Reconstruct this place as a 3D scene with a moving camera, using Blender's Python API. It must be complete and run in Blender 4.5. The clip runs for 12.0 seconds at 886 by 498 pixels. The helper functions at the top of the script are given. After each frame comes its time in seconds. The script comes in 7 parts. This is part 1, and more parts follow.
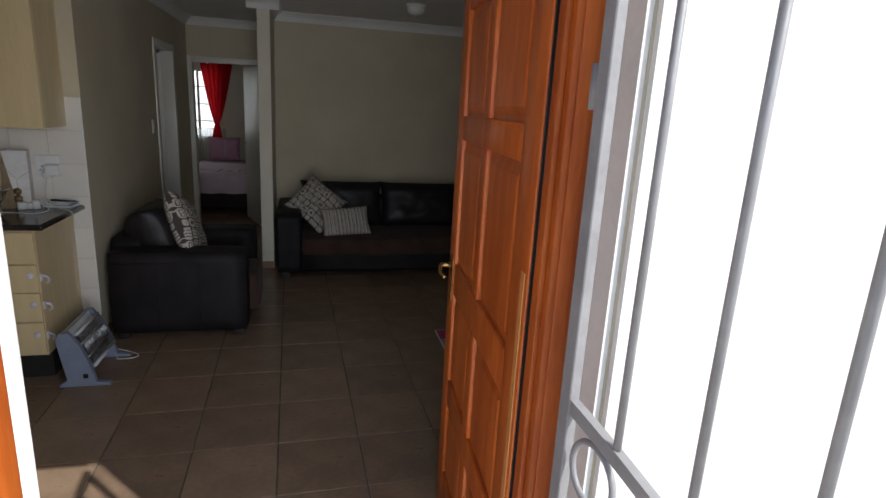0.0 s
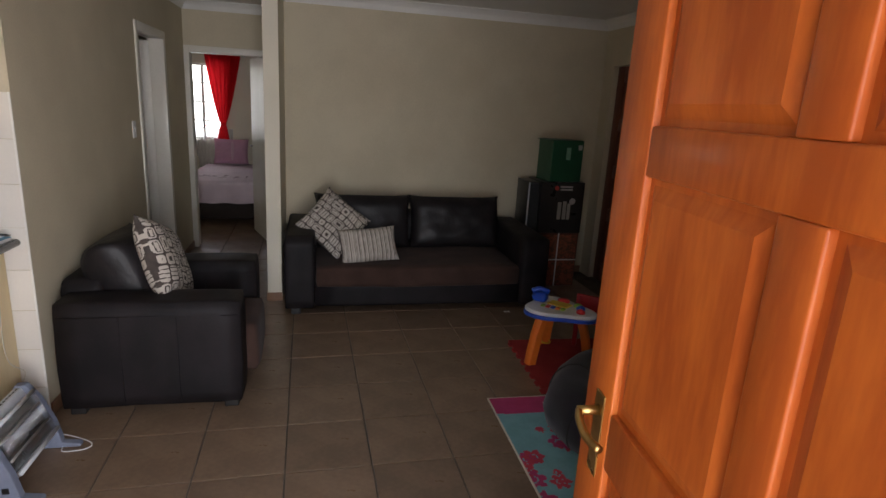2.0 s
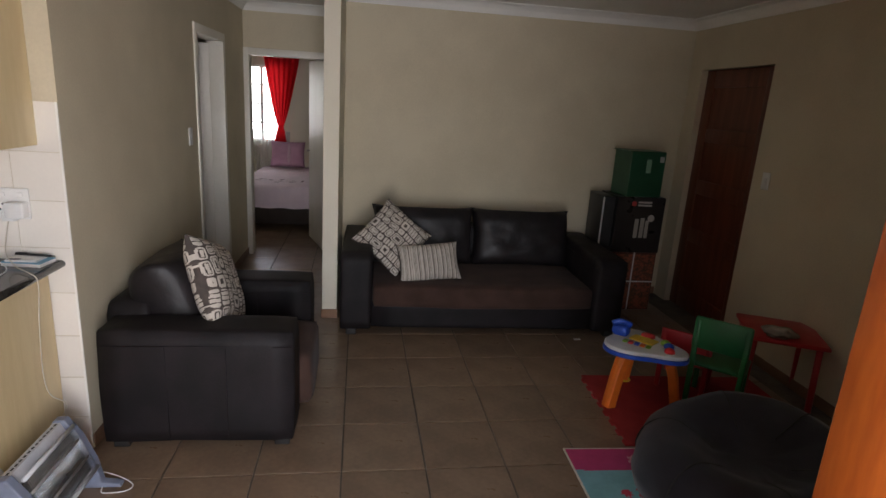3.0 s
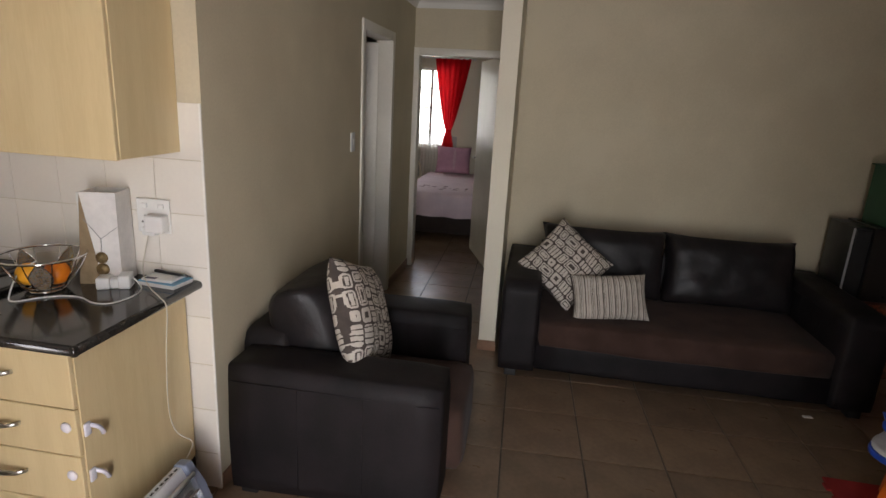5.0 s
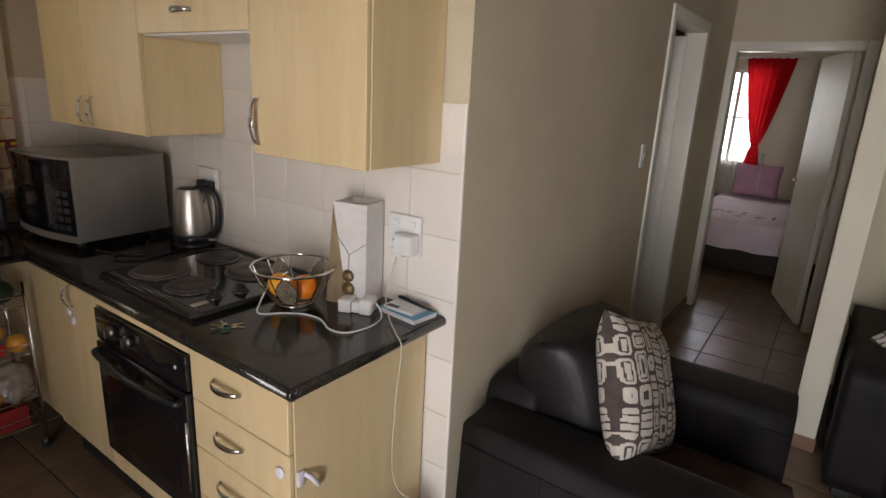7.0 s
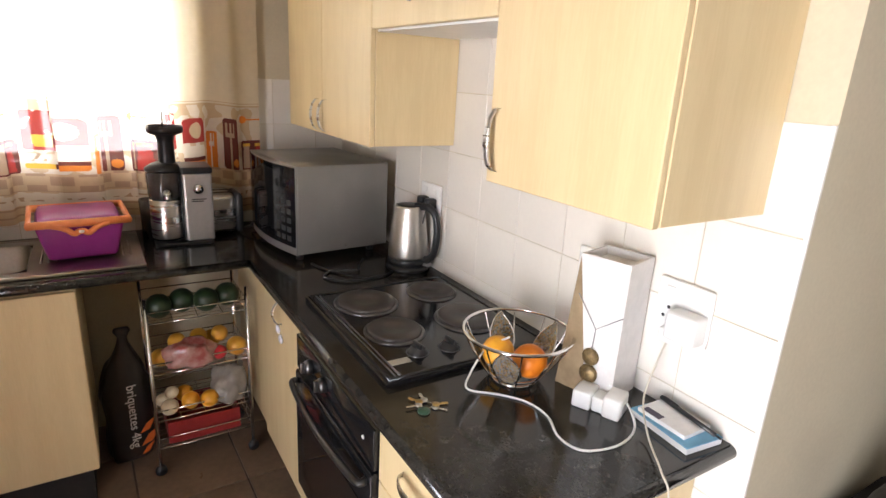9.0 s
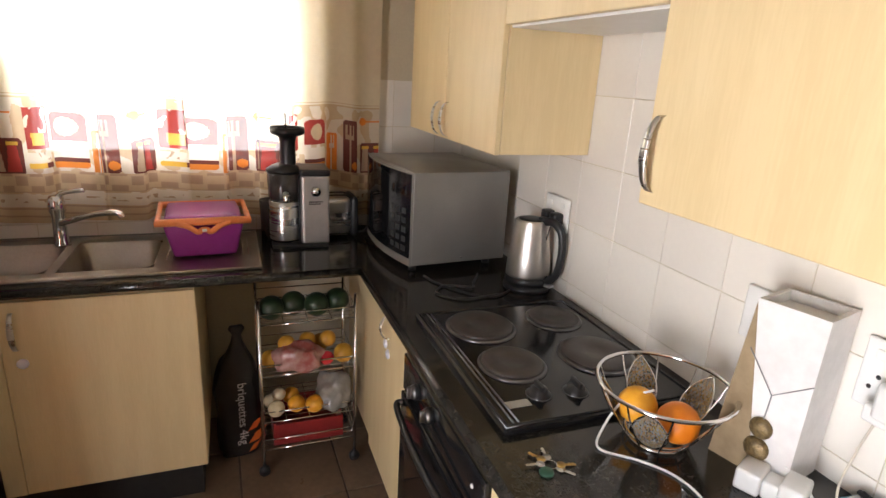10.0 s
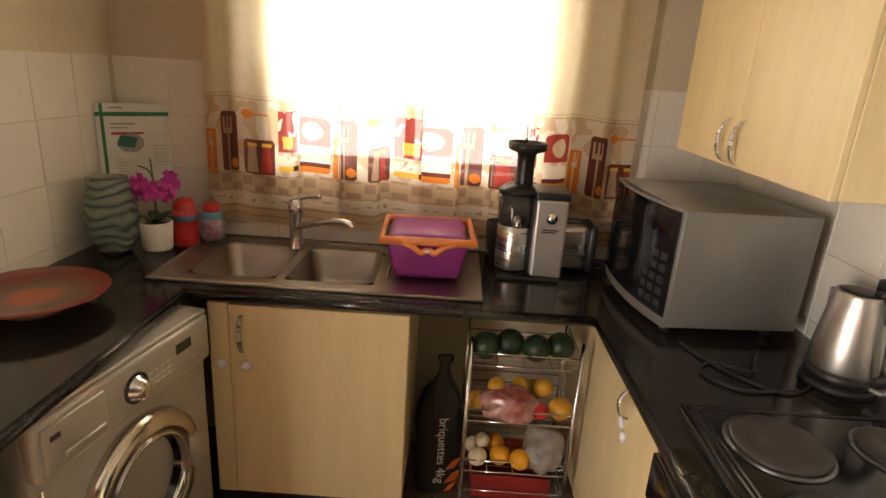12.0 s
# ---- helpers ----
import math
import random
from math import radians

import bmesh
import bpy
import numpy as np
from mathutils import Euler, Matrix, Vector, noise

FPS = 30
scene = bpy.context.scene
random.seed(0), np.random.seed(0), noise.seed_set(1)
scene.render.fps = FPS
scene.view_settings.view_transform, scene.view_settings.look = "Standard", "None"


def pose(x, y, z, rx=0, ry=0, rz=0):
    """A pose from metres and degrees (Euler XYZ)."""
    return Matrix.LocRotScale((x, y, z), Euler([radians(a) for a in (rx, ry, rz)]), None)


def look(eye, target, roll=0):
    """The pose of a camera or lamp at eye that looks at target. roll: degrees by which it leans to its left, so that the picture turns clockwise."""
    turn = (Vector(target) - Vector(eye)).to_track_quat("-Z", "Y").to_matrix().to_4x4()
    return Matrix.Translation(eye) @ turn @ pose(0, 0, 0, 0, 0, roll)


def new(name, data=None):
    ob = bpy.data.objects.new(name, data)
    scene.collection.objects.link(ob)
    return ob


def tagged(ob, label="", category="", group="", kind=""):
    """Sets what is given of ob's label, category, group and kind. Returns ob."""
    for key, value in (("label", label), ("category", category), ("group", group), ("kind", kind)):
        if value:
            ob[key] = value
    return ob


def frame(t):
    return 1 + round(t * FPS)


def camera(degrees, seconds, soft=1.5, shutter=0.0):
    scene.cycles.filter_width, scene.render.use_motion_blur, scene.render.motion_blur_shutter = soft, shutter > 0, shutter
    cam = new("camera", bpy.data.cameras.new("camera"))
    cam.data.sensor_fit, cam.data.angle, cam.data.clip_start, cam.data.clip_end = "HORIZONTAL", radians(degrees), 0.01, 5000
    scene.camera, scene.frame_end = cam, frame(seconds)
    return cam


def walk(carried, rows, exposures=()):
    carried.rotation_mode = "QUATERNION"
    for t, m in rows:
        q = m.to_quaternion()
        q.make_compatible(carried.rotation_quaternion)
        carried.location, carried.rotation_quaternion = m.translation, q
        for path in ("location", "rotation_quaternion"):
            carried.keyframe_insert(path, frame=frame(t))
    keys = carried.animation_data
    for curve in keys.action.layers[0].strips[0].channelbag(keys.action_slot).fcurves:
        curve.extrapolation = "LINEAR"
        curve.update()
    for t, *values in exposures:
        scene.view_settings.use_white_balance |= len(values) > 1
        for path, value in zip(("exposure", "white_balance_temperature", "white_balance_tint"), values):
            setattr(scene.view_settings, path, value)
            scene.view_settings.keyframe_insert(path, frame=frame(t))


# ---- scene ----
cam = camera(76.4, 12.0)
PATH = [
    (0, (1.101, 0.946, 1.621), (1.578, 2.827, 1.134), 3.2),
    (0.5, (1.116, 1.246, 1.599), (1.593, 3.127, 1.111), 3.3),
    (1, (1.107, 1.535, 1.614), (1.58, 3.415, 1.124), 3.2),
    (1.5, (1.101, 1.764, 1.615), (1.569, 3.645, 1.121), 3.1),
    (2, (1.1, 1.998, 1.611), (1.531, 3.887, 1.117), 3.3),
    (2.5, (1.077, 2.202, 1.642), (1.415, 4.108, 1.14), 3.4),
    (4.3, (0.972, 2.782, 1.667), (0.976, 4.716, 1.157), 3.7),
    (4.5, (0.978, 2.845, 1.655), (0.904, 4.777, 1.143), 3.4),
    (5, (0.957, 2.999, 1.63), (0.667, 4.908, 1.108), 3.2),
    (5.5, (0.885, 3.136, 1.637), (0.417, 5.007, 1.105), 3.5),
    (6, (0.829, 3.272, 1.621), (0.154, 5.078, 1.09), 2.9),
    (6.5, (0.776, 3.404, 1.608), (-0.153, 5.093, 1.076), 2.9),
    (7, (0.704, 3.493, 1.592), (-0.415, 5.061, 1.054), 2.9),
    (7.5, (0.587, 3.541, 1.597), (-0.666, 5.0, 1.05), 3.0),
    (7.7, (0.542, 3.567, 1.607), (-0.758, 4.982, 1.051), 3.1),
    (9.3, (0.223, 3.808, 1.6), (-1.453, 4.732, 1.019), 3.2),
    (9.5, (0.192, 3.814, 1.6), (-1.517, 4.672, 1.014), 3.2),
    (10, (0.093, 3.825, 1.595), (-1.691, 4.512, 1.005), 3.3),
    (10.5, (0.008, 3.823, 1.606), (-1.833, 4.336, 1.014), 3.4),
    (11, (-0.104, 3.802, 1.595), (-1.979, 4.161, 0.999), 3.7),
    (11.5, (-0.202, 3.798, 1.584), (-2.103, 3.965, 0.986), 3.8),
    (12, (-0.264, 3.792, 1.584), (-2.17, 3.768, 0.979), 3.7),
]
EXPOSURES = [(0.0, 0.15, 6000, 10), (0.5, 0.7, 6000, 10), (1.0, 0.9, 6000, 10), (1.5, 1.15, 6400, 14), (2.5, 1.50, 6350, 15), (4.5, 1.76, 6650, 14), (5.5, 1.36, 6550, 14), (6.5, 1.27, 6550, 14), (7.0, 1.60, 6550, 14), (7.7, 2.21, 6350, 14), (9.4, 2.84, 6250, 14), (10.5, 2.50, 6700, 14), (12.0, 2.68, 7650, 14)]
walk(cam, [(t, look(eye, target, roll)) for t, eye, target, roll in PATH], EXPOSURES)

# ---- light ----
SUN_DIR = Vector((-0.470, 0.549, -0.692))
world = bpy.data.worlds.new("sky")
scene.world = world
world.use_nodes = True
wn, wl = world.node_tree.nodes, world.node_tree.links
sky = wn.new("ShaderNodeTexSky")
sky.sky_type, sky.sun_disc = "NISHITA", False
sky.sun_elevation, sky.sun_rotation = radians(43), math.atan2(-SUN_DIR.x, -SUN_DIR.y)
wl.new(sky.outputs[0], wn["Background"].inputs[0])
wn["Background"].inputs[1].default_value = 0.15
sun_data = bpy.data.lights.new("sun", "SUN")
sun_data.energy, sun_data.angle, sun_data.color = 5.0, radians(0.55), (1.0, 0.95, 0.87)
sun_ob = new("sun", sun_data)
sun_ob.matrix_world = look((0, 0, 10), Vector((0, 0, 10)) + SUN_DIR)


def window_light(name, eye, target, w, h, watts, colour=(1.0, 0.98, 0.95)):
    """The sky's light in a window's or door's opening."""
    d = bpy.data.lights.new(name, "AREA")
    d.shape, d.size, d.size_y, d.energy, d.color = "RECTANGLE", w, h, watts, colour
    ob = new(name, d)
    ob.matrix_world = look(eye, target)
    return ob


window_light("kitchen_window_light", (-2.61, 3.605, 1.63), (0, 3.605, 1.3), 1.0, 0.84, 4.4)
window_light("bedroom_window_light", (-0.80, 11.61, 1.46), (-0.80, 8, 1.2), 0.98, 1.1, 4)
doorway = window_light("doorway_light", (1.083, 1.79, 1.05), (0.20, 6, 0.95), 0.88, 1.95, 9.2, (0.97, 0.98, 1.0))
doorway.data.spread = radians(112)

# ---- helpers of this scene ----
def part(name, bm, material, parent=None, label=""):
    """Links a bmesh as one mesh object under a thing or a part."""
    me = bpy.data.meshes.new(name)
    bm.normal_update()
    bm.to_mesh(me)
    bm.free()
    for m in material if isinstance(material, (list, tuple)) else [material]:
        me.materials.append(m)
    ob = new(name, me)
    if parent:
        ob.parent = parent
    if label:
        tagged(ob, label)
    return ob


def thing(name, label, category, at=(0, 0, 0), rz=0, group="", kind="", rx=0, ry=0):
    """An Empty at the base of a thing, which carries its parts."""
    ob = new(name)
    ob.empty_display_size = 0.05
    ob.matrix_world = pose(*at, rx, ry, rz)
    return tagged(ob, label, category, group, kind)


def smooth(bm, on=True):
    for f in bm.faces:
        f.smooth = on
    return bm


def box(x0, y0, z0, x1, y1, z1, bevel=0.0, seg=2, bm=None):
    """A box between two corners, with rounded edges."""
    b = bmesh.new()
    m = Matrix.Translation(((x0 + x1) / 2, (y0 + y1) / 2, (z0 + z1) / 2)) @ Matrix.Diagonal((abs(x1 - x0), abs(y1 - y0), abs(z1 - z0), 1))
    bmesh.ops.create_cube(b, size=1, matrix=m)
    if bevel:
        bmesh.ops.bevel(b, geom=b.edges[:], offset=bevel, segments=seg, profile=0.5, affect="EDGES", clamp_overlap=True)
        smooth(b, seg > 1)
    return join(bm, b)


def join(bm, b):
    """Adds b to bm, if there is one."""
    if bm is None:
        return b
    me = bpy.data.meshes.new("join")
    b.to_mesh(me)
    b.free()
    bm.from_mesh(me)
    bpy.data.meshes.remove(me)
    return bm


def moved(bm, m):
    bmesh.ops.transform(bm, matrix=m, verts=bm.verts)
    return bm


def lathe(profile, seg=32, bm=None, m=None):
    """A turned body: profile of (radius, height), closed where the radius is nought."""
    b = bmesh.new()
    rings = []
    for r, z in profile:
        if r < 1e-5:
            rings.append([b.verts.new((0, 0, z))])
        else:
            rings.append([b.verts.new((r * math.cos(2 * math.pi * i / seg), r * math.sin(2 * math.pi * i / seg), z)) for i in range(seg)])
    for a, c in zip(rings, rings[1:]):
        for i in range(seg):
            j = (i + 1) % seg
            if len(a) == 1 and len(c) == 1:
                continue
            if len(a) == 1:
                b.faces.new((a[0], c[j], c[i]))
            elif len(c) == 1:
                b.faces.new((a[i], a[j], c[0]))
            else:
                b.faces.new((a[i], a[j], c[j], c[i]))
    bmesh.ops.recalc_face_normals(b, faces=b.faces)
    smooth(b)
    if m is not None:
        moved(b, m)
    return join(bm, b)


def tube(points, r, seg=8, bm=None, closed=False):
    """A round bar along points."""
    b = bmesh.new()
    pts = [Vector(p) for p in points]
    n = len(pts)
    up, rings = None, []
    for i, p in enumerate(pts):
        a = pts[(i - 1) % n] if (closed or i) else p
        c = pts[(i + 1) % n] if (closed or i < n - 1) else p
        d = (c - a).normalized()
        if up is None:
            up = d.orthogonal().normalized()
        up = (up - d * up.dot(d)).normalized()
        side = d.cross(up)
        rings.append([b.verts.new(p + r * (math.cos(2 * math.pi * k / seg) * up + math.sin(2 * math.pi * k / seg) * side)) for k in range(seg)])
    pairs = list(zip(rings, rings[1:])) + ([(rings[-1], rings[0])] if closed else [])
    for a, c in pairs:
        for k in range(seg):
            j = (k + 1) % seg
            b.faces.new((a[k], a[j], c[j], c[k]))
    if not closed:
        b.faces.new(rings[0][::-1])
        b.faces.new(rings[-1])
    bmesh.ops.recalc_face_normals(b, faces=b.faces)
    smooth(b)
    return join(bm, b)


def curve(points, steps=8, closed=False):
    """A smooth line through points."""
    p = [Vector(q) for q in points]
    n, out = len(p), []
    for i in range(n if closed else n - 1):
        if closed:
            a, b, c, d = p[i - 1], p[i], p[(i + 1) % n], p[(i + 2) % n]
        else:
            a, b, c, d = p[max(i - 1, 0)], p[i], p[i + 1], p[min(i + 2, n - 1)]
        for k in range(steps):
            t = k / steps
            out.append(0.5 * (2 * b + (c - a) * t + (2 * a - 5 * b + 4 * c - d) * t * t + (3 * b - a - 3 * c + d) * t ** 3))
    if not closed:
        out.append(p[-1])
    return out


def slab(outline, z0, z1, bevel=0.0, bm=None):
    """An outline in x and y, raised from z0 to z1."""
    b = bmesh.new()
    f = b.faces.new([b.verts.new((x, y, z0)) for x, y in outline])
    r = bmesh.ops.extrude_face_region(b, geom=[f])
    bmesh.ops.translate(b, verts=[v for v in r["geom"] if isinstance(v, bmesh.types.BMVert)], vec=(0, 0, z1 - z0))
    bmesh.ops.recalc_face_normals(b, faces=b.faces)
    if bevel:
        bmesh.ops.bevel(b, geom=b.edges[:], offset=bevel, segments=2, profile=0.5, affect="EDGES", clamp_overlap=True)
    return join(bm, b)


def cushion(w, d, h, puff=0.5, n=14, corner=0.06, wrinkle=0.0, seed=0, bm=None):
    """A soft pad w by d by h about its own middle, thickest in the centre."""
    b = bmesh.new()
    for side in (1, -1):
        grid = []
        for i in range(n + 1):
            row = []
            for j in range(n + 1):
                u, v = 2 * i / n - 1, 2 * j / n - 1
                e = max(0.0, (1 - u ** 4) * (1 - v ** 4)) ** puff
                pull = 1 - corner * (u * u + v * v - 2 * u * u * v * v) * (1 - e)
                z = side * h / 2 * e
                if wrinkle:
                    z += wrinkle * e * noise.noise((u * 3 + seed, v * 3, side))
                row.append(b.verts.new((u * w / 2 * pull, v * d / 2 * pull, z)))
            grid.append(row)
        for i in range(n):
            for j in range(n):
                q = (grid[i][j], grid[i + 1][j], grid[i + 1][j + 1], grid[i][j + 1])
                b.faces.new(q if side > 0 else q[::-1])
    bmesh.ops.remove_doubles(b, verts=b.verts, dist=1e-4)
    smooth(b)
    return join(bm, b)


# ---- materials ----
def surf(name, c1, c2=None, rough=0.5, metal=0.0, scale=6.0, stretch=(1, 1, 1), detail=4.0, bump=0.0, bump_scale=60.0, per_object=0.0, rough_var=0.1, coat=0.0, alpha=1.0, trans=0.0, spec=0.5, fine=0.35, sheen=0.0):
    """A surface of two colours mixed by noise at two scales, with relief."""
    m = bpy.data.materials.new(name)
    m.use_nodes = True
    nt = m.node_tree
    n, l = nt.nodes, nt.links
    p = n["Principled BSDF"]
    tc, mp = n.new("ShaderNodeTexCoord"), n.new("ShaderNodeMapping")
    mp.inputs["Scale"].default_value = stretch
    l.new(tc.outputs["Object"], mp.inputs[0])
    n1 = n.new("ShaderNodeTexNoise")
    n1.inputs["Scale"].default_value, n1.inputs["Detail"].default_value = scale, detail
    l.new(mp.outputs[0], n1.inputs[0])
    n2 = n.new("ShaderNodeTexNoise")
    n2.inputs["Scale"].default_value, n2.inputs["Detail"].default_value = bump_scale, 3
    l.new(mp.outputs[0], n2.inputs[0])
    mx = n.new("ShaderNodeMath")
    mx.operation = "MULTIPLY_ADD"
    l.new(n2.outputs[0], mx.inputs[0])
    mx.inputs[1].default_value = fine
    l.new(n1.outputs[0], mx.inputs[2])
    rp = n.new("ShaderNodeMapRange")
    rp.inputs["From Min"].default_value, rp.inputs["From Max"].default_value = 0.36 + 0.5 * fine, 0.64 + 0.5 * fine
    l.new(mx.outputs[0], rp.inputs[0])
    mix = n.new("ShaderNodeMix")
    mix.data_type = "RGBA"
    c2 = c2 or tuple(0.85 * v for v in c1)
    mix.inputs[6].default_value, mix.inputs[7].default_value = (*c1, 1), (*c2, 1)
    l.new(rp.outputs[0], mix.inputs[0])
    colour = mix.outputs[2]
    if per_object:
        oi, hsv = n.new("ShaderNodeObjectInfo"), n.new("ShaderNodeHueSaturation")
        mr = n.new("ShaderNodeMapRange")
        mr.inputs["To Min"].default_value, mr.inputs["To Max"].default_value = 1 - per_object, 1 + per_object
        l.new(oi.outputs["Random"], mr.inputs[0])
        l.new(mr.outputs[0], hsv.inputs["Value"])
        l.new(colour, hsv.inputs["Color"])
        colour = hsv.outputs[0]
    l.new(colour, p.inputs["Base Color"])
    rr = n.new("ShaderNodeMapRange")
    rr.inputs["To Min"].default_value, rr.inputs["To Max"].default_value = max(0.02, rough - rough_var), min(1, rough + rough_var)
    l.new(n1.outputs[0], rr.inputs[0])
    l.new(rr.outputs[0], p.inputs["Roughness"])
    p.inputs["Metallic"].default_value = metal
    p.inputs["Coat Weight"].default_value, p.inputs["Alpha"].default_value = coat, alpha
    p.inputs["Transmission Weight"].default_value, p.inputs["Specular IOR Level"].default_value = trans, spec
    p.inputs["Sheen Weight"].default_value = sheen
    if bump:
        bp = n.new("ShaderNodeBump")
        bp.inputs["Strength"].default_value, bp.inputs["Distance"].default_value = min(1, bump), 0.004
        l.new(mx.outputs[0], bp.inputs["Height"])
        l.new(bp.outputs[0], p.inputs["Normal"])
    return m


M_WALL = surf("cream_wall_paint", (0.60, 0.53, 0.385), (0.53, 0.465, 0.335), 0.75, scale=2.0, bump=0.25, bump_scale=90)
# Lighter than the cream wall, for the wall end and bedroom window wall.
M_NIB = surf("paler_wall", (0.74, 0.69, 0.56), (0.69, 0.64, 0.52), 0.7, scale=2, bump=0.2, bump_scale=90)
M_CEIL = surf("ceiling_paint", (0.74, 0.72, 0.67), (0.70, 0.68, 0.63), 0.8, scale=2, bump=0.1)
M_CORNICE = surf("cornice_white", (0.80, 0.79, 0.75), (0.75, 0.74, 0.70), 0.6, scale=3)
M_FRAME = surf("white_gloss_frame", (0.78, 0.75, 0.67), (0.72, 0.69, 0.61), 0.35, scale=3)
M_GROUT_F = surf("floor_grout", (0.15, 0.125, 0.10), (0.09, 0.075, 0.06), 0.9, scale=5, bump=0.4)
M_FTILE = surf("floor_tile", (0.245, 0.168, 0.110), (0.185, 0.125, 0.082), 0.3, scale=5, per_object=0.1, bump=0.12, bump_scale=40, rough_var=0.1)
M_WTILE = surf("wall_tile", (0.78, 0.74, 0.67), (0.745, 0.705, 0.64), 0.22, scale=3, per_object=0.02)
M_GROUT_W = surf("wall_grout", (0.82, 0.80, 0.75), (0.72, 0.70, 0.65), 0.85, scale=8, bump=0.3)
M_MAPLE = surf("maple_melamine", (0.73, 0.585, 0.335), (0.685, 0.54, 0.30), 0.38, scale=3.0, stretch=(7, 7, 0.7), detail=5, bump_scale=30, fine=0.5)
M_GRANITE = surf("black_granite", (0.030, 0.027, 0.023), (0.012, 0.011, 0.010), 0.13, scale=30, bump_scale=260, fine=1.2, rough_var=0.05)
M_DOORWOOD = surf("meranti_door", (0.50, 0.120, 0.016), (0.35, 0.070, 0.009), 0.44, spec=0.3, scale=2.6, stretch=(5, 5, 0.9), detail=6, bump=0.12, bump_scale=18, coat=0.06)
M_DARKDOOR = surf("dark_red_door", (0.15, 0.040, 0.018), (0.10, 0.026, 0.012), 0.4, scale=2.2, stretch=(9, 9, 0.8), bump=0.1, bump_scale=18)
M_LEATHER_SLACK = surf("creased_black_leather", (0.017, 0.0135, 0.0145), (0.010, 0.0085, 0.009), 0.46, spec=0.3, scale=7, detail=6, bump=1.0, bump_scale=26, fine=0.5)
M_LEATHER = surf("black_leather", (0.017, 0.0135, 0.0145), (0.010, 0.0085, 0.009), 0.58, spec=0.2, scale=5, bump=0.35, bump_scale=130)
M_SUEDE = surf("brown_seat_fabric", (0.068, 0.038, 0.029), (0.048, 0.027, 0.021), 0.95, scale=6, bump=0.3, bump_scale=250, sheen=0.05, spec=0.2)
M_STEEL = surf("brushed_steel", (0.62, 0.61, 0.59), (0.54, 0.53, 0.51), 0.28, 1.0, scale=4, stretch=(1, 1, 18))
M_CHROME = surf("chrome", (0.75, 0.75, 0.75), (0.70, 0.70, 0.70), 0.10, 1.0, scale=4, rough_var=0.04)
M_BLACK = surf("black_plastic", (0.018, 0.018, 0.019), (0.012, 0.012, 0.013), 0.35, scale=8)
M_WHITE = surf("white_plastic", (0.80, 0.80, 0.78), (0.75, 0.75, 0.73), 0.35, scale=6)
M_PLINTH = surf("black_plinth", (0.02, 0.018, 0.016), (0.014, 0.012, 0.011), 0.6, scale=8)
M_OUTWALL = surf("outside_white_wall", (0.80, 0.78, 0.74), (0.72, 0.70, 0.66), 0.85, scale=2, bump=0.4)
M_PAVING = surf("paving", (0.66, 0.63, 0.58), (0.56, 0.53, 0.48), 0.85, scale=3, bump=0.4)
M_BRASS = surf("worn_brass", (0.62, 0.43, 0.16), (0.42, 0.28, 0.10), 0.3, 1.0, scale=12)
M_NEWWOOD = surf("bare_wood", (0.56, 0.25, 0.07), (0.48, 0.20, 0.05), 0.5, scale=3, stretch=(8, 8, 0.8))
M_GATE = surf("gate_grey_paint", (0.30, 0.29, 0.285), (0.24, 0.23, 0.225), 0.5, scale=9)

# ---- setting ----
TC, YW = -0.20, 4.85            # the tiled corner: hall wall's face, stove wall's face
XE, YN, YS = 3.78, 7.23, 2.00   # east wall, wall behind the sofa, front wall
XW, YK = -2.40, 2.51            # kitchen's window wall and its south wall
YB, YB2 = 8.25, 11.40           # bedroom's door wall and its window wall
H = 2.46


def structure(name, bm, material, label="", parent=None):
    ob = part(name, bm, material, parent)
    return tagged(ob, label, "", "", "structure")


def wall(name, x0, y0, x1, y1, label, holes=(), z1=H, material=None):
    """A wall between two corners of its plan; holes (a0, a1, z0, z1) run along its length and go through it."""
    along_x = abs(x1 - x0) > abs(y1 - y0)
    a0, a1 = (x0, x1) if along_x else (y0, y1)
    bm = None
    cuts = sorted({a0, a1, *[h[0] for h in holes], *[h[1] for h in holes]})
    for c0, c1 in zip(cuts, cuts[1:]):
        spans = [(0.0, z1)]
        for h in holes:
            if h[0] < c1 - 1e-6 and h[1] > c0 + 1e-6:
                spans = [(0.0, h[2]), (h[3], z1)]
        for s0, s1 in spans:
            if s1 - s0 > 1e-4:
                bm = box(c0, y0, s0, c1, y1, s1, bm=bm) if along_x else box(x0, c0, s0, x1, c1, s1, bm=bm)
    bmesh.ops.remove_doubles(bm, verts=bm.verts, dist=1e-5)
    return structure(name, bm, material or M_WALL, label)


floor_ob = structure("floor", box(-2.7, 1.72, -0.15, 4.1, 11.7, -0.008), M_GROUT_F, "brown ceramic tiled floor with pale grout")
wall_stove = wall("wall_stove", XW, YW, TC - 0.11, YW + 0.11, "tiled kitchen wall behind the stove", material=M_WALL)
wall_hall = wall("wall_hall", TC - 0.11, YW, TC, YB, "cream painted wall with a doorway into the passage", [(6.72, 7.46, 0.0, 2.04)])
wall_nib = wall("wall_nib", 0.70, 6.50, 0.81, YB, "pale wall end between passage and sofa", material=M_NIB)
wall_sofa = wall("wall_sofa", 0.81, YN, XE, YN + 0.11, "cream painted wall behind the sofa")
wall_east = wall("wall_east", XE, YS, XE + 0.15, YN + 0.11, "cream painted wall with a dark wooden door", [(6.15, 7.04, 0.0, 2.05)])
wall_front = wall("wall_front", -1.08, 1.775, XE, YS, "front wall with the entrance doorway", [(0.54, 1.625, 0.0, 2.10)])
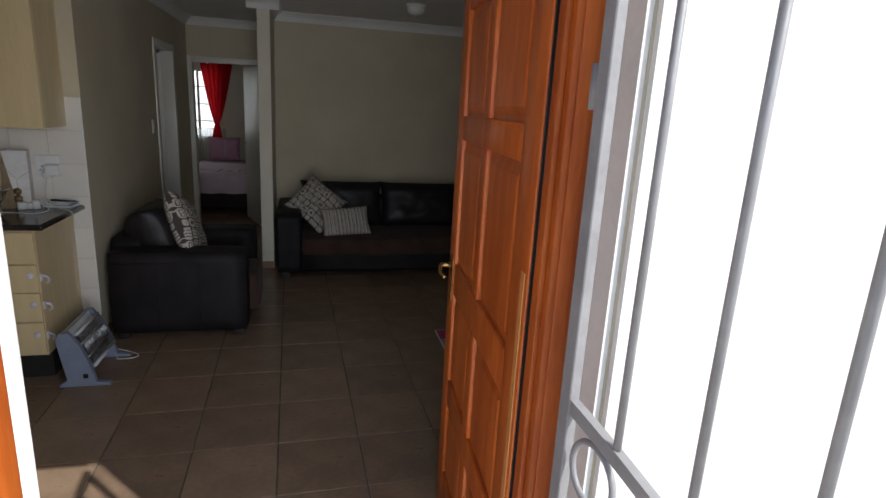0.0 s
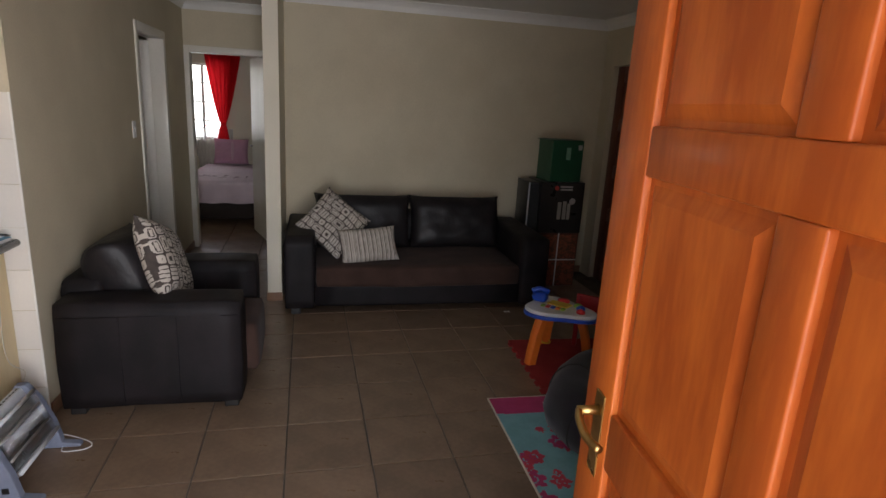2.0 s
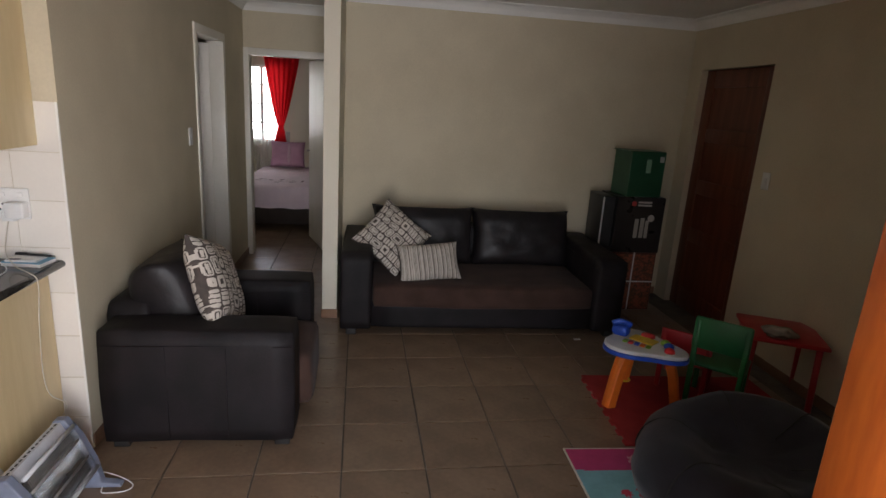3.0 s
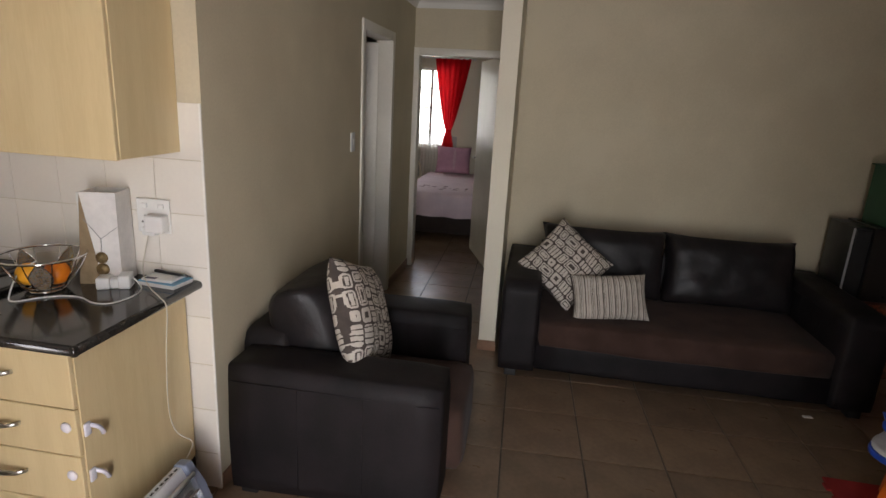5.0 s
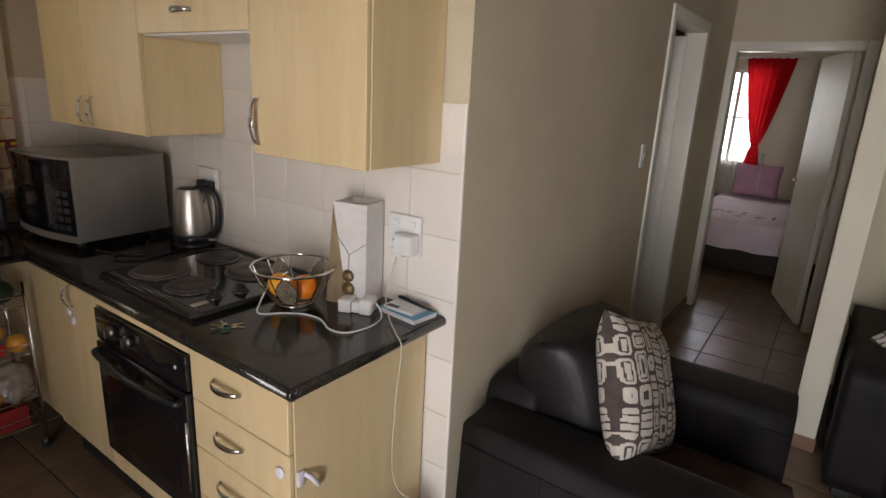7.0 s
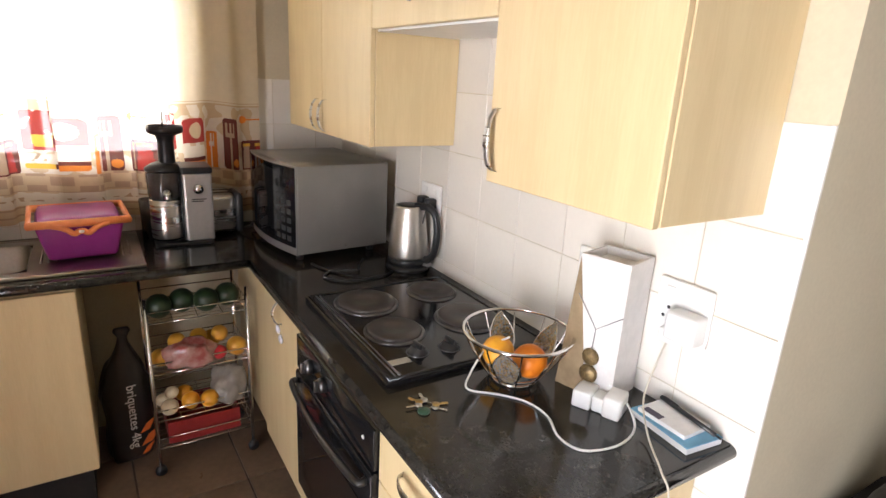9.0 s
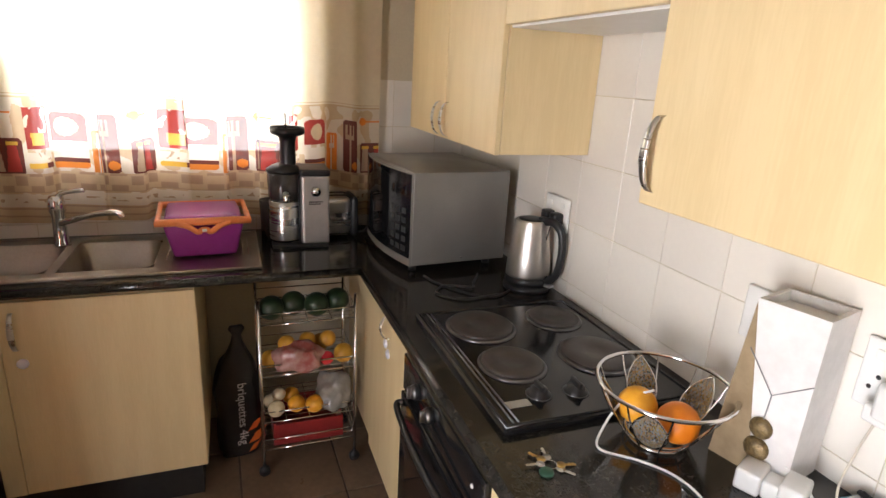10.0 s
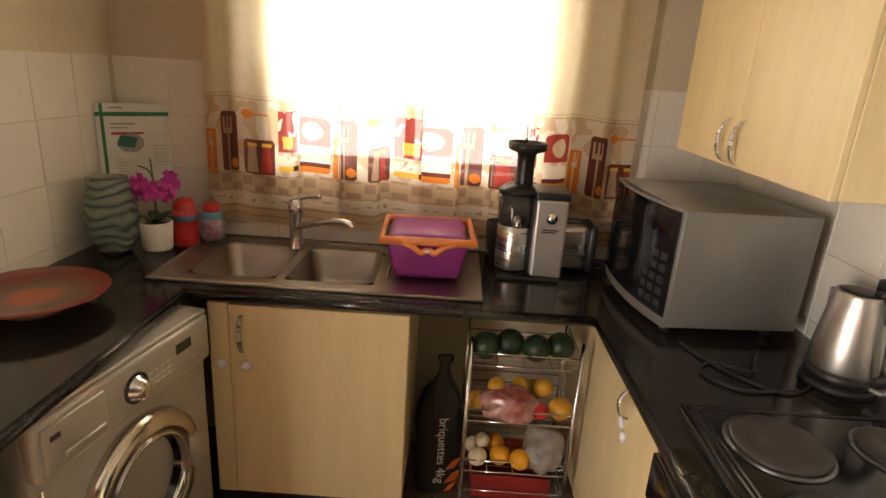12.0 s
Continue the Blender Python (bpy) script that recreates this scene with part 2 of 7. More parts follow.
structure("door_reveal", box(1.612, 1.776, 0, 1.6245, 1.902, 2.10), M_OUTWALL, "white plastered reveal of the front doorway")
wall_jog = wall("wall_jog", -1.08, YS, -0.97, YK, "short return wall beside the kitchen")
wall_south = wall("wall_south", XW - 0.22, YK - 0.11, -1.08, YK, "tiled kitchen wall behind the washing machine")
WIN = (3.08, 4.125, 1.20, 2.06)
wall_window = wall("wall_window", XW - 0.22, YK, XW, YW, "tiled kitchen wall with a window over the sink", [WIN])
wall_bedroom = wall("wall_bedroom", -2.0, YB, 2.6, YB + 0.11, "passage end wall with the bedroom doorway", [(-0.195, 0.64, 0.0, 2.02)])
BWIN = (-1.30, -0.30, 0.90, 2.02)
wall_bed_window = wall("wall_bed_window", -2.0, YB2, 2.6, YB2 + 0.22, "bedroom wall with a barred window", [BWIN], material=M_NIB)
wall_bed_w = wall("wall_bed_w", -2.11, YB, -2.0, YB2, "bedroom side wall")
wall_bed_e = wall("wall_bed_e", 2.6, YB, 2.71, YB2, "bedroom side wall")
wall_bath = wall("wall_bath", -1.6, YW + 0.11, -1.5, YB, "plain wall of the room off the passage")
ceiling_ob = structure("ceiling", box(-2.7, 1.78, H, 4.1, 11.7, H + 0.1), M_CEIL, "off-white painted ceiling")


def cornice(name, x0, y0, x1, y1, nx, ny):
    """A coved cornice along a wall from one point to another; (nx, ny) points into the room."""
    prof = [(0, -0.085), (0.012, -0.085), (0.018, -0.07), (0.03, -0.045), (0.055, -0.022), (0.075, -0.014), (0.085, -0.010), (0.085, 0.0)]
    b = bmesh.new()
    rows = [[b.verts.new((x + nx * d, y + ny * d, H + z)) for d, z in prof] for x, y in ((x0, y0), (x1, y1))]
    for i in range(len(prof) - 1):
        b.faces.new((rows[0][i], rows[1][i], rows[1][i + 1], rows[0][i + 1]))
    b.faces.new(rows[0])
    b.faces.new(rows[1][::-1])
    bmesh.ops.recalc_face_normals(b, faces=b.faces)
    return structure(name, b, M_CORNICE, "white moulded ceiling cornice")


cornice("cornice_sofa", 0.81, YN, XE, YN, 0, -1)
cornice("cornice_east", XE, YS, XE, YN, -1, 0)
cornice("cornice_hall", TC, YW, TC, YB, 1, 0)
cornice("cornice_passage_end", TC, YB, 0.70, YB, 0, -1)
cornice("cornice_nib_east", 0.81, 6.50, 0.81, YN, 1, 0)
cornice("cornice_nib_west", 0.70, 6.50, 0.70, YB, -1, 0)
cornice("cornice_nib_end", 0.615, 6.50, 0.895, 6.50, 0, -1)
cornice("cornice_stove", XW, YW, TC, YW, 0, -1)
cornice("cornice_window", XW, YK, XW, YW, 1, 0)
cornice("cornice_south", XW, YK, -1.0, YK, 0, 1)
cornice("cornice_front", -0.97, YS, XE, YS, 0, 1)

lamp = thing("ceiling_lamp", "small round flush ceiling lamp, switched off", "lamp", (2.04, 6.05, H))
part("base_ring", lathe([(0, 0), (0.085, 0), (0.088, -0.012), (0.08, -0.022), (0, -0.022)], 28), M_FRAME, lamp)
part("shade", lathe([(0.078, -0.022), (0.075, -0.05), (0.055, -0.075), (0.02, -0.087), (0, -0.088)], 28), M_CEIL, lamp, "frosted glass bowl")

# outside
ground = structure("ground", box(-40, -40, -0.35, 40, 40, -0.16), M_PAVING, "sunlit paved ground outside")
porch = structure("pavement", box(-2, -1.5, -0.16, 6, 1.72, -0.02), M_PAVING, "sunlit paved step outside the front door")
structure("outside_render", box(-2.6, 1.76, -0.16, 0.535, 1.7745, 3.0, bm=box(1.63, 1.76, -0.16, 4.2, 1.7745, 3.0, bm=box(0.535, 1.76, 2.10, 1.63, 1.7745, 3.0))), M_OUTWALL, "sunlit white plastered outside wall face")


# ---- front door ----
def entrance():
    frame_ob = tagged(part("door_frame_front", box(1.560, 1.905, 0, 1.6235, 1.962, 2.10, 0.008), M_DOORWOOD), "varnished red-brown wooden entrance door frame", "", "", "structure")
    for name, b in (("left_jamb", box(0.541, 1.79, 0, 0.620, 1.94, 2.10, 0.006)), ("head", box(0.620, 1.79, 2.045, 1.556, 1.955, 2.10, 0.004)),
                    ("stop", box(1.548, 1.925, 0, 1.5615, 1.958, 2.04, 0.003)), ("moulding", box(1.572, 1.898, 0, 1.600, 1.9055, 2.045, 0.003)), ("threshold", box(0.620, 1.79, -0.01, 1.547, 1.955, 0.010, 0.004))):
        part(name, b, M_DOORWOOD, frame_ob)
    # Black strip added in the hinge-side gap to stand for its shade.
    part("hinge_gap_strip", box(1.546, 1.9625, 0.012, 1.572, 1.968, 2.04), M_BLACK, frame_ob, "black strip darkening the gap along the hinge side")
    part("inner_lining", box(1.590, 1.963, 0, 1.6245, 1.999, 2.10, 0.002, 1), M_FRAME, frame_ob)
    part("plaster_edge", box(0.535, 1.942, 0, 0.617, 2.0, 2.10, 0.004), M_OUTWALL, frame_ob)
    # the leaf stands open; local x runs from the hinge to the latch, local y through its thickness
    d = tagged(thing("door_front", "varnished red-brown panelled wooden entrance door standing open", "door", (1.584, 1.956, 0.012), 84.4), kind="structure")
    W, T, HT, sh, mc = 1.006, 0.042, 2.03, 0.142, 0.528
    st, rails = 0.118, [(0.0, 0.20), (0.50, 0.60), (0.945, 1.061), (1.503, 1.586), (1.92, HT)]
    part("hinge_stile", box(0.0165, 0, 0, sh, T, HT, 0.004), M_DOORWOOD, d)
    part("latch_stile", box(W - st, 0, 0, W, T, HT, 0.004), M_DOORWOOD, d)
    for z0, z1 in rails:
        part("rail", box(sh, 0.001, z0, W - st, T - 0.001, z1, 0.004), M_DOORWOOD, d)
    for z0, z1 in zip([r[1] for r in rails], [r[0] for r in rails[1:]]):
        part("mullion", box(mc - 0.037, 0.001, z0, mc + 0.037, T - 0.001, z1, 0.004), M_DOORWOOD, d)
        for x0, x1 in ((sh, mc - 0.037), (mc + 0.037, W - st)):
            b = box(x0 - 0.002, 0.014, z0 - 0.002, x1 + 0.002, T - 0.014, z1 + 0.002)
            # raised field with sloping margins on both faces
            for y0, y1 in ((0.014, 0.005), (T - 0.014, T - 0.005)):
                f = bmesh.new()
                m = 0.035
                lo = [f.verts.new(p) for p in ((x0 + 0.012, y0, z0 + 0.012), (x1 - 0.012, y0, z0 + 0.012), (x1 - 0.012, y0, z1 - 0.012), (x0 + 0.012, y0, z1 - 0.012))]
                hi = [f.verts.new(p) for p in ((x0 + m, y1, z0 + m), (x1 - m, y1, z0 + m), (x1 - m, y1, z1 - m), (x0 + m, y1, z1 - m))]
                for i in range(4):
                    f.faces.new((lo[i], lo[(i + 1) % 4], hi[(i + 1) % 4], hi[i]))
                f.faces.new(hi)
                bmesh.ops.recalc_face_normals(f, faces=f.faces)
                b = join(b, f)
            part("panel", b, M_DOORWOOD, d)
    part("edge_repair", box(0.032, T - 0.001, 0.0, 0.057, T + 0.002, 1.285, 0.001, 1), M_NEWWOOD, d, "paler strip of bare wood")
    for y, sgn in ((T, 1), (0, -1)):
        plate = part("lock_plate", box(W - 0.095, y, 0.908, W - 0.055, y + sgn * 0.004, 1.082, 0.0015, 1), M_BRASS, d, "brass lock plate")
        lever = lathe([(0, 0), (0.011, 0), (0.009, 0.02), (0.009, 0.045), (0, 0.046)], 14, None, Matrix.Translation((W - 0.075, y, 1.045)) @ pose(0, 0, 0, -90 * sgn))
        lever = tube(curve([(W - 0.075, y + sgn * 0.042, 1.045), (W - 0.10, y + sgn * 0.05, 1.04), (W - 0.14, y + sgn * 0.05, 1.028), (W - 0.185, y + sgn * 0.044, 1.032)], 5), 0.008, 10, lever)
        part("lever", lever, M_BRASS, plate)
    return d


entrance()


# ---- kitchen units ----
def bow_handle(parent, at, length, vertical=False, name="handle", face="-y"):
    """A bowed steel handle on a front that faces -y (or +x)."""
    h = length / 2
    pts = [(-h, 0, 0), (-h * 0.92, -0.012, 0), (-h * 0.6, -0.024, 0), (0, -0.030, 0), (h * 0.6, -0.024, 0), (h * 0.92, -0.012, 0), (h, 0, 0)]
    bm = bmesh.new()
    rows = []
    for p in curve(pts, 4):
        w = 0.010 - 0.0035 * abs(p.x / h)
        rows.append([bm.verts.new((p.x, p.y + dy, dz)) for dy, dz in ((0, -w), (-0.0045, -w * 0.7), (-0.0045, w * 0.7), (0, w), (0.002, 0))])
    for a, c in zip(rows, rows[1:]):
        for k in range(5):
            bm.faces.new((a[k], a[(k + 1) % 5], c[(k + 1) % 5], c[k]))
    bm.faces.new(rows[0])
    bm.faces.new(rows[-1][::-1])
    bmesh.ops.recalc_face_normals(bm, faces=bm.faces)
    smooth(bm)
    m = Matrix.Translation(at)
    if face == "+x":
        m = m @ pose(0, 0, 0, 0, 0, 90)
    if vertical:
        m = m @ pose(0, 0, 0, 0, 90, 0)
    return part(name, moved(bm, m), M_STEEL, parent, "bowed brushed steel handle")


def wall_cupboard(label, x0, x1, z0, z1, doors, y0=4.53, y1=YW - 0.004, handles=()):
    """A wall unit; doors are (x0, x1) of each leaf, handles (x, z, length, vertical) on them."""
    c = thing("wall_cupboard", label, "cupboard", (x0, y1, z0), group="kitchen wall cupboards")
    w, dp, h = x1 - x0, y1 - y0, z1 - z0
    part("body", box(0, -dp + 0.018, 0, w, 0, h, 0.0015, 1), M_MAPLE, c)
    for i, (a, b) in enumerate(doors):
        leaf = part("door", box(a - x0 + 0.0015, -dp, -0.002, b - x0 - 0.0015, -dp + 0.017, h, 0.002, 1), M_MAPLE, c)
        hx, hz, ln, up = handles[i]
        bow_handle(leaf, (hx - x0, -dp, hz - z0), ln, up)
    return c


wall_cupboard("maple melamine wall cupboard at the end of the run", -0.745, -0.288, 1.39, 2.16, [(-0.745, -0.288)], handles=[(-0.712, 1.482, 0.135, True)])
wall_cupboard("short maple cupboard above the stove niche", -1.371, -0.747, 1.735, 2.16, [(-1.371, -0.747)], handles=[(-1.08, 1.797, 0.10, False)])
niche_top = thing("cupboard_underside", "white laminate board under the short cupboard", "board", (-1.37, 4.55, 1.727))
part("board", box(0.002, 0, 0, 0.62, 0.29, 0.0065), M_WHITE, niche_top)
wall_cupboard("tall double maple wall cupboard beside the window", -2.20, -1.373, 1.385, 2.16, [(-2.20, -1.80), (-1.80, -1.373)],
              handles=[(-1.842, 1.45, 0.115, True), (-1.762, 1.45, 0.115, True)])

WT = 0.91                       # worktop's height
YF, XF = 4.28, -1.835           # fronts of the stove run and of the sink run


def child_lock(parent, at, m=None):
    b = lathe([(0, 0), (0.017, 0), (0.017, 0.004), (0.012, 0.008), (0, 0.009)], 16)
    mm = Matrix.Translation(at) @ (m or pose(0, 0, 0, 90))
    return part("child_lock", moved(b, mm), M_LOCK, parent, "round white child lock pad")


M_LOCK = surf("milky_plastic", (0.75, 0.74, 0.80), (0.68, 0.67, 0.75), 0.3, scale=9)


def drawer_unit():
    x0, x1 = -0.742, -0.302
    c = thing("drawer_unit", "maple base unit with four drawers and steel handles", "drawer unit", (x0, YF, 0), group="kitchen base units")
    w = x1 - x0
    part("body", box(0, 0.018, 0.15, w, 0.555, 0.875, 0.0015, 1), M_MAPLE, c)
    part("plinth", box(0, 0.06, 0.0, w, 0.55, 0.15), M_PLINTH, c)
    zs = [0.862, 0.682, 0.522, 0.352, 0.165]
    for z1, z0 in zip(zs, zs[1:]):
        f = part("drawer", box(0.002, 0, z0 + 0.002, w - 0.002, 0.017, z1 - 0.002, 0.002, 1), M_MAPLE, c)
        bow_handle(f, (w * 0.42, 0, (z0 + z1) / 2 + 0.012), 0.125)
        if z1 < 0.8:
            child_lock(f, (w - 0.035, -0.001, (z0 + z1) / 2 + 0.02))
    for z in (0.60, 0.44, 0.26):
        b = box(w, 0.02, z - 0.02, w + 0.008, 0.045, z + 0.025, 0.006)
        b = tube(curve([(w + 0.004, 0.045, z + 0.01), (w + 0.022, 0.055, z), (w + 0.02, 0.075, z - 0.03), (w + 0.004, 0.09, z - 0.045)], 5), 0.007, 8, b)
        part("safety_latch", b, M_LOCK, c, "translucent plastic safety latch")
    return c


drawer_unit()


def oven_unit():
    x0, x1 = -1.328, -0.744
    c = thing("built_in_oven", "black built-in oven in a maple housing under the hob", "oven", (x0, YF, 0), group="kitchen base units")
    w = x1 - x0
    part("housing", box(0, 0.03, 0.15, w, 0.555, 0.875), M_MAPLE, c)
    part("top_rail", box(0, 0, 0.822, w, 0.03, 0.862, 0.002, 1), M_MAPLE, c)
    part("plinth", box(0, 0.06, 0, w, 0.55, 0.15), M_PLINTH, c)
    part("bottom_panel", box(0, 0, 0.165, w, 0.03, 0.25, 0.002, 1), M_MAPLE, c)
    panel = part("control_panel", box(0.004, -0.012, 0.70, w - 0.004, 0.03, 0.815, 0.004), M_GLOSSBLACK, c)
    for x in (0.14, 0.255):
        k = lathe([(0, 0), (0.022, 0), (0.021, 0.012), (0.017, 0.02), (0, 0.021)], 24)
        k = box(-0.004, -0.017, 0.008, 0.004, 0.017, 0.031, 0.002, 2, k)
        part("knob", moved(k, Matrix.Translation((x, -0.012, 0.765)) @ pose(0, 0, 0, 90)), M_CHROMEDARK, panel)
    part("lamp", moved(lathe([(0, 0), (0.006, 0), (0.005, 0.003), (0, 0.004)], 12), Matrix.Translation((w - 0.06, -0.012, 0.765)) @ pose(0, 0, 0, 90)), M_WHITE, panel)
    door = part("oven_door", box(0.004, -0.018, 0.26, w - 0.004, 0.03, 0.693, 0.006), M_GLOSSBLACK, c)
    part("window", box(0.07, -0.020, 0.33, w - 0.07, -0.0185, 0.58, 0.001, 1), M_DARKGLASS, door)
    hb = tube(curve([(0.03, -0.018, 0.665), (0.05, -0.042, 0.662), (w / 2, -0.052, 0.655), (w - 0.05, -0.042, 0.662), (w - 0.03, -0.018, 0.665)], 6), 0.010, 10)
    part("handle", hb, M_BLACK, door)
    part("side_trim", tube([(w - 0.012, -0.02, 0.60), (w - 0.012, -0.02, 0.36)], 0.004, 8), M_CHROME, door, "bright metal door trim")
    return c


M_GLOSSBLACK = surf("black_enamel", (0.012, 0.012, 0.013), (0.008, 0.008, 0.009), 0.12, scale=5, rough_var=0.05)
M_DARKGLASS = surf("smoked_glass", (0.008, 0.008, 0.009), (0.005, 0.005, 0.006), 0.05, scale=3, rough_var=0.02)
M_CHROMEDARK = surf("worn_chrome", (0.22, 0.22, 0.225), (0.15, 0.15, 0.155), 0.32, 1.0, scale=9)
oven_unit()


def corner_unit():
    x0, x1 = -1.80, -1.330
    c = thing("corner_base_unit", "maple corner base cupboard beside the vegetable trolley", "cupboard", (x0, YF, 0), group="kitchen base units")
    w = x1 - x0
    part("body", box(-0.5, 0.018, 0.15, w, 0.555, 0.875, 0.0015, 1), M_MAPLE, c)
    part("plinth", box(0, 0.06, 0, w, 0.55, 0.15), M_PLINTH, c)
    d = part("door", box(0.002, 0, 0.167, w - 0.002, 0.017, 0.862, 0.002, 1), M_MAPLE, c)
    bow_handle(d, (0.27, 0, 0.80), 0.085, True)
    child_lock(d, (0.235, -0.001, 0.725))
    child_lock(d, (0.265, -0.001, 0.700))
    return c


corner_unit()


def sink_unit():
    c = thing("sink_base_unit", "maple sink cupboard with one door and a black plinth", "cupboard", (XF, 3.06, 0), group="kitchen base units")
    part("body", box(-0.545, 0.0, 0.165, -0.018, 0.607, 0.745, 0.0015, 1), M_MAPLE, c)
    part("side_board", box(-0.545, 0.608, 0.165, -0.018, 0.625, 0.875, 0.0015, 1), M_MAPLE, c)
    part("front_rail", box(-0.036, 0.0, 0.746, -0.019, 0.607, 0.875, 0.001, 1), M_MAPLE, c)
    part("filler", box(-0.018, 0.0, 0.165, 0, 0.062, 0.866, 0.002, 1), M_MAPLE, c)
    part("plinth", box(-0.53, 0.0, 0, -0.06, 0.60, 0.165), M_PLINTH, c)
    d = part("door", box(-0.017, 0.064, 0.167, 0, 0.624, 0.862, 0.002, 1), M_MAPLE, c)
    bow_handle(d, (0, 0.105, 0.765), 0.125, True, face="+x")
    child_lock(d, (0.001, 0.115, 0.655), pose(0, 0, 0, 0, 90))
    child_lock(d, (0.001, 0.035, 0.655), pose(0, 0, 0, 0, 90))
    return c


sink_unit()
end_panel = thing("end_panel", "maple end panel beside the washing machine", "cupboard", (-1.125, 2.53, 0), group="kitchen base units")
part("board", box(0, 0, 0, 0.03, 0.42, 0.878, 0.002, 1), M_MAPLE, end_panel)


def worktop():
    """Three runs of polished granite, joined in one piece, with a cut-out for the bowls."""
    bm = None
    t = 0.032
    for x0, y0, x1, y1 in ((-1.82, 4.25, -0.25, YW - 0.003), (XW + 0.003, 3.95, -1.82, YW - 0.003), (XW + 0.003, YK + 0.003, -1.82, 2.90), (-1.82, YK + 0.003, -1.09, 3.0),
                           (XW + 0.003, 2.90, -2.33, 3.95), (-1.90, 2.90, -1.82, 3.95), (-2.33, 3.62, -1.90, 3.95)):
        bm = box(x0, y0, WT - t, x1, y1, WT, bm=bm)
    bmesh.ops.remove_doubles(bm, verts=bm.verts, dist=1e-4)
    ob = part("kitchen_worktop", bm, M_GRANITE)
    tagged(ob, "polished black granite worktop running round the kitchen", "worktop")
    nose = None
    for a, b in (((-1.82, 4.25), (-0.25, 4.25)), ((-0.25, 4.25), (-0.25, YW - 0.004)), ((-1.82, 3.0), (-1.82, 4.25)), ((-1.82, 3.0), (-1.09, 3.0)), ((-1.09, 3.0), (-1.09, YK + 0.004))):
        nose = tube([(*a, WT - t / 2), (*b, WT - t / 2)], t / 2, 12, nose)
    for x, y in ((-0.25, 4.25), (-1.09, 3.0)):
        nose = lathe([(0, -t / 2), (0.010, -t / 2 + 0.001), (t / 2, 0), (0.010, t / 2 - 0.001), (0, t / 2)], 16, nose, Matrix.Translation((x, y, WT - t / 2)))
    part("rounded_edge", nose, M_GRANITE, ob)
    return ob


worktop()


# ---- sofa and armchair ----
def soft_box(x0, y0, z0, x1, y1, z1, r=0.04, sag=0.0, seed=1, wr=0.004):
    """An upholstered block: a rounded box, divided and slightly uneven."""
    b = box(x0, y0, z0, x1, y1, z1)
    bmesh.ops.subdivide_edges(b, edges=b.edges[:], cuts=7, use_grid_fill=True)
    cx, cy, cz = (x0 + x1) / 2, (y0 + y1) / 2, (z0 + z1) / 2
    hx, hy, hz = (x1 - x0) / 2, (y1 - y0) / 2, (z1 - z0) / 2
    rr = min(r, hx, hy, hz)
    for v in b.verts:
        p = Vector((v.co.x - cx, v.co.y - cy, v.co.z - cz))
        q = Vector((max(-hx + rr, min(hx - rr, p.x)), max(-hy + rr, min(hy - rr, p.y)), max(-hz + rr, min(hz - rr, p.z))))
        d = p - q
        if d.length > 1e-6:
            p = q + d.normalized() * rr
        k = noise.noise_vector((p.x * 4 + seed * 7, p.y * 4, p.z * 4)) * wr
        p += k
        if sag and p.z > 0:
            p.z -= sag * max(0, 1 - (p.x / hx) ** 2) * max(0, 1 - (p.y / hy) ** 2)
        v.co = p + Vector((cx, cy, cz))
    return smooth(b)


def arm(x0, x1, y0, y1, h=0.62):
    """An arm of a seat along y: a padded block with flat sides."""
    return soft_box(x0, y0, 0.05, x1, y1, h, 0.022, wr=0.005, seed=3)


def slouched(w, d, h, seed):
    """A loose leather back cushion with rucked creases."""
    b = cushion(w, d, h, 0.40, 34, 0.05)
    for v in b.verts:
        p = v.co
        e = max(0.0, 1 - (2 * p.x / w) ** 4) * max(0.0, 1 - (2 * p.y / d) ** 4)
        k = 0.030 * noise.noise((p.x * 5 + seed, p.y * 5, 0)) + 0.012 * abs(noise.noise((p.x * 16 + seed, p.y * 11, 2))) + 0.006 * noise.noise((p.x * 34, p.y * 30, seed))
        p.z += math.copysign(k * e, p.z) if p.z else 0
    return smooth(b)


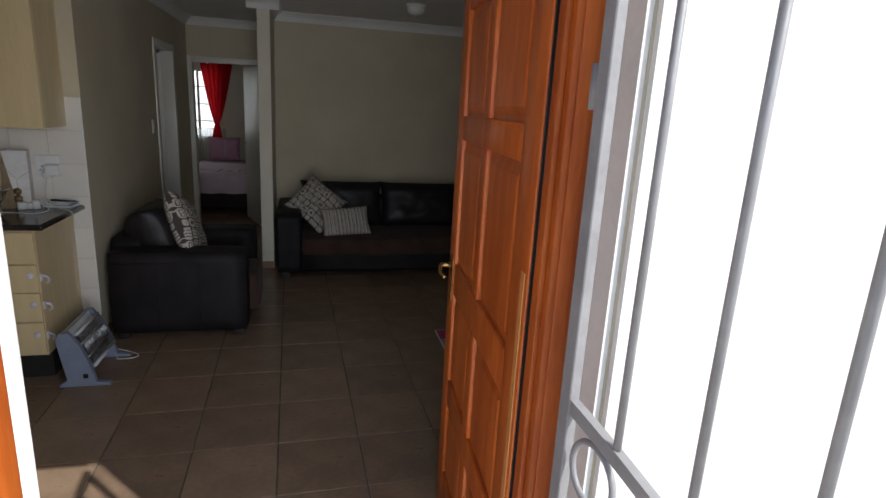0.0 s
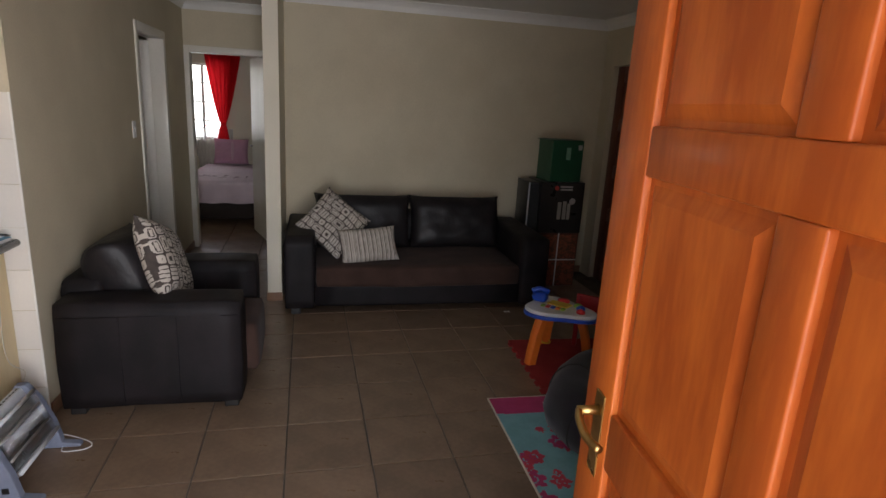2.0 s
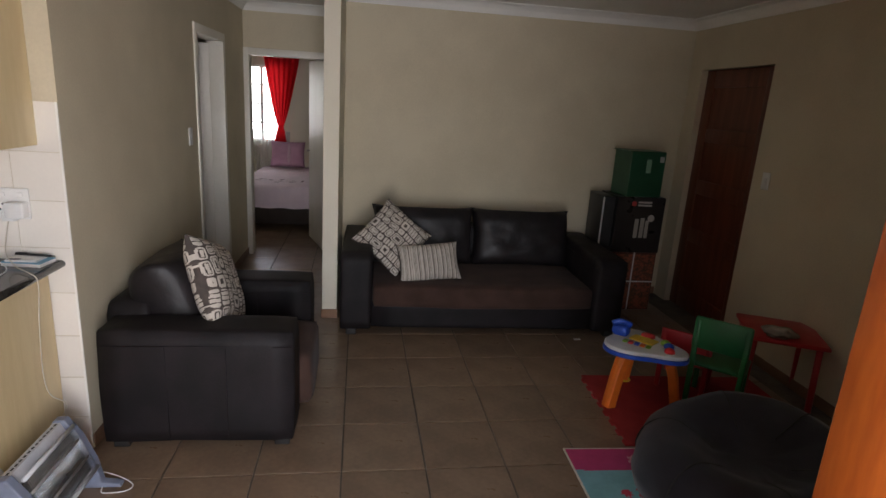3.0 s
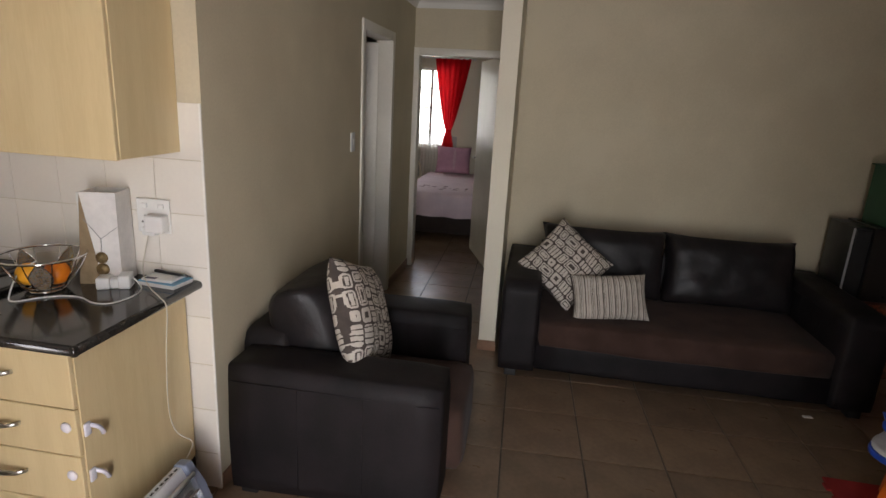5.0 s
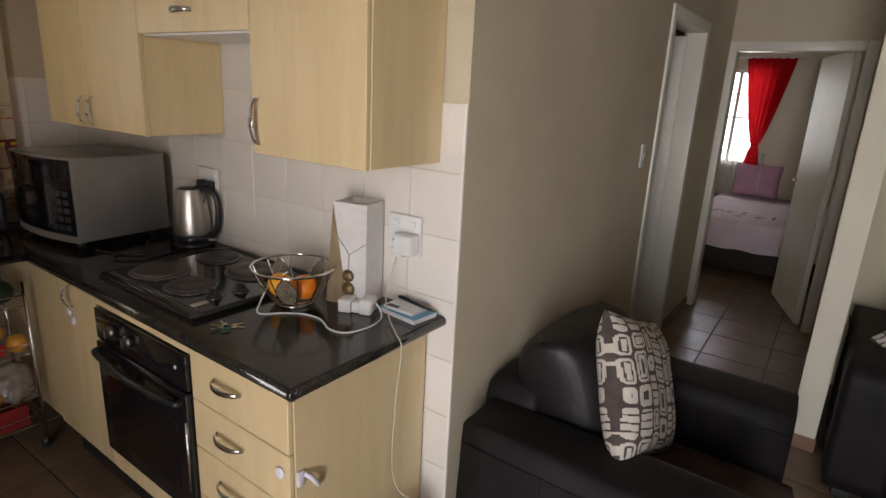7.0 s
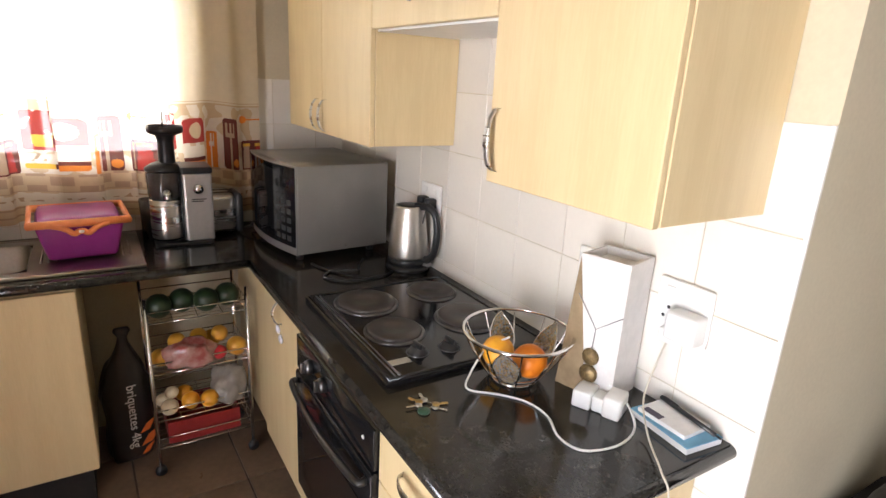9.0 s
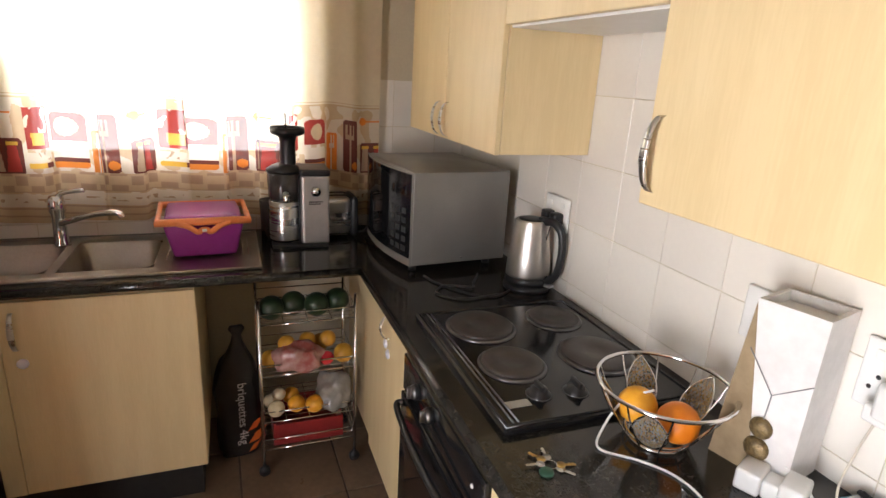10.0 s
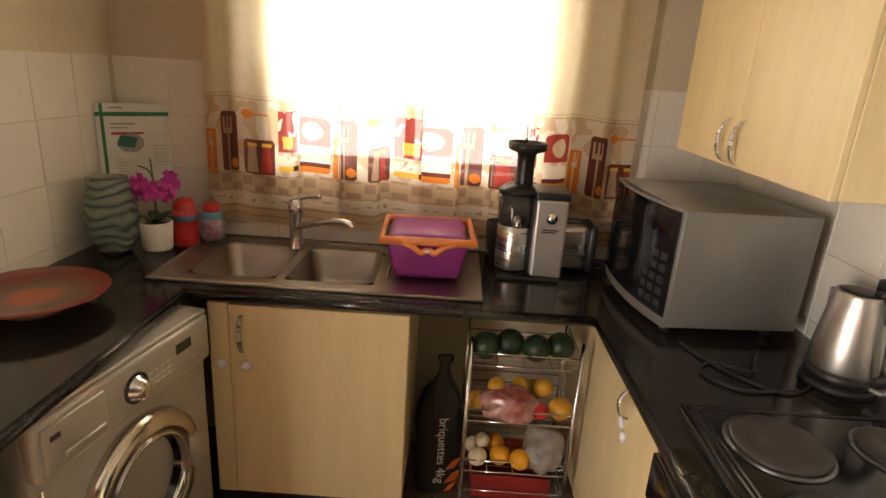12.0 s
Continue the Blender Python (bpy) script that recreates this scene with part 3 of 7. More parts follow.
def lounge_seat(name, label, category, w, depth, backs, at, rz, group):
    """A leather seat; local x along its width, y from its front (0) to its back."""
    s = thing(name, label, category, at, rz, group)
    aw, single = 0.23, backs == 1
    for x0, x1 in ((0, aw), (w - aw, w)):
        a = part("arm", arm(x0, x1, 0.0, depth - 0.05, 0.605), M_LEATHER, s)
        seam = tube([(x0, 0.012, 0.535), (x0, depth - 0.07, 0.535)], 0.003, 6)
        seam = tube([(x1, 0.012, 0.535), (x1, depth - 0.07, 0.535)], 0.003, 6, seam)
        for y in (0.30, 0.56):
            for x in (x0, x1):
                seam = tube([(x, y, 0.06), (x, y, 0.535)], 0.0022, 6, seam)
        part("seam", seam, M_LEATHER, a)
    if single:
        part("seat", soft_box(aw + 0.002, -0.055, 0.10, w - aw - 0.002, depth - 0.22, 0.385, 0.045, sag=0.012, seed=5, wr=0.008), M_SUEDE, s, "dark brown fabric seat")
    else:
        part("base", soft_box(aw - 0.01, 0.035, 0.05, w - aw + 0.01, depth - 0.1, 0.235, 0.02), M_LEATHER, s)
        part("seat", soft_box(aw + 0.002, 0.025, 0.20, w - aw - 0.002, depth - 0.22, 0.375, 0.035, sag=0.012, seed=5, wr=0.008), M_SUEDE, s, "dark brown fabric seat")
    part("back_frame", soft_box(aw - 0.02, depth - 0.22, 0.10, w - aw + 0.02, depth, 0.66, 0.05), M_LEATHER, s)
    bw = (w - 2 * aw) / backs
    for i in range(backs):
        c = slouched(bw + 0.02, 0.50, 0.34, 4.0) if single else cushion(bw + 0.035, 0.49, 0.30, 0.30, 24, 0.10, 0.014, i * 3 + 1)
        moved(c, Matrix.Translation((aw + bw * (i + 0.5), depth - 0.27, 0.60 if single else 0.58)) @ pose(0, 0, 0, 74))
        part("back_cushion", c, M_LEATHER_SLACK, s)
    for x in (0.05, w - 0.11):
        for y in (0.03, depth - 0.14):
            part("foot", box(x, y, 0, x + 0.07, y + 0.07, 0.055, 0.004), M_PLINTH, s)
    return s


lounge_seat("sofa", "black leather two-cushion sofa with a brown fabric seat", "sofa", 2.10, 1.03, 2, (0.845, 6.15, 0), 0, "lounge suite")
lounge_seat("armchair", "black leather armchair with a brown fabric seat against the passage wall", "armchair", 0.97, 0.90, 1, (0.715, 4.80, 0), 90, "lounge suite")


# ---- doors and windows of the setting ----
def door_frame(name, label, a0, a1, f0, f1, along_x, ztop, material=None):
    """A flat steel or wooden frame round an opening."""
    def b(u0, u1, z0, z1):
        return box(u0, f0, z0, u1, f1, z1, 0.004) if along_x else box(f0, u0, z0, f1, u1, z1, 0.004)
    ob = structure(name, b(a0 - 0.045, a0 + 0.02, 0, ztop + 0.045), material or M_FRAME, label)
    part("jamb", b(a1 - 0.02, a1 + 0.045, 0, ztop + 0.045), material or M_FRAME, ob)
    part("head", b(a0 + 0.02, a1 - 0.02, ztop - 0.02, ztop + 0.045), material or M_FRAME, ob)
    return ob


door_frame("door_frame_passage", "white painted steel door frame in the passage wall", 6.72, 7.46, TC - 0.122, TC + 0.012, False, 2.04)
door_frame("door_frame_bedroom", "white painted steel bedroom door frame", -0.17, 0.64, YB - 0.012, YB + 0.122, True, 2.0)
bed_door = tagged(thing("door_bedroom", "white flush bedroom door standing open", "door", (0.60, YB + 0.125, 0.008), 108), kind="structure")
part("leaf", box(0, 0, 0, 0.76, 0.04, 1.99, 0.003, 1), M_FRAME, bed_door)
part("handle", tube(curve([(0.70, 0.04, 1.02), (0.70, 0.075, 1.02), (0.60, 0.08, 1.02)], 5), 0.007), M_STEEL, bed_door)
pass_door = tagged(thing("door_passage", "white flush door set back in its frame", "door", (TC - 0.105, 7.42, 0.008), 200), kind="structure")
part("leaf", box(0, 0, 0, 0.66, 0.04, 1.99, 0.003, 1), M_FRAME, pass_door)


def east_door():
    d = tagged(thing("door_east", "closed dark red-brown panelled wooden door", "door", (XE + 0.05, 6.154, 0.006)), kind="structure")
    w, h, st = 0.882, 2.04, 0.115
    part("frame_stile", box(-0.0, 0, 0, 0.042, st, h, 0.004), M_DARKDOOR, d)
    part("frame_stile", box(-0.0, w - st, 0, 0.042, w, h, 0.004), M_DARKDOOR, d)
    zs = [(0, 0.18), (0.60, 0.72), (1.02, 1.14), (1.46, 1.57), (1.90, h)]
    for z0, z1 in zs:
        part("rail", box(0.001, st, z0, 0.041, w - st, z1, 0.004), M_DARKDOOR, d)
    for (a, z0), (z1, b) in zip(zs, zs[1:]):
        part("panel", box(0.014, st - 0.002, z0, 0.03, w - st + 0.002, z1), M_DARKDOOR, d)
    return d


east_door()
# Unseen panel added to block sky light leaking round the dark door.
structure("unseen_door_backing", box(XE + 0.152, 5.9, -0.01, XE + 0.25, 7.2, 2.4), M_WALL, "unseen backing that keeps sky light out round the closed door")


# ---- windows and curtains ----
def flat(name, c, rough=0.6, **k):
    return surf(name, c, tuple(0.86 * v for v in c), rough, scale=k.pop("scale", 9), **k)


def cloth(name, c, through_light=0.45, holes=0.0):
    """Thin woven cloth that lets light through."""
    m = bpy.data.materials.new(name)
    m.use_nodes = True
    n, l = m.node_tree.nodes, m.node_tree.links
    n.remove(n["Principled BSDF"])
    d, t, tr = n.new("ShaderNodeBsdfDiffuse"), n.new("ShaderNodeBsdfTranslucent"), n.new("ShaderNodeBsdfTransparent")
    a, b = n.new("ShaderNodeMixShader"), n.new("ShaderNodeMixShader")
    tc, nz = n.new("ShaderNodeTexCoord"), n.new("ShaderNodeTexNoise")
    nz.inputs["Scale"].default_value = 40
    l.new(tc.outputs["Object"], nz.inputs[0])
    mix = n.new("ShaderNodeMix")
    mix.data_type = "RGBA"
    mix.inputs[6].default_value, mix.inputs[7].default_value = (*c, 1), (*[0.88 * v for v in c], 1)
    l.new(nz.outputs[0], mix.inputs[0])
    l.new(mix.outputs[2], d.inputs[0])
    l.new(mix.outputs[2], t.inputs[0])
    a.inputs[0].default_value, b.inputs[0].default_value = through_light, holes
    l.new(d.outputs[0], a.inputs[1]), l.new(t.outputs[0], a.inputs[2])
    l.new(a.outputs[0], b.inputs[1]), l.new(tr.outputs[0], b.inputs[2])
    l.new(b.outputs[0], n["Material Output"].inputs[0])
    return m


def glass(name):
    m = bpy.data.materials.new(name)
    m.use_nodes = True
    p = m.node_tree.nodes["Principled BSDF"]
    p.inputs["Base Color"].default_value = (0.95, 0.97, 0.97, 1)
    p.inputs["Roughness"].default_value, p.inputs["Transmission Weight"].default_value, p.inputs["IOR"].default_value = 0.02, 1.0, 1.45
    return m


M_GLASS = glass("clear_glass")
M_WINFRAME = surf("white_window_steel", (0.78, 0.78, 0.76), (0.70, 0.70, 0.68), 0.4, scale=8)


def window(name, label, a0, a1, z0, z1, f, along_x, cols, rows, deep=0.035):
    """A steel window in its opening: frame, glazing bars and panes."""
    def b(u0, u1, w0, w1, d0, d1):
        return box(u0, f + d0, w0, u1, f + d1, w1, 0.003, 1) if along_x else box(f + d0, u0, w0, f + d1, u1, w1, 0.003, 1)
    w = structure(name, b(a0, a1, z0, z0 + 0.03, 0, deep), M_WINFRAME, label)
    part("window_frame", b(a0, a1, z1 - 0.03, z1, 0, deep), M_WINFRAME, w)
    part("window_frame", b(a0, a0 + 0.03, z0 + 0.03, z1 - 0.03, 0, deep), M_WINFRAME, w)
    part("window_frame", b(a1 - 0.03, a1, z0 + 0.03, z1 - 0.03, 0, deep), M_WINFRAME, w)
    for i in range(1, cols):
        u = a0 + (a1 - a0) * i / cols
        part("mullion", b(u - 0.018, u + 0.018, z0 + 0.03, z1 - 0.03, 0.003, deep - 0.003), M_WINFRAME, w)
    for j in range(1, rows):
        zz = z0 + (z1 - z0) * j / rows
        part("glazing_bar", b(a0 + 0.03, a1 - 0.03, zz - 0.009, zz + 0.009, 0.008, deep - 0.008), M_WINFRAME, w)
    for i in range(cols):
        u0, u1 = a0 + (a1 - a0) * i / cols + 0.02, a0 + (a1 - a0) * (i + 1) / cols - 0.02
        p = part("pane", b(u0, u1, z0 + 0.02, z1 - 0.02, deep / 2 - 0.002, deep / 2 + 0.002), M_GLASS, w)
        p.visible_shadow = False
    return w


window("window_kitchen", "white steel kitchen window over the sink", WIN[0], WIN[1], WIN[2], WIN[3], XW - 0.16, False, 2, 1)
window("window_bedroom", "white steel bedroom window with small panes and bars", BWIN[0], BWIN[1], BWIN[2], BWIN[3], YB2 + 0.10, True, 3, 4)
structure("window_sill", box(XW - 0.12, WIN[0] + 0.002, WIN[2], XW - 0.002, WIN[1] - 0.002, WIN[2] + 0.012, 0.002, 1), M_FRAME, "pale window sill over the sink")


def patterned(rows, cols, place, pick, materials, name, parent, close=False):
    """A sheet of rows by cols faces at place(u, v), each face in the material that pick(u, v) names."""
    verts = [place(j / cols, i / rows) for i in range(rows + 1) for j in range(cols + 1)]
    faces, which = [], []
    for i in range(rows):
        for j in range(cols):
            a = i * (cols + 1) + j
            faces.append((a, a + 1, a + cols + 2, a + cols + 1))
            which.append(pick((j + 0.5) / cols, (i + 0.5) / rows))
    me = bpy.data.meshes.new(name)
    me.from_pydata([tuple(v) for v in verts], [], faces)
    for m in materials:
        me.materials.append(m)
    me.polygons.foreach_set("material_index", which)
    me.polygons.foreach_set("use_smooth", [True] * len(faces))
    me.update()
    ob = new(name, me)
    ob.parent = parent
    return ob


def in_rect(x, y, x0, y0, x1, y1, r=0.012):
    """Inside a rectangle with rounded corners."""
    if not (x0 < x < x1 and y0 < y < y1):
        return False
    dx, dy = max(x0 + r - x, x - x1 + r, 0), max(y0 + r - y, y - y1 + r, 0)
    return dx * dx + dy * dy < r * r or dx == 0 or dy == 0


def kitchen_curtain():
    c = thing("kitchen_curtain", "cream cotton kitchen curtain with a printed border of cups and cutlery", "curtain", (XW + 0.06, 2.87, 0.985))
    mats = [cloth("curtain_cream", (0.80, 0.70, 0.52), 0.5, 0.10), cloth("print_tan", (0.58, 0.43, 0.27), 0.38, 0.05), cloth("print_orange", (0.70, 0.22, 0.04), 0.34, 0.045),
            cloth("print_brown", (0.15, 0.045, 0.035), 0.27, 0.05), cloth("print_red", (0.38, 0.05, 0.04), 0.30, 0.045), cloth("print_yellow", (0.75, 0.45, 0.07), 0.36, 0.05), cloth("print_pale", (0.72, 0.63, 0.50), 0.45, 0.08),
            cloth("print_taupe", (0.42, 0.29, 0.19), 0.33, 0.04)]
    W, HH = 1.56, 1.22

    def place(u, v):
        y, z = u * W, v * HH
        calm = 0.55 + 0.45 * v
        ph = u * 2 * math.pi * 11 + 0.8 * math.sin(u * 9)
        pleat = 0.033 * (0.75 + 0.6 * noise.noise((u * 7, 4.1, 0))) * max(0.2, min(1, (0.5 - abs(u - 0.5)) * 5 - 0.5))
        x = 0.022 * math.sin(ph) * calm + 0.013 * math.sin(u * 2 * math.pi * 4.3 + 1.0)
        x += 0.010 * noise.noise((u * 14, v * 2.2, 0.3))
        return (x, y + pleat * math.sin(ph + 0.35 * v) + 0.006 * math.sin(u * 43 + 2 * v), z + 0.008 * math.sin(u * 31) * (1 - v))

    def pick(u, v):
        x, z = (u * W * 1.34) % 0.60, v * HH
        if 0.455 < z < 0.462 or 0.468 < z < 0.472:
            return 1
        if z > 0.46:
            return 0
        if 0.05 < z < 0.057 or 0.022 < z < 0.028 or 0.115 < z < 0.12:
            return 7
        if 0.062 < z < 0.108:
            n = noise.noise((u * 90, z * 60, 0))
            return 7 if (0.078 < z < 0.094 and n > 0.25) else 6
        if z <= 0.062:
            return 1
        if 0.12 < z < 0.185:
            return 7 if (int(x / 0.055) + int(z / 0.035)) % 2 and (x % 0.055) > 0.010 else 1
        # big motifs
        if in_rect(x, z, 0.0, 0.175, 0.050, 0.345, 0.01):                                   # orange strip with a pale fork
            fork = abs(x - 0.025) < (0.011 if z > 0.28 else 0.004) and z < 0.335 and not (z > 0.30 and int((x - 0.010) / 0.006) % 2)
            return 6 if fork else 2
        if in_rect(x, z, 0.075, 0.185, 0.155, 0.405, 0.015):                                # dark panel with a fork
            if (x - 0.135) ** 2 + (z - 0.215) ** 2 < 0.018 ** 2:
                return 2
            fork = abs(x - 0.108) < (0.022 if 0.325 < z < 0.385 else 0.005) and z < 0.385 and not (z > 0.345 and int((x - 0.085) / 0.009) % 2)
            return 7 if fork else 3
        if (((x - 0.205) / 0.026) ** 2 + ((z - 0.405) / 0.016) ** 2 < 1) or (0.21 < x < 0.30 and abs(z - 0.404) < 0.004):
            return 2
        if in_rect(x, z, 0.185, 0.178, 0.33, 0.315, 0.02):                                  # brown panel with two canisters
            for cx, cc in ((0.225, 7), (0.29, 4)):
                if abs(z - 0.296) < 0.007 and abs(x - cx) < 0.022:
                    return 5
                if abs(x - cx) < 0.016 + 0.012 * (0.295 - z) / 0.10 and 0.192 < z < 0.292:
                    return cc
            return 3
        if in_rect(x, z, 0.345, 0.275, 0.455, 0.425, 0.006):                                # red panel with a cup and steam
            if abs(x - 0.395) < 0.03 - 0.10 * max(0, 0.325 - z) and 0.290 < z < 0.335:
                return 5
            if noise.noise((x * 38, z * 26, 3)) > 0.18 and z > 0.335:
                return 6
            return 4
        if in_rect(x, z, 0.345, 0.205, 0.465, 0.225, 0.004):
            return 5 if x < 0.42 else 3
        if 0.235 < z < 0.262 and 0.345 < x < 0.46:
            return 7 if noise.noise((u * 130, z * 40, 5)) > 0.28 else 6
        if in_rect(x, z, 0.478, 0.18, 0.588, 0.40, 0.02) and z > 0.30:
            return 4 if ((x - 0.535) / 0.034) ** 2 + ((z - 0.35) / 0.034) ** 2 > 1 else 1
        if in_rect(x, z, 0.478, 0.20, 0.588, 0.285, 0.01):
            return 2 if z < 0.222 else 6 if z > 0.238 else 3
        return 6 if noise.noise((x * 20, z * 20, 1)) > -0.05 else 1

    patterned(380, 660, place, pick, mats, "cloth", c)
    part("rail", tube([(0, -0.03, HH - 0.01), (0, W + 0.03, HH - 0.01)], 0.009, 10), M_WHITE, c)
    for y in (0.0, W):
        part("rail_bracket", box(-0.058, y - 0.012, HH - 0.03, 0.006, y + 0.012, HH + 0.01, 0.003, 1), M_WHITE, c)
    return c


kitchen_curtain()


# ---- sink and what stands round it ----
M_SINK = surf("sink_steel", (0.36, 0.325, 0.28), (0.30, 0.27, 0.235), 0.36, 1.0, scale=5, rough_var=0.06, bump_scale=120)


def sink():
    s = thing("kitchen_sink", "stainless steel double bowl sink with a drainer", "sink", (-2.335, 2.855, WT))
    d, w = 0.465, 1.05
    bowls = [(0.06, 0.10, 0.40, 0.385), (0.06, 0.415, 0.40, 0.70)]
    for x0, y0, x1, y1 in ((0, 0, 0.06, w), (0.40, 0, d, w), (0.06, 0, 0.40, 0.10), (0.06, 0.385, 0.40, 0.415), (0.06, 0.70, 0.40, w)):
        part("deck", box(x0, y0, 0.0, x1, y1, 0.006), M_SINK, s)
    rim = tube([(0.003, 0.003, 0.005), (d - 0.003, 0.003, 0.005), (d - 0.003, w - 0.003, 0.005), (0.003, w - 0.003, 0.005)], 0.006, 8, None, True)
    part("rim", rim, M_SINK, s)
    for x0, y0, x1, y1 in bowls:
        b = bmesh.new()
        rings = []
        for inset, z, r in ((0.0, 0.006, 0.05), (0.006, -0.002, 0.05), (0.016, -0.10, 0.05), (0.035, -0.135, 0.05), (0.08, -0.142, 0.04)):
            ring = []
            for cx, cy, a0 in ((x1 - inset - r, y1 - inset - r, 0), (x0 + inset + r, y1 - inset - r, 90), (x0 + inset + r, y0 + inset + r, 180), (x1 - inset - r, y0 + inset + r, 270)):
                for k in range(6):
                    a = radians(a0 + 18 * k)
                    ring.append(b.verts.new((cx + r * math.cos(a), cy + r * math.sin(a), z)))
            rings.append(ring)
        for p, q in zip(rings, rings[1:]):
            for k in range(24):
                b.faces.new((p[k], p[(k + 1) % 24], q[(k + 1) % 24], q[k]))
        b.faces.new(rings[-1])
        bmesh.ops.recalc_face_normals(b, faces=b.faces)
        bowl = part("bowl", smooth(b), M_SINK, s)
        part("drain", lathe([(0, 0), (0.035, 0), (0.038, 0.003), (0.02, 0.004), (0.018, 0.001), (0, 0.001)], 20, None, Matrix.Translation(((x0 + x1) / 2, (y0 + y1) / 2, -0.1415))), M_CHROME, bowl)
    for k in (0, 1, 2, 11, 12):
        part("drainer_rib", tube([(0.11, 0.735 + 0.023 * k, 0.005), (0.315, 0.735 + 0.023 * k, 0.007)], 0.004, 6), M_SINK, s)
    return s


sink()


def mixer_tap():
    t = thing("mixer_tap", "chrome mixer tap with a swivel spout behind the bowls", "tap", (-2.255, 3.22, WT + 0.006))
    t.scale = (1.15, 1.15, 1.15)
    part("base", lathe([(0, 0), (0.026, 0), (0.026, 0.006), (0.021, 0.02), (0.019, 0.10), (0.024, 0.115), (0.024, 0.15), (0.018, 0.162), (0, 0.165)], 24), M_CHROME, t)
    part("spout", tube(curve([(0.01, 0.005, 0.075), (0.06, 0.06, 0.10), (0.10, 0.13, 0.125), (0.115, 0.185, 0.13), (0.117, 0.20, 0.115)], 6), 0.010, 10), M_CHROME, t)
    part("lever", tube(curve([(0.0, 0, 0.155), (0.01, 0.03, 0.175), (0.02, 0.085, 0.182)], 5), 0.008, 8), M_CHROME, t)
    return t


mixer_tap()


def purple_tub():
    P, O = flat("purple_plastic", (0.30, 0.035, 0.24), 0.35), flat("orange_plastic", (0.85, 0.27, 0.09), 0.35)
    t = thing("storage_tub", "purple plastic tub with an orange clip-on lid on the drainer", "container", (-2.115, 3.715, WT + 0.012), 3)

    def shell(w0, d0, w1, d1, z0, z1):
        b = bmesh.new()
        lo = [b.verts.new((x * d0, y * w0, z0)) for x, y in ((-1, -1), (1, -1), (1, 1), (-1, 1))]
        hi = [b.verts.new((x * d1, y * w1, z1)) for x, y in ((-1, -1), (1, -1), (1, 1), (-1, 1))]
        b.faces.new(lo[::-1])
        b.faces.new(hi)
        for k in range(4):
            b.faces.new((lo[k], lo[(k + 1) % 4], hi[(k + 1) % 4], hi[k]))
        bmesh.ops.bevel(b, geom=b.edges[:], offset=0.014, segments=3, affect="EDGES", profile=0.5)
        return smooth(b)
    part("body", shell(0.105, 0.105, 0.135, 0.135, 0, 0.135), P, t)
    lid = part("lid", shell(0.128, 0.128, 0.118, 0.118, 0.138, 0.155), P, t)
    rim = tube([(-0.14, -0.148, 0.139), (0.14, -0.148, 0.139), (0.14, 0.148, 0.139), (-0.14, 0.148, 0.139)], 0.014, 10, None, True)
    part("lid_rim", rim, O, lid, "orange lid rim")
    part("clip", tube(curve([(0.145, -0.085, 0.135), (0.152, -0.05, 0.125), (0.153, -0.022, 0.105), (0.152, -0.008, 0.112), (0.152, 0.008, 0.112), (0.153, 0.022, 0.105), (0.152, 0.05, 0.125), (0.145, 0.085, 0.135)], 4), 0.010, 8), O, lid, "orange closing clip")
    part("latch", box(0.148, -0.008, 0.108, 0.164, 0.008, 0.118, 0.002, 1), M_WHITE, lid)
    return t


purple_tub()


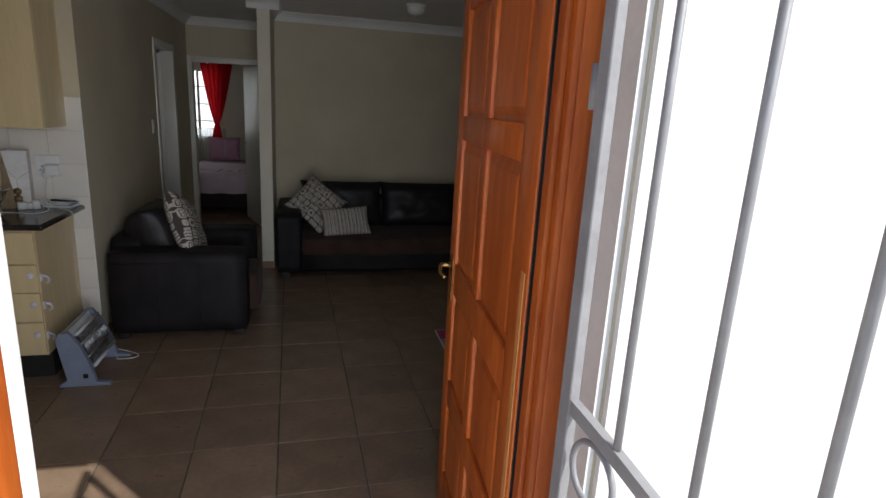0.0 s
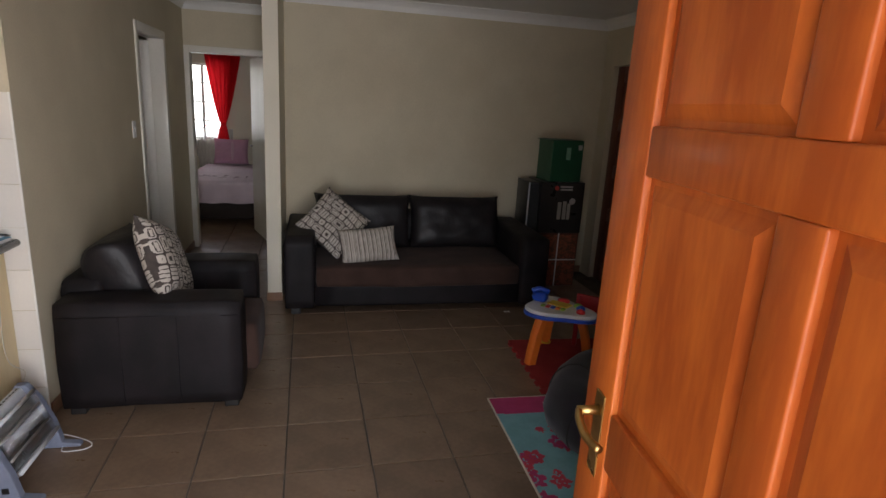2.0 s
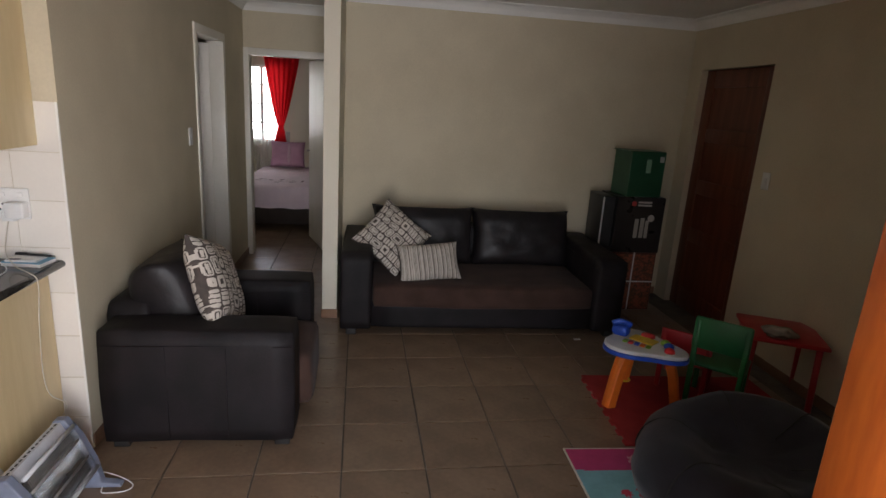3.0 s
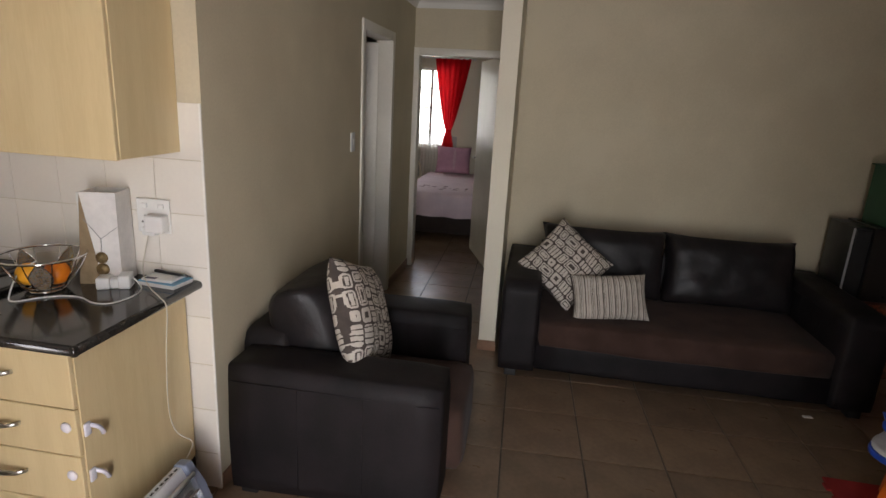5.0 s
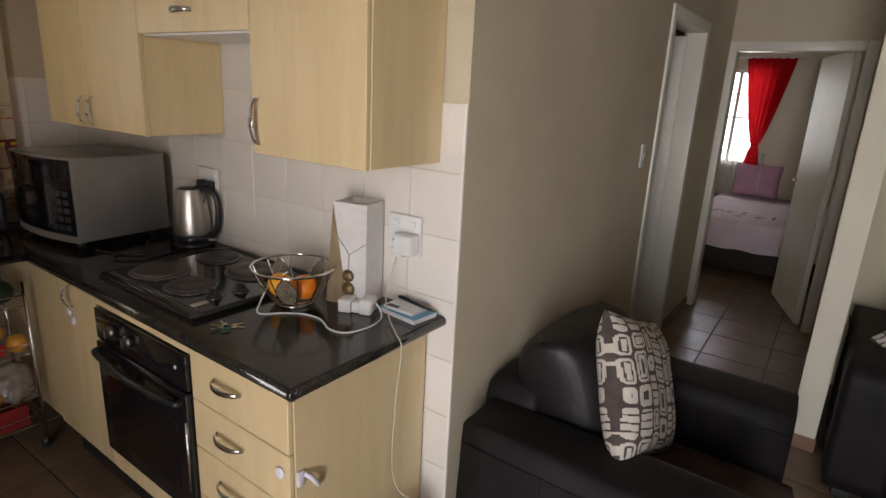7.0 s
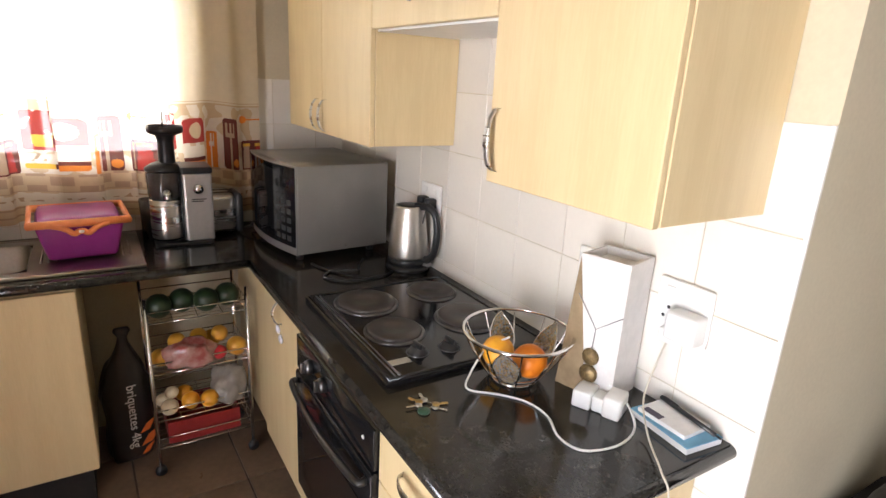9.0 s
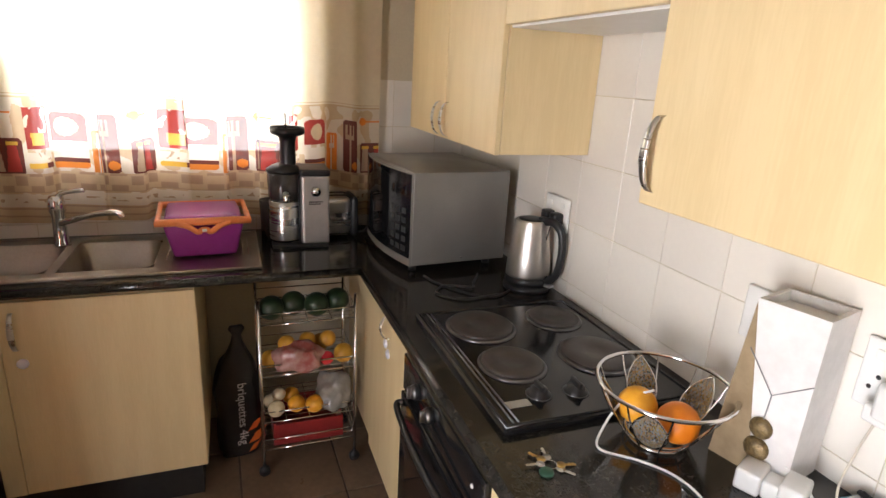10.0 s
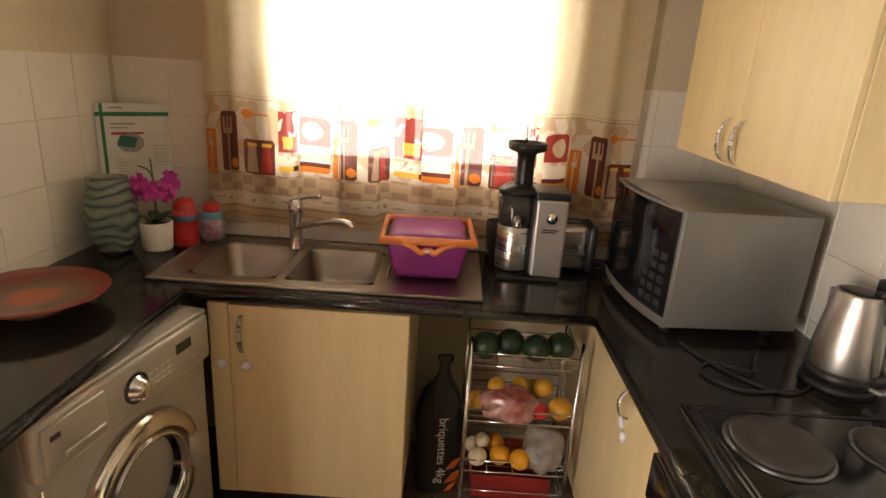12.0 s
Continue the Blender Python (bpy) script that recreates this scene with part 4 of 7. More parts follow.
def juicer():
    j = thing("slow_juicer", "black and silver upright slow juicer beside the sink", "juicer", (-2.175, 4.075, WT), -2)
    part("foot", slab([(0.09, -0.115), (0.09, 0.10), (-0.09, 0.10), (-0.09, -0.115)], 0, 0.014, 0.004), M_BLACK, j)
    part("housing", slab([(0.075, 0.0), (0.080, 0.105), (-0.08, 0.105), (-0.08, -0.01), (-0.02, -0.02)], 0.014, 0.285, 0.008), M_SILVER, j, "silver motor housing")
    part("housing_cap", slab([(0.078, -0.005), (0.083, 0.108), (-0.083, 0.108), (-0.083, -0.015)], 0.285, 0.31, 0.006), M_BLACK, j)
    jug = part("juice_jug", lathe([(0, 0.016), (0.060, 0.016), (0.062, 0.03), (0.062, 0.175), (0.058, 0.18), (0, 0.18)], 28, None, Matrix.Translation((0.0, -0.06, 0))), M_STEEL, j, "polished steel lower drum")
    part("spine", slab([(0.05, -0.012), (0.066, 0.012), (-0.04, 0.012), (-0.04, -0.02)], 0.014, 0.285, 0.003), M_BLACK, j)
    part("drum", lathe([(0, 0.182), (0.060, 0.182), (0.064, 0.195), (0.066, 0.285), (0.055, 0.29), (0, 0.29)], 28, None, Matrix.Translation((0.0, -0.06, 0))), M_SMOKE, j, "smoky clear juicing drum")
    part("drum_lid", lathe([(0, 0.29), (0.068, 0.29), (0.07, 0.30), (0.05, 0.315), (0.033, 0.322), (0, 0.322)], 28, None, Matrix.Translation((0.0, -0.06, 0))), M_BLACK, j)
    chute = lathe([(0.031, 0.32), (0.029, 0.40), (0.034, 0.425), (0.060, 0.435), (0.066, 0.440), (0.066, 0.462), (0.062, 0.462), (0.058, 0.445), (0.025, 0.43), (0.025, 0.33)], 28, None, Matrix.Translation((-0.005, -0.045, 0)))
    part("feed_chute", chute, M_BLACK, j)
    part("stem", tube([(-0.02, -0.05, 0.43), (-0.02, -0.05, 0.515)], 0.003, 8), M_STEEL, j)
    part("dial", lathe([(0, 0), (0.020, 0), (0.018, 0.012), (0, 0.014)], 24, None, Matrix.Translation((0.080, 0.052, 0.225)) @ pose(0, 0, 0, 0, 90)), M_CHROME, j)
    part("printing", box(0.0795, 0.025, 0.182, 0.0802, 0.08, 0.186, bm=box(0.0795, 0.025, 0.174, 0.0802, 0.07, 0.178)), M_BLACK, j)
    part("outlet", tube(curve([(0.055, -0.06, 0.21), (0.085, -0.06, 0.21), (0.088, -0.06, 0.19)], 4), 0.013, 10), M_STEEL, j)
    jug2 = thing("juice_beaker", "dark plastic beaker standing behind the juicer", "beaker", (-2.265, 3.97, WT))
    part("cup", lathe([(0, 0), (0.045, 0), (0.05, 0.16), (0.047, 0.16), (0.042, 0.005), (0, 0.005)], 24), M_SMOKE, jug2)
    return j


M_SILVER = surf("silver_paint", (0.50, 0.49, 0.47), (0.44, 0.43, 0.41), 0.35, 0.6, scale=8)
M_SMOKE = surf("smoky_plastic", (0.05, 0.045, 0.045), (0.03, 0.028, 0.028), 0.12, scale=6, rough_var=0.04)
juicer()


def toaster():
    t = thing("toaster", "small steel and black toaster behind the juicer", "toaster", (-2.28, 4.24, WT))
    part("body", box(-0.09, -0.07, 0.012, 0.09, 0.045, 0.175, 0.022, 4), M_STEEL, t)
    part("side_cover", box(-0.088, 0.040, 0.006, 0.088, 0.075, 0.178, 0.020, 4), M_BLACK, t)
    for x in (-0.03, 0.03):
        part("slot", box(x - 0.012, -0.055, 0.172, x + 0.012, 0.035, 0.1765), M_BLACK, t)
    part("lever", box(0.09, -0.025, 0.10, 0.115, 0.0, 0.115, 0.004), M_BLACK, t)
    part("cord", tube(curve([(0.05, 0.07, 0.02), (0.08, 0.10, 0.03), (0.06, 0.13, 0.045), (0.02, 0.12, 0.02), (0.07, 0.14, 0.006), (0.02, 0.17, 0.006)], 6), 0.004, 6), M_BLACK, t)
    return t


toaster()


M_KEYS = flat("grey_keys", (0.03, 0.03, 0.031), 0.6)


def microwave():
    m = thing("microwave_oven", "grey metal microwave oven with a dark glass door", "microwave", (-1.706, 4.376, WT + 0.030), 5)
    W, D, Hh = 0.48, 0.405, 0.334

    def bowed(x0, x1, out, z0, z1):
        """A plate that follows the bulging front from x0 to x1, standing out by the given depth."""
        def y(x):
            return 0.018 - 0.030 * (1 - ((x + W / 2) / (W / 2)) ** 2)
        xs = [x0 + (x1 - x0) * k / 12 for k in range(13)]
        return slab([(x, y(x) - out) for x in xs] + [(x, y(x) - out + 0.006) for x in reversed(xs)], z0, z1)
    # front faces the sink: local x runs from the near corner to the window wall, the door is on the -y side
    part("body", box(-W, 0.024, 0.0, 0, D, Hh, 0.004, 2), M_MWGREY, m)
    front = part("front_frame", bowed(-W, 0, 0, 0.0, Hh), M_MWGREY, m)
    part("door_glass", bowed(-W + 0.004, -0.152, 0.003, 0.030, Hh - 0.006), M_DARKGLASS, front)
    part("keypad", bowed(-0.149, -0.003, 0.003, 0.030, Hh - 0.006), M_GLOSSBLACK, front)
    for k in range(5):
        for i in range(3):
            part("button", bowed(-0.125 + 0.037 * i, -0.10 + 0.037 * i, 0.0045, 0.05 + 0.034 * k, 0.07 + 0.034 * k), M_KEYS, front)
    part("display", bowed(-0.125, -0.03, 0.0045, 0.25, 0.285), M_DARKGLASS, front)
    for x in (-W + 0.04, -0.05):
        for y in (0.05, D - 0.05):
            part("foot", lathe([(0, -0.030), (0.014, -0.030), (0.016, 0), (0, 0)], 12, None, Matrix.Translation((x, y, 0))), M_BLACK, m)
    part("screw", lathe([(0, 0), (0.004, 0), (0.003, 0.002), (0, 0.002)], 8, None, Matrix.Translation((0, 0.22, 0.018)) @ pose(0, 0, 0, 0, 90)), M_CHROME, m)
    return m


M_MWGREY = surf("grey_metallic_paint", (0.23, 0.22, 0.205), (0.20, 0.19, 0.178), 0.36, 0.35, scale=5, bump_scale=200)
microwave()


M_KETTLE = surf("kettle_steel", (0.70, 0.67, 0.63), (0.64, 0.61, 0.57), 0.36, 1.0, scale=3, stretch=(3, 3, 1), rough_var=0.05)


def kettle():
    k = thing("electric_kettle", "brushed steel electric kettle with a black handle", "kettle", (-1.515, 4.760, WT), 28)
    k.scale = (0.97, 0.97, 1.04)
    part("power_base", lathe([(0, 0), (0.082, 0), (0.084, 0.008), (0.078, 0.018), (0, 0.02)], 32), M_BLACK, k)
    part("lower_band", lathe([(0.074, 0.02), (0.078, 0.024), (0.078, 0.042), (0.074, 0.045)], 32), M_BLACK, k)
    part("body", lathe([(0, 0.045), (0.076, 0.045), (0.0775, 0.055), (0.073, 0.11), (0.064, 0.18), (0.0555, 0.228), (0.0535, 0.233), (0, 0.231)], 36), M_KETTLE, k)
    lid = part("lid", lathe([(0, 0.238), (0.03, 0.237), (0.048, 0.233), (0.051, 0.225), (0, 0.225)], 32), M_BLACK, k)
    part("lid_catch", box(0.028, -0.012, 0.236, 0.052, 0.012, 0.246, 0.003), M_BLACK, lid)
    part("handle", tube(curve([(0.045, 0, 0.232), (0.085, 0, 0.235), (0.118, 0, 0.205), (0.126, 0, 0.14), (0.115, 0, 0.075), (0.09, 0, 0.045), (0.072, 0, 0.045)], 6), 0.0135, 12), M_BLACK, k)
    part("spout", slab([(-0.048, -0.016), (-0.048, 0.016), (-0.072, 0.004), (-0.072, -0.004)], 0.185, 0.222, 0.003), M_STEEL, k)
    part("switch", box(0.075, -0.012, 0.022, 0.105, 0.012, 0.032, 0.004), M_SILVER, k)
    return k


kettle()


def hob():
    h = thing("electric_hob", "black enamel hob with four solid plates and two knobs", "hob", (-1.348, 4.305, WT), 0)
    h.scale = (1.05, 1.0, 1.0)
    W, D = 0.565, 0.50
    part("pan", slab([(0, 0), (W, 0), (W, D), (0, D)], 0.0, 0.016, 0.006), M_GLOSSBLACK, h)
    part("raised_rim", tube([(0.012, 0.012, 0.015), (W - 0.012, 0.012, 0.015), (W - 0.012, D - 0.012, 0.015), (0.012, D - 0.012, 0.015)], 0.006, 8, None, True), M_GLOSSBLACK, h)
    for x in (0.03, 0.042):
        part("front_groove", tube([(0.02, x, 0.0165), (W - 0.02, x, 0.0165)], 0.0025, 6), M_CHROMEDARK, h)
    for x, y, r in ((0.128, 0.150, 0.092), (0.125, 0.385, 0.075), (0.335, 0.138, 0.078), (0.345, 0.375, 0.092)):
        pl = part("hot_plate", lathe([(r - 0.012, 0.014), (r - 0.004, 0.016), (r - 0.002, 0.026), (r - 0.010, 0.030), (0.03, 0.0295), (0.028, 0.028), (0, 0.028)], 40, None, Matrix.Translation((x, y, 0))), M_IRON, h)
        part("plate_ring", lathe([(r - 0.003, 0.015), (r + 0.006, 0.015), (r + 0.007, 0.018), (r - 0.001, 0.023), (r - 0.003, 0.02)], 40, None, Matrix.Translation((x, y, 0))), M_CHROMEDARK, pl)
    for x, y in ((0.465, 0.135), (0.475, 0.225)):
        kb = lathe([(0, 0.016), (0.027, 0.016), (0.028, 0.019), (0.021, 0.022), (0.019, 0.032), (0, 0.033)], 24, None, Matrix.Translation((x, y, 0)))
        kb = box(x - 0.018, y - 0.005, 0.030, x + 0.018, y + 0.005, 0.044, 0.002, 2, kb)
        kn = part("knob", kb, M_BLACK, h)
        part("knob_ring", tube([(x + 0.028 * math.cos(a * math.pi / 12), y + 0.028 * math.sin(a * math.pi / 12), 0.017) for a in range(24)], 0.0015, 6, None, True), M_CHROMEDARK, kn)
    part("badge", box(0.475, 0.045, 0.016, 0.50, 0.10, 0.0175, 0.0006, 1), M_SILVER, h, "plain silver badge")
    return h


M_IRON = surf("cast_iron_plate", (0.050, 0.040, 0.035), (0.035, 0.029, 0.026), 0.45, scale=9, bump=0.2, bump_scale=80)
hob()


def fruit_bowl():
    b = thing("wire_fruit_bowl", "chrome wire fruit bowl with beaded leaf shapes", "bowl", (-0.672, 4.608, WT), 20)
    R, Hb = 0.132, 0.125

    def ring(r, z, t, n=40):
        return tube([(r * math.cos(2 * math.pi * k / n), r * math.sin(2 * math.pi * k / n), z) for k in range(n)], t, 8, None, True)
    part("rim", ring(R, Hb, 0.0042), M_CHROME, b)
    part("foot_ring", ring(0.055, 0.004, 0.0035, 28), M_CHROME, b)
    part("base_ring", ring(0.062, 0.018, 0.003, 28), M_CHROME, b)
    for k in range(10):
        a = 2 * math.pi * k / 10 + 0.3
        pts = [(r * math.cos(a), r * math.sin(a), z) for r, z in ((0.055, 0.004), (0.07, 0.02), (0.094, 0.055), (0.117, 0.092), (R, Hb))]
        part("rib", tube(curve(pts, 4), 0.002, 6), M_CHROME, b)
    for k in range(5):
        a0 = 2 * math.pi * k / 5

        def place(u, v, a0=a0):
            half = 0.42 * math.sin(math.pi * min(0.97, 0.08 + v * 0.92)) ** 0.8 * (1 - 0.35 * v)
            a = a0 + (u - 0.5) * 2 * half
            r = 0.066 + (R - 0.006 - 0.066) * v ** 0.9
            return (r * math.cos(a), r * math.sin(a), 0.019 + (Hb - 0.022) * v ** 1.15 + 0.002 * math.sin(u * 40) * math.sin(v * 60))
        leaf = patterned(56, 34, place, lambda u, v: int(9 * (0.5 + 0.5 * noise.noise((u * 67, v * 97, a0)))) % 5, BEADS, "beaded_leaf", b)
        edge = tube([place(0, v / 10) for v in range(11)] + [place(1, v / 10) for v in range(9, -1, -1)], 0.0018, 6)
        part("leaf_wire", edge, M_CHROME, leaf)
    return b


BEADS = [flat("bead_gold", (0.45, 0.30, 0.08), 0.25, metal=0.5), flat("bead_silver", (0.5, 0.5, 0.5), 0.25, metal=0.6), flat("bead_black", (0.03, 0.03, 0.03), 0.25), flat("bead_red", (0.28, 0.17, 0.09), 0.25), flat("bead_blue", (0.20, 0.22, 0.22), 0.25)]
fruit_bowl()


def fruit(name, label, at, r, c, c2, group="", squash=0.95, rz=0.0):
    m = bpy.data.materials.get("skin_" + label.split()[0] + "_" + name) or surf("skin_" + label.split()[0] + "_" + name, c, c2, 0.42, scale=30, bump=0.25, bump_scale=300)
    prof = [(0, -squash), (0.25, -0.97 * squash), (0.55, -0.83 * squash), (0.80, -0.58 * squash), (0.96, -0.25 * squash), (1, 0.05), (0.94, 0.35 * squash), (0.78, 0.63 * squash), (0.52, 0.85 * squash), (0.22, 0.965 * squash), (0.06, 0.95 * squash), (0, 0.93 * squash)]
    f = part(name, lathe([(p * r, z * r) for p, z in prof], 24), m)
    f.matrix_world = pose(*at, 20, 10, rz)
    return tagged(f, label, name, group)


fruit("orange", "bright orange fruit in the wire bowl", (-0.707, 4.580, WT + 0.060), 0.040, (0.86, 0.42, 0.03), (0.82, 0.36, 0.02), "oranges in the bowl")
fruit("orange", "deep orange fruit in the wire bowl", (-0.630, 4.615, WT + 0.062), 0.042, (0.80, 0.24, 0.015), (0.74, 0.2, 0.01), "oranges in the bowl")


M_BRONZE_BEAD = surf("bronze_bead", (0.26, 0.18, 0.08), (0.13, 0.09, 0.04), 0.4, 0.5, scale=120, bump=0.6, bump_scale=300)


def gift_box():
    g = thing("gift_box", "tall white tapered carton with a brown triangle and bronze beads", "box", (-0.545, 4.772, WT), 14)
    wv, tan = flat("white_card", (0.78, 0.76, 0.74), 0.55), surf("kraft_brown", (0.33, 0.24, 0.14), (0.25, 0.18, 0.10), 0.7, scale=14)
    b = bmesh.new()
    lo = [b.verts.new(p) for p in ((-0.085, -0.062, 0), (0.06, -0.062, 0), (0.06, 0.055, 0), (-0.085, 0.055, 0))]
    hi = [b.verts.new(p) for p in ((-0.058, -0.060, 0.335), (0.062, -0.060, 0.335), (0.062, 0.05, 0.335), (-0.058, 0.05, 0.335))]
    for k in range(4):
        b.faces.new((lo[k], lo[(k + 1) % 4], hi[(k + 1) % 4], hi[k]))
    b.faces.new(lo[::-1])
    # the open top is recessed
    inn = [b.verts.new((v.co.x * 0.86, v.co.y * 0.86, 0.335)) for v in hi]
    low = [b.verts.new((v.co.x * 0.86, v.co.y * 0.86, 0.315)) for v in hi]
    for k in range(4):
        b.faces.new((hi[k], hi[(k + 1) % 4], inn[(k + 1) % 4], inn[k]))
        b.faces.new((inn[k], inn[(k + 1) % 4], low[(k + 1) % 4], low[k]))
    b.faces.new(low)
    bmesh.ops.recalc_face_normals(b, faces=b.faces)
    part("carton", b, wv, g)
    t = bmesh.new()
    f = [t.verts.new(p) for p in ((-0.0855, -0.0635, 0.0), (-0.005, -0.0635, 0.0), (-0.0585, -0.0612, 0.328))]
    q = [t.verts.new((v.co.x, v.co.y + 0.002, v.co.z)) for v in f]
    t.faces.new(f)
    t.faces.new(q[::-1])
    for k in range(3):
        t.faces.new((f[k], q[k], q[(k + 1) % 3], f[(k + 1) % 3]))
    bmesh.ops.recalc_face_normals(t, faces=t.faces)
    part("brown_triangle", t, tan, g, "brown card triangle")
    part("cord", tube([(-0.052, -0.0625, 0.24), (0.003, -0.066, 0.17), (0.062, -0.0625, 0.215)], 0.0012, 5, tube([(0.003, -0.066, 0.17), (0.0, -0.068, 0.11)], 0.0012, 5)), flat("grey_cord", (0.3, 0.3, 0.3)), g)
    for z, r in ((0.100, 0.021), (0.057, 0.023)):
        part("bead", lathe([(r * math.sin(math.pi * k / 10), -r * math.cos(math.pi * k / 10)) for k in range(11)], 20, None, Matrix.Translation((-0.001, -0.066, z)) @ Matrix.Diagonal((1, 0.5, 1, 1))), M_BRONZE_BEAD, g, "bronze glitter bead")
    return g


gift_box()


# ---- sockets, plugs, cables and small things on the worktop ----
def socket(x0, x1, z0, z1, label, holes=True, y=YW - 0.007):
    s = thing("wall_socket", label, "socket", ((x0 + x1) / 2 + 0.012, y, (z0 + z1) / 2), group="wall sockets")
    w, h = (x1 - x0) / 2, (z1 - z0) / 2
    part("face_plate", box(-w, -0.010, -h, w, 0.0, h, 0.004), M_WHITE, s)
    if holes:
        for cx in (-w / 2, w / 2):
            for dx, dz in ((-0.011, -0.012), (0.011, -0.012), (0, 0.010)):
                part("pin_hole", lathe([(0, 0), (0.0042, 0), (0.0042, 0.0005), (0, 0.0005)], 10, None, Matrix.Translation((cx + dx, -0.0101, dz - 0.012)) @ pose(0, 0, 0, 90)), M_BLACK, s)
            part("rocker", box(cx - 0.012, -0.014, h - 0.034, cx + 0.012, -0.009, h - 0.016, 0.002), M_WHITE, s)
    return s


socket(-0.485, -0.352, 1.085, 1.212, "white double wall socket with a charger plugged in")
socket(-0.735, -0.640, 1.095, 1.212, "white blank wall socket plate behind the carton", False)
socket(-1.575, -1.435, 1.118, 1.232, "white double wall socket with black plugs")


def charger():
    c = thing("phone_charger", "white plug-in charger with a long white cable", "charger", (-0.378, YW - 0.018, 1.125))
    part("plug_body", box(-0.035, -0.048, -0.03, 0.038, 0, 0.035, 0.008, 3), M_WHITE, c)
    part("lower_block", box(-0.05, -0.042, -0.042, 0.0, -0.004, -0.01, 0.006, 3), M_WHITE, c)
    pts = [(-0.03, -0.03, -0.04), (-0.032, -0.05, -0.09), (-0.02, -0.09, -0.16), (0.04, -0.14, -0.200), (0.12, -0.20, -0.207), (0.158, -0.22, -0.24), (0.150, -0.23, -0.40), (0.135, -0.22, -0.62), (0.13, -0.18, -0.74), (0.17, -0.15, -0.80), (0.16, -0.20, -0.86)]
    part("cable", tube(curve(pts, 8), 0.0022, 6), flat("cream_cable", (0.62, 0.57, 0.47), 0.5), c)
    return c


charger()
plug2 = thing("black_plugs", "two black plugs in the socket behind the kettle", "plug", (-1.487, YW - 0.018, 1.165))
plug2.scale = (0.82, 0.82, 0.82)
for dx in (-0.03, 0.035):
    part("plug_body", box(dx - 0.022, -0.045, -0.024, dx + 0.022, 0, 0.024, 0.009, 3), M_BLACK, plug2)
part("cord", tube(curve([(0.035, -0.04, -0.02), (0.03, -0.06, -0.10), (-0.02, -0.08, -0.20), (-0.06, -0.10, -0.247)], 6, False), 0.0035, 6), M_BLACK, plug2)
cords = thing("black_cable", "loose black appliance cables between microwave and kettle", "cable", (-1.60, 4.62, WT))
part("cord", tube(curve([(-0.08, -0.18, 0.004), (0.0, -0.16, 0.004), (0.10, -0.10, 0.005), (0.16, -0.02, 0.004), (0.10, 0.08, 0.004), (0.02, 0.16, 0.005)], 8), 0.0038, 6), M_BLACK, cords)
part("cord", tube(curve([(-0.06, 0.02, 0.004), (0.02, -0.03, 0.004), (0.07, -0.06, 0.009), (0.03, -0.14, 0.004), (0.09, -0.19, 0.004), (0.16, -0.12, 0.006), (0.14, 0.02, 0.004)], 8), 0.0038, 6), M_BLACK, cords)


def adapter():
    a = thing("power_adapter", "white multi-plug adapter with a white cable on the worktop", "adapter", (-0.475, 4.695, WT), 24)
    part("block", box(-0.055, -0.03, 0.0, -0.012, 0.03, 0.042, 0.005, 2), M_WHITE, a)
    part("block", box(-0.012, -0.022, 0.0, 0.018, 0.022, 0.036, 0.005, 2), M_WHITE, a)
    part("block", box(0.015, -0.032, 0.0, 0.055, 0.032, 0.050, 0.006, 2), M_WHITE, a)
    for k in range(3):
        part("vent", box(0.0553, -0.012 + 0.01 * k, 0.012, 0.0558, -0.006 + 0.01 * k, 0.03), flat("grey_print", (0.4, 0.4, 0.4)), a)
    return a


adapter()
lead = thing("white_charging_lead", "white charging lead looped over the fruit bowl and worktop", "cable", (-0.5, 4.5, WT))
part("cable", tube(curve([(0.02, 0.225, 0.05), (0.055, 0.235, 0.035), (0.115, 0.21, 0.004), (0.145, 0.13, 0.003), (0.125, 0.05, 0.003), (0.07, 0.035, 0.003), (0.0, 0.065, 0.003), (-0.065, 0.06, 0.003), (-0.12, 0.022, 0.003), (-0.17, -0.03, 0.004), (-0.205, 0.0, 0.02), (-0.215, 0.05, 0.07), (-0.185, 0.095, 0.105)], 9), 0.0026, 8), M_WHITE, lead)


def keys():
    k = thing("bunch_of_keys", "small bunch of keys with a green tag", "keys", (-0.655, 4.352, WT), 20)
    k.scale = (0.78, 0.78, 0.9)
    part("ring", tube([(0.016 * math.cos(a * 0.4), 0.016 * math.sin(a * 0.4), 0.004) for a in range(16)], 0.0012, 5, None, True), M_CHROME, k)
    for i, (a, m) in enumerate(((20, M_STEEL), (55, M_BRASS), (150, M_STEEL), (190, M_BRASS), (240, M_STEEL))):
        b = lathe([(0, 0), (0.011, 0), (0.011, 0.0025), (0, 0.0025)], 14, None, Matrix.Translation((0.026, 0, 0)))
        b = box(0.035, -0.0035, 0, 0.062, 0.0035, 0.0022, 0.0005, 1, b)
        b = box(0.045, 0.0035, 0, 0.05, 0.006, 0.0022, 0, 1, box(0.054, 0.0035, 0, 0.058, 0.0055, 0.0022, 0, 1, b))
        part("key", moved(b, Matrix.Translation((0, 0, 0.001 + 0.0012 * i)) @ pose(0, 0, 0, 0, 0, a)), m, k)
    part("tag", lathe([(0, 0), (0.017, 0), (0.018, 0.003), (0.016, 0.006), (0, 0.006)], 20, None, Matrix.Translation((0.012, -0.028, 0.0005))), flat("green_tag", (0.02, 0.09, 0.05), 0.4), k, "green plastic tag")
    return k


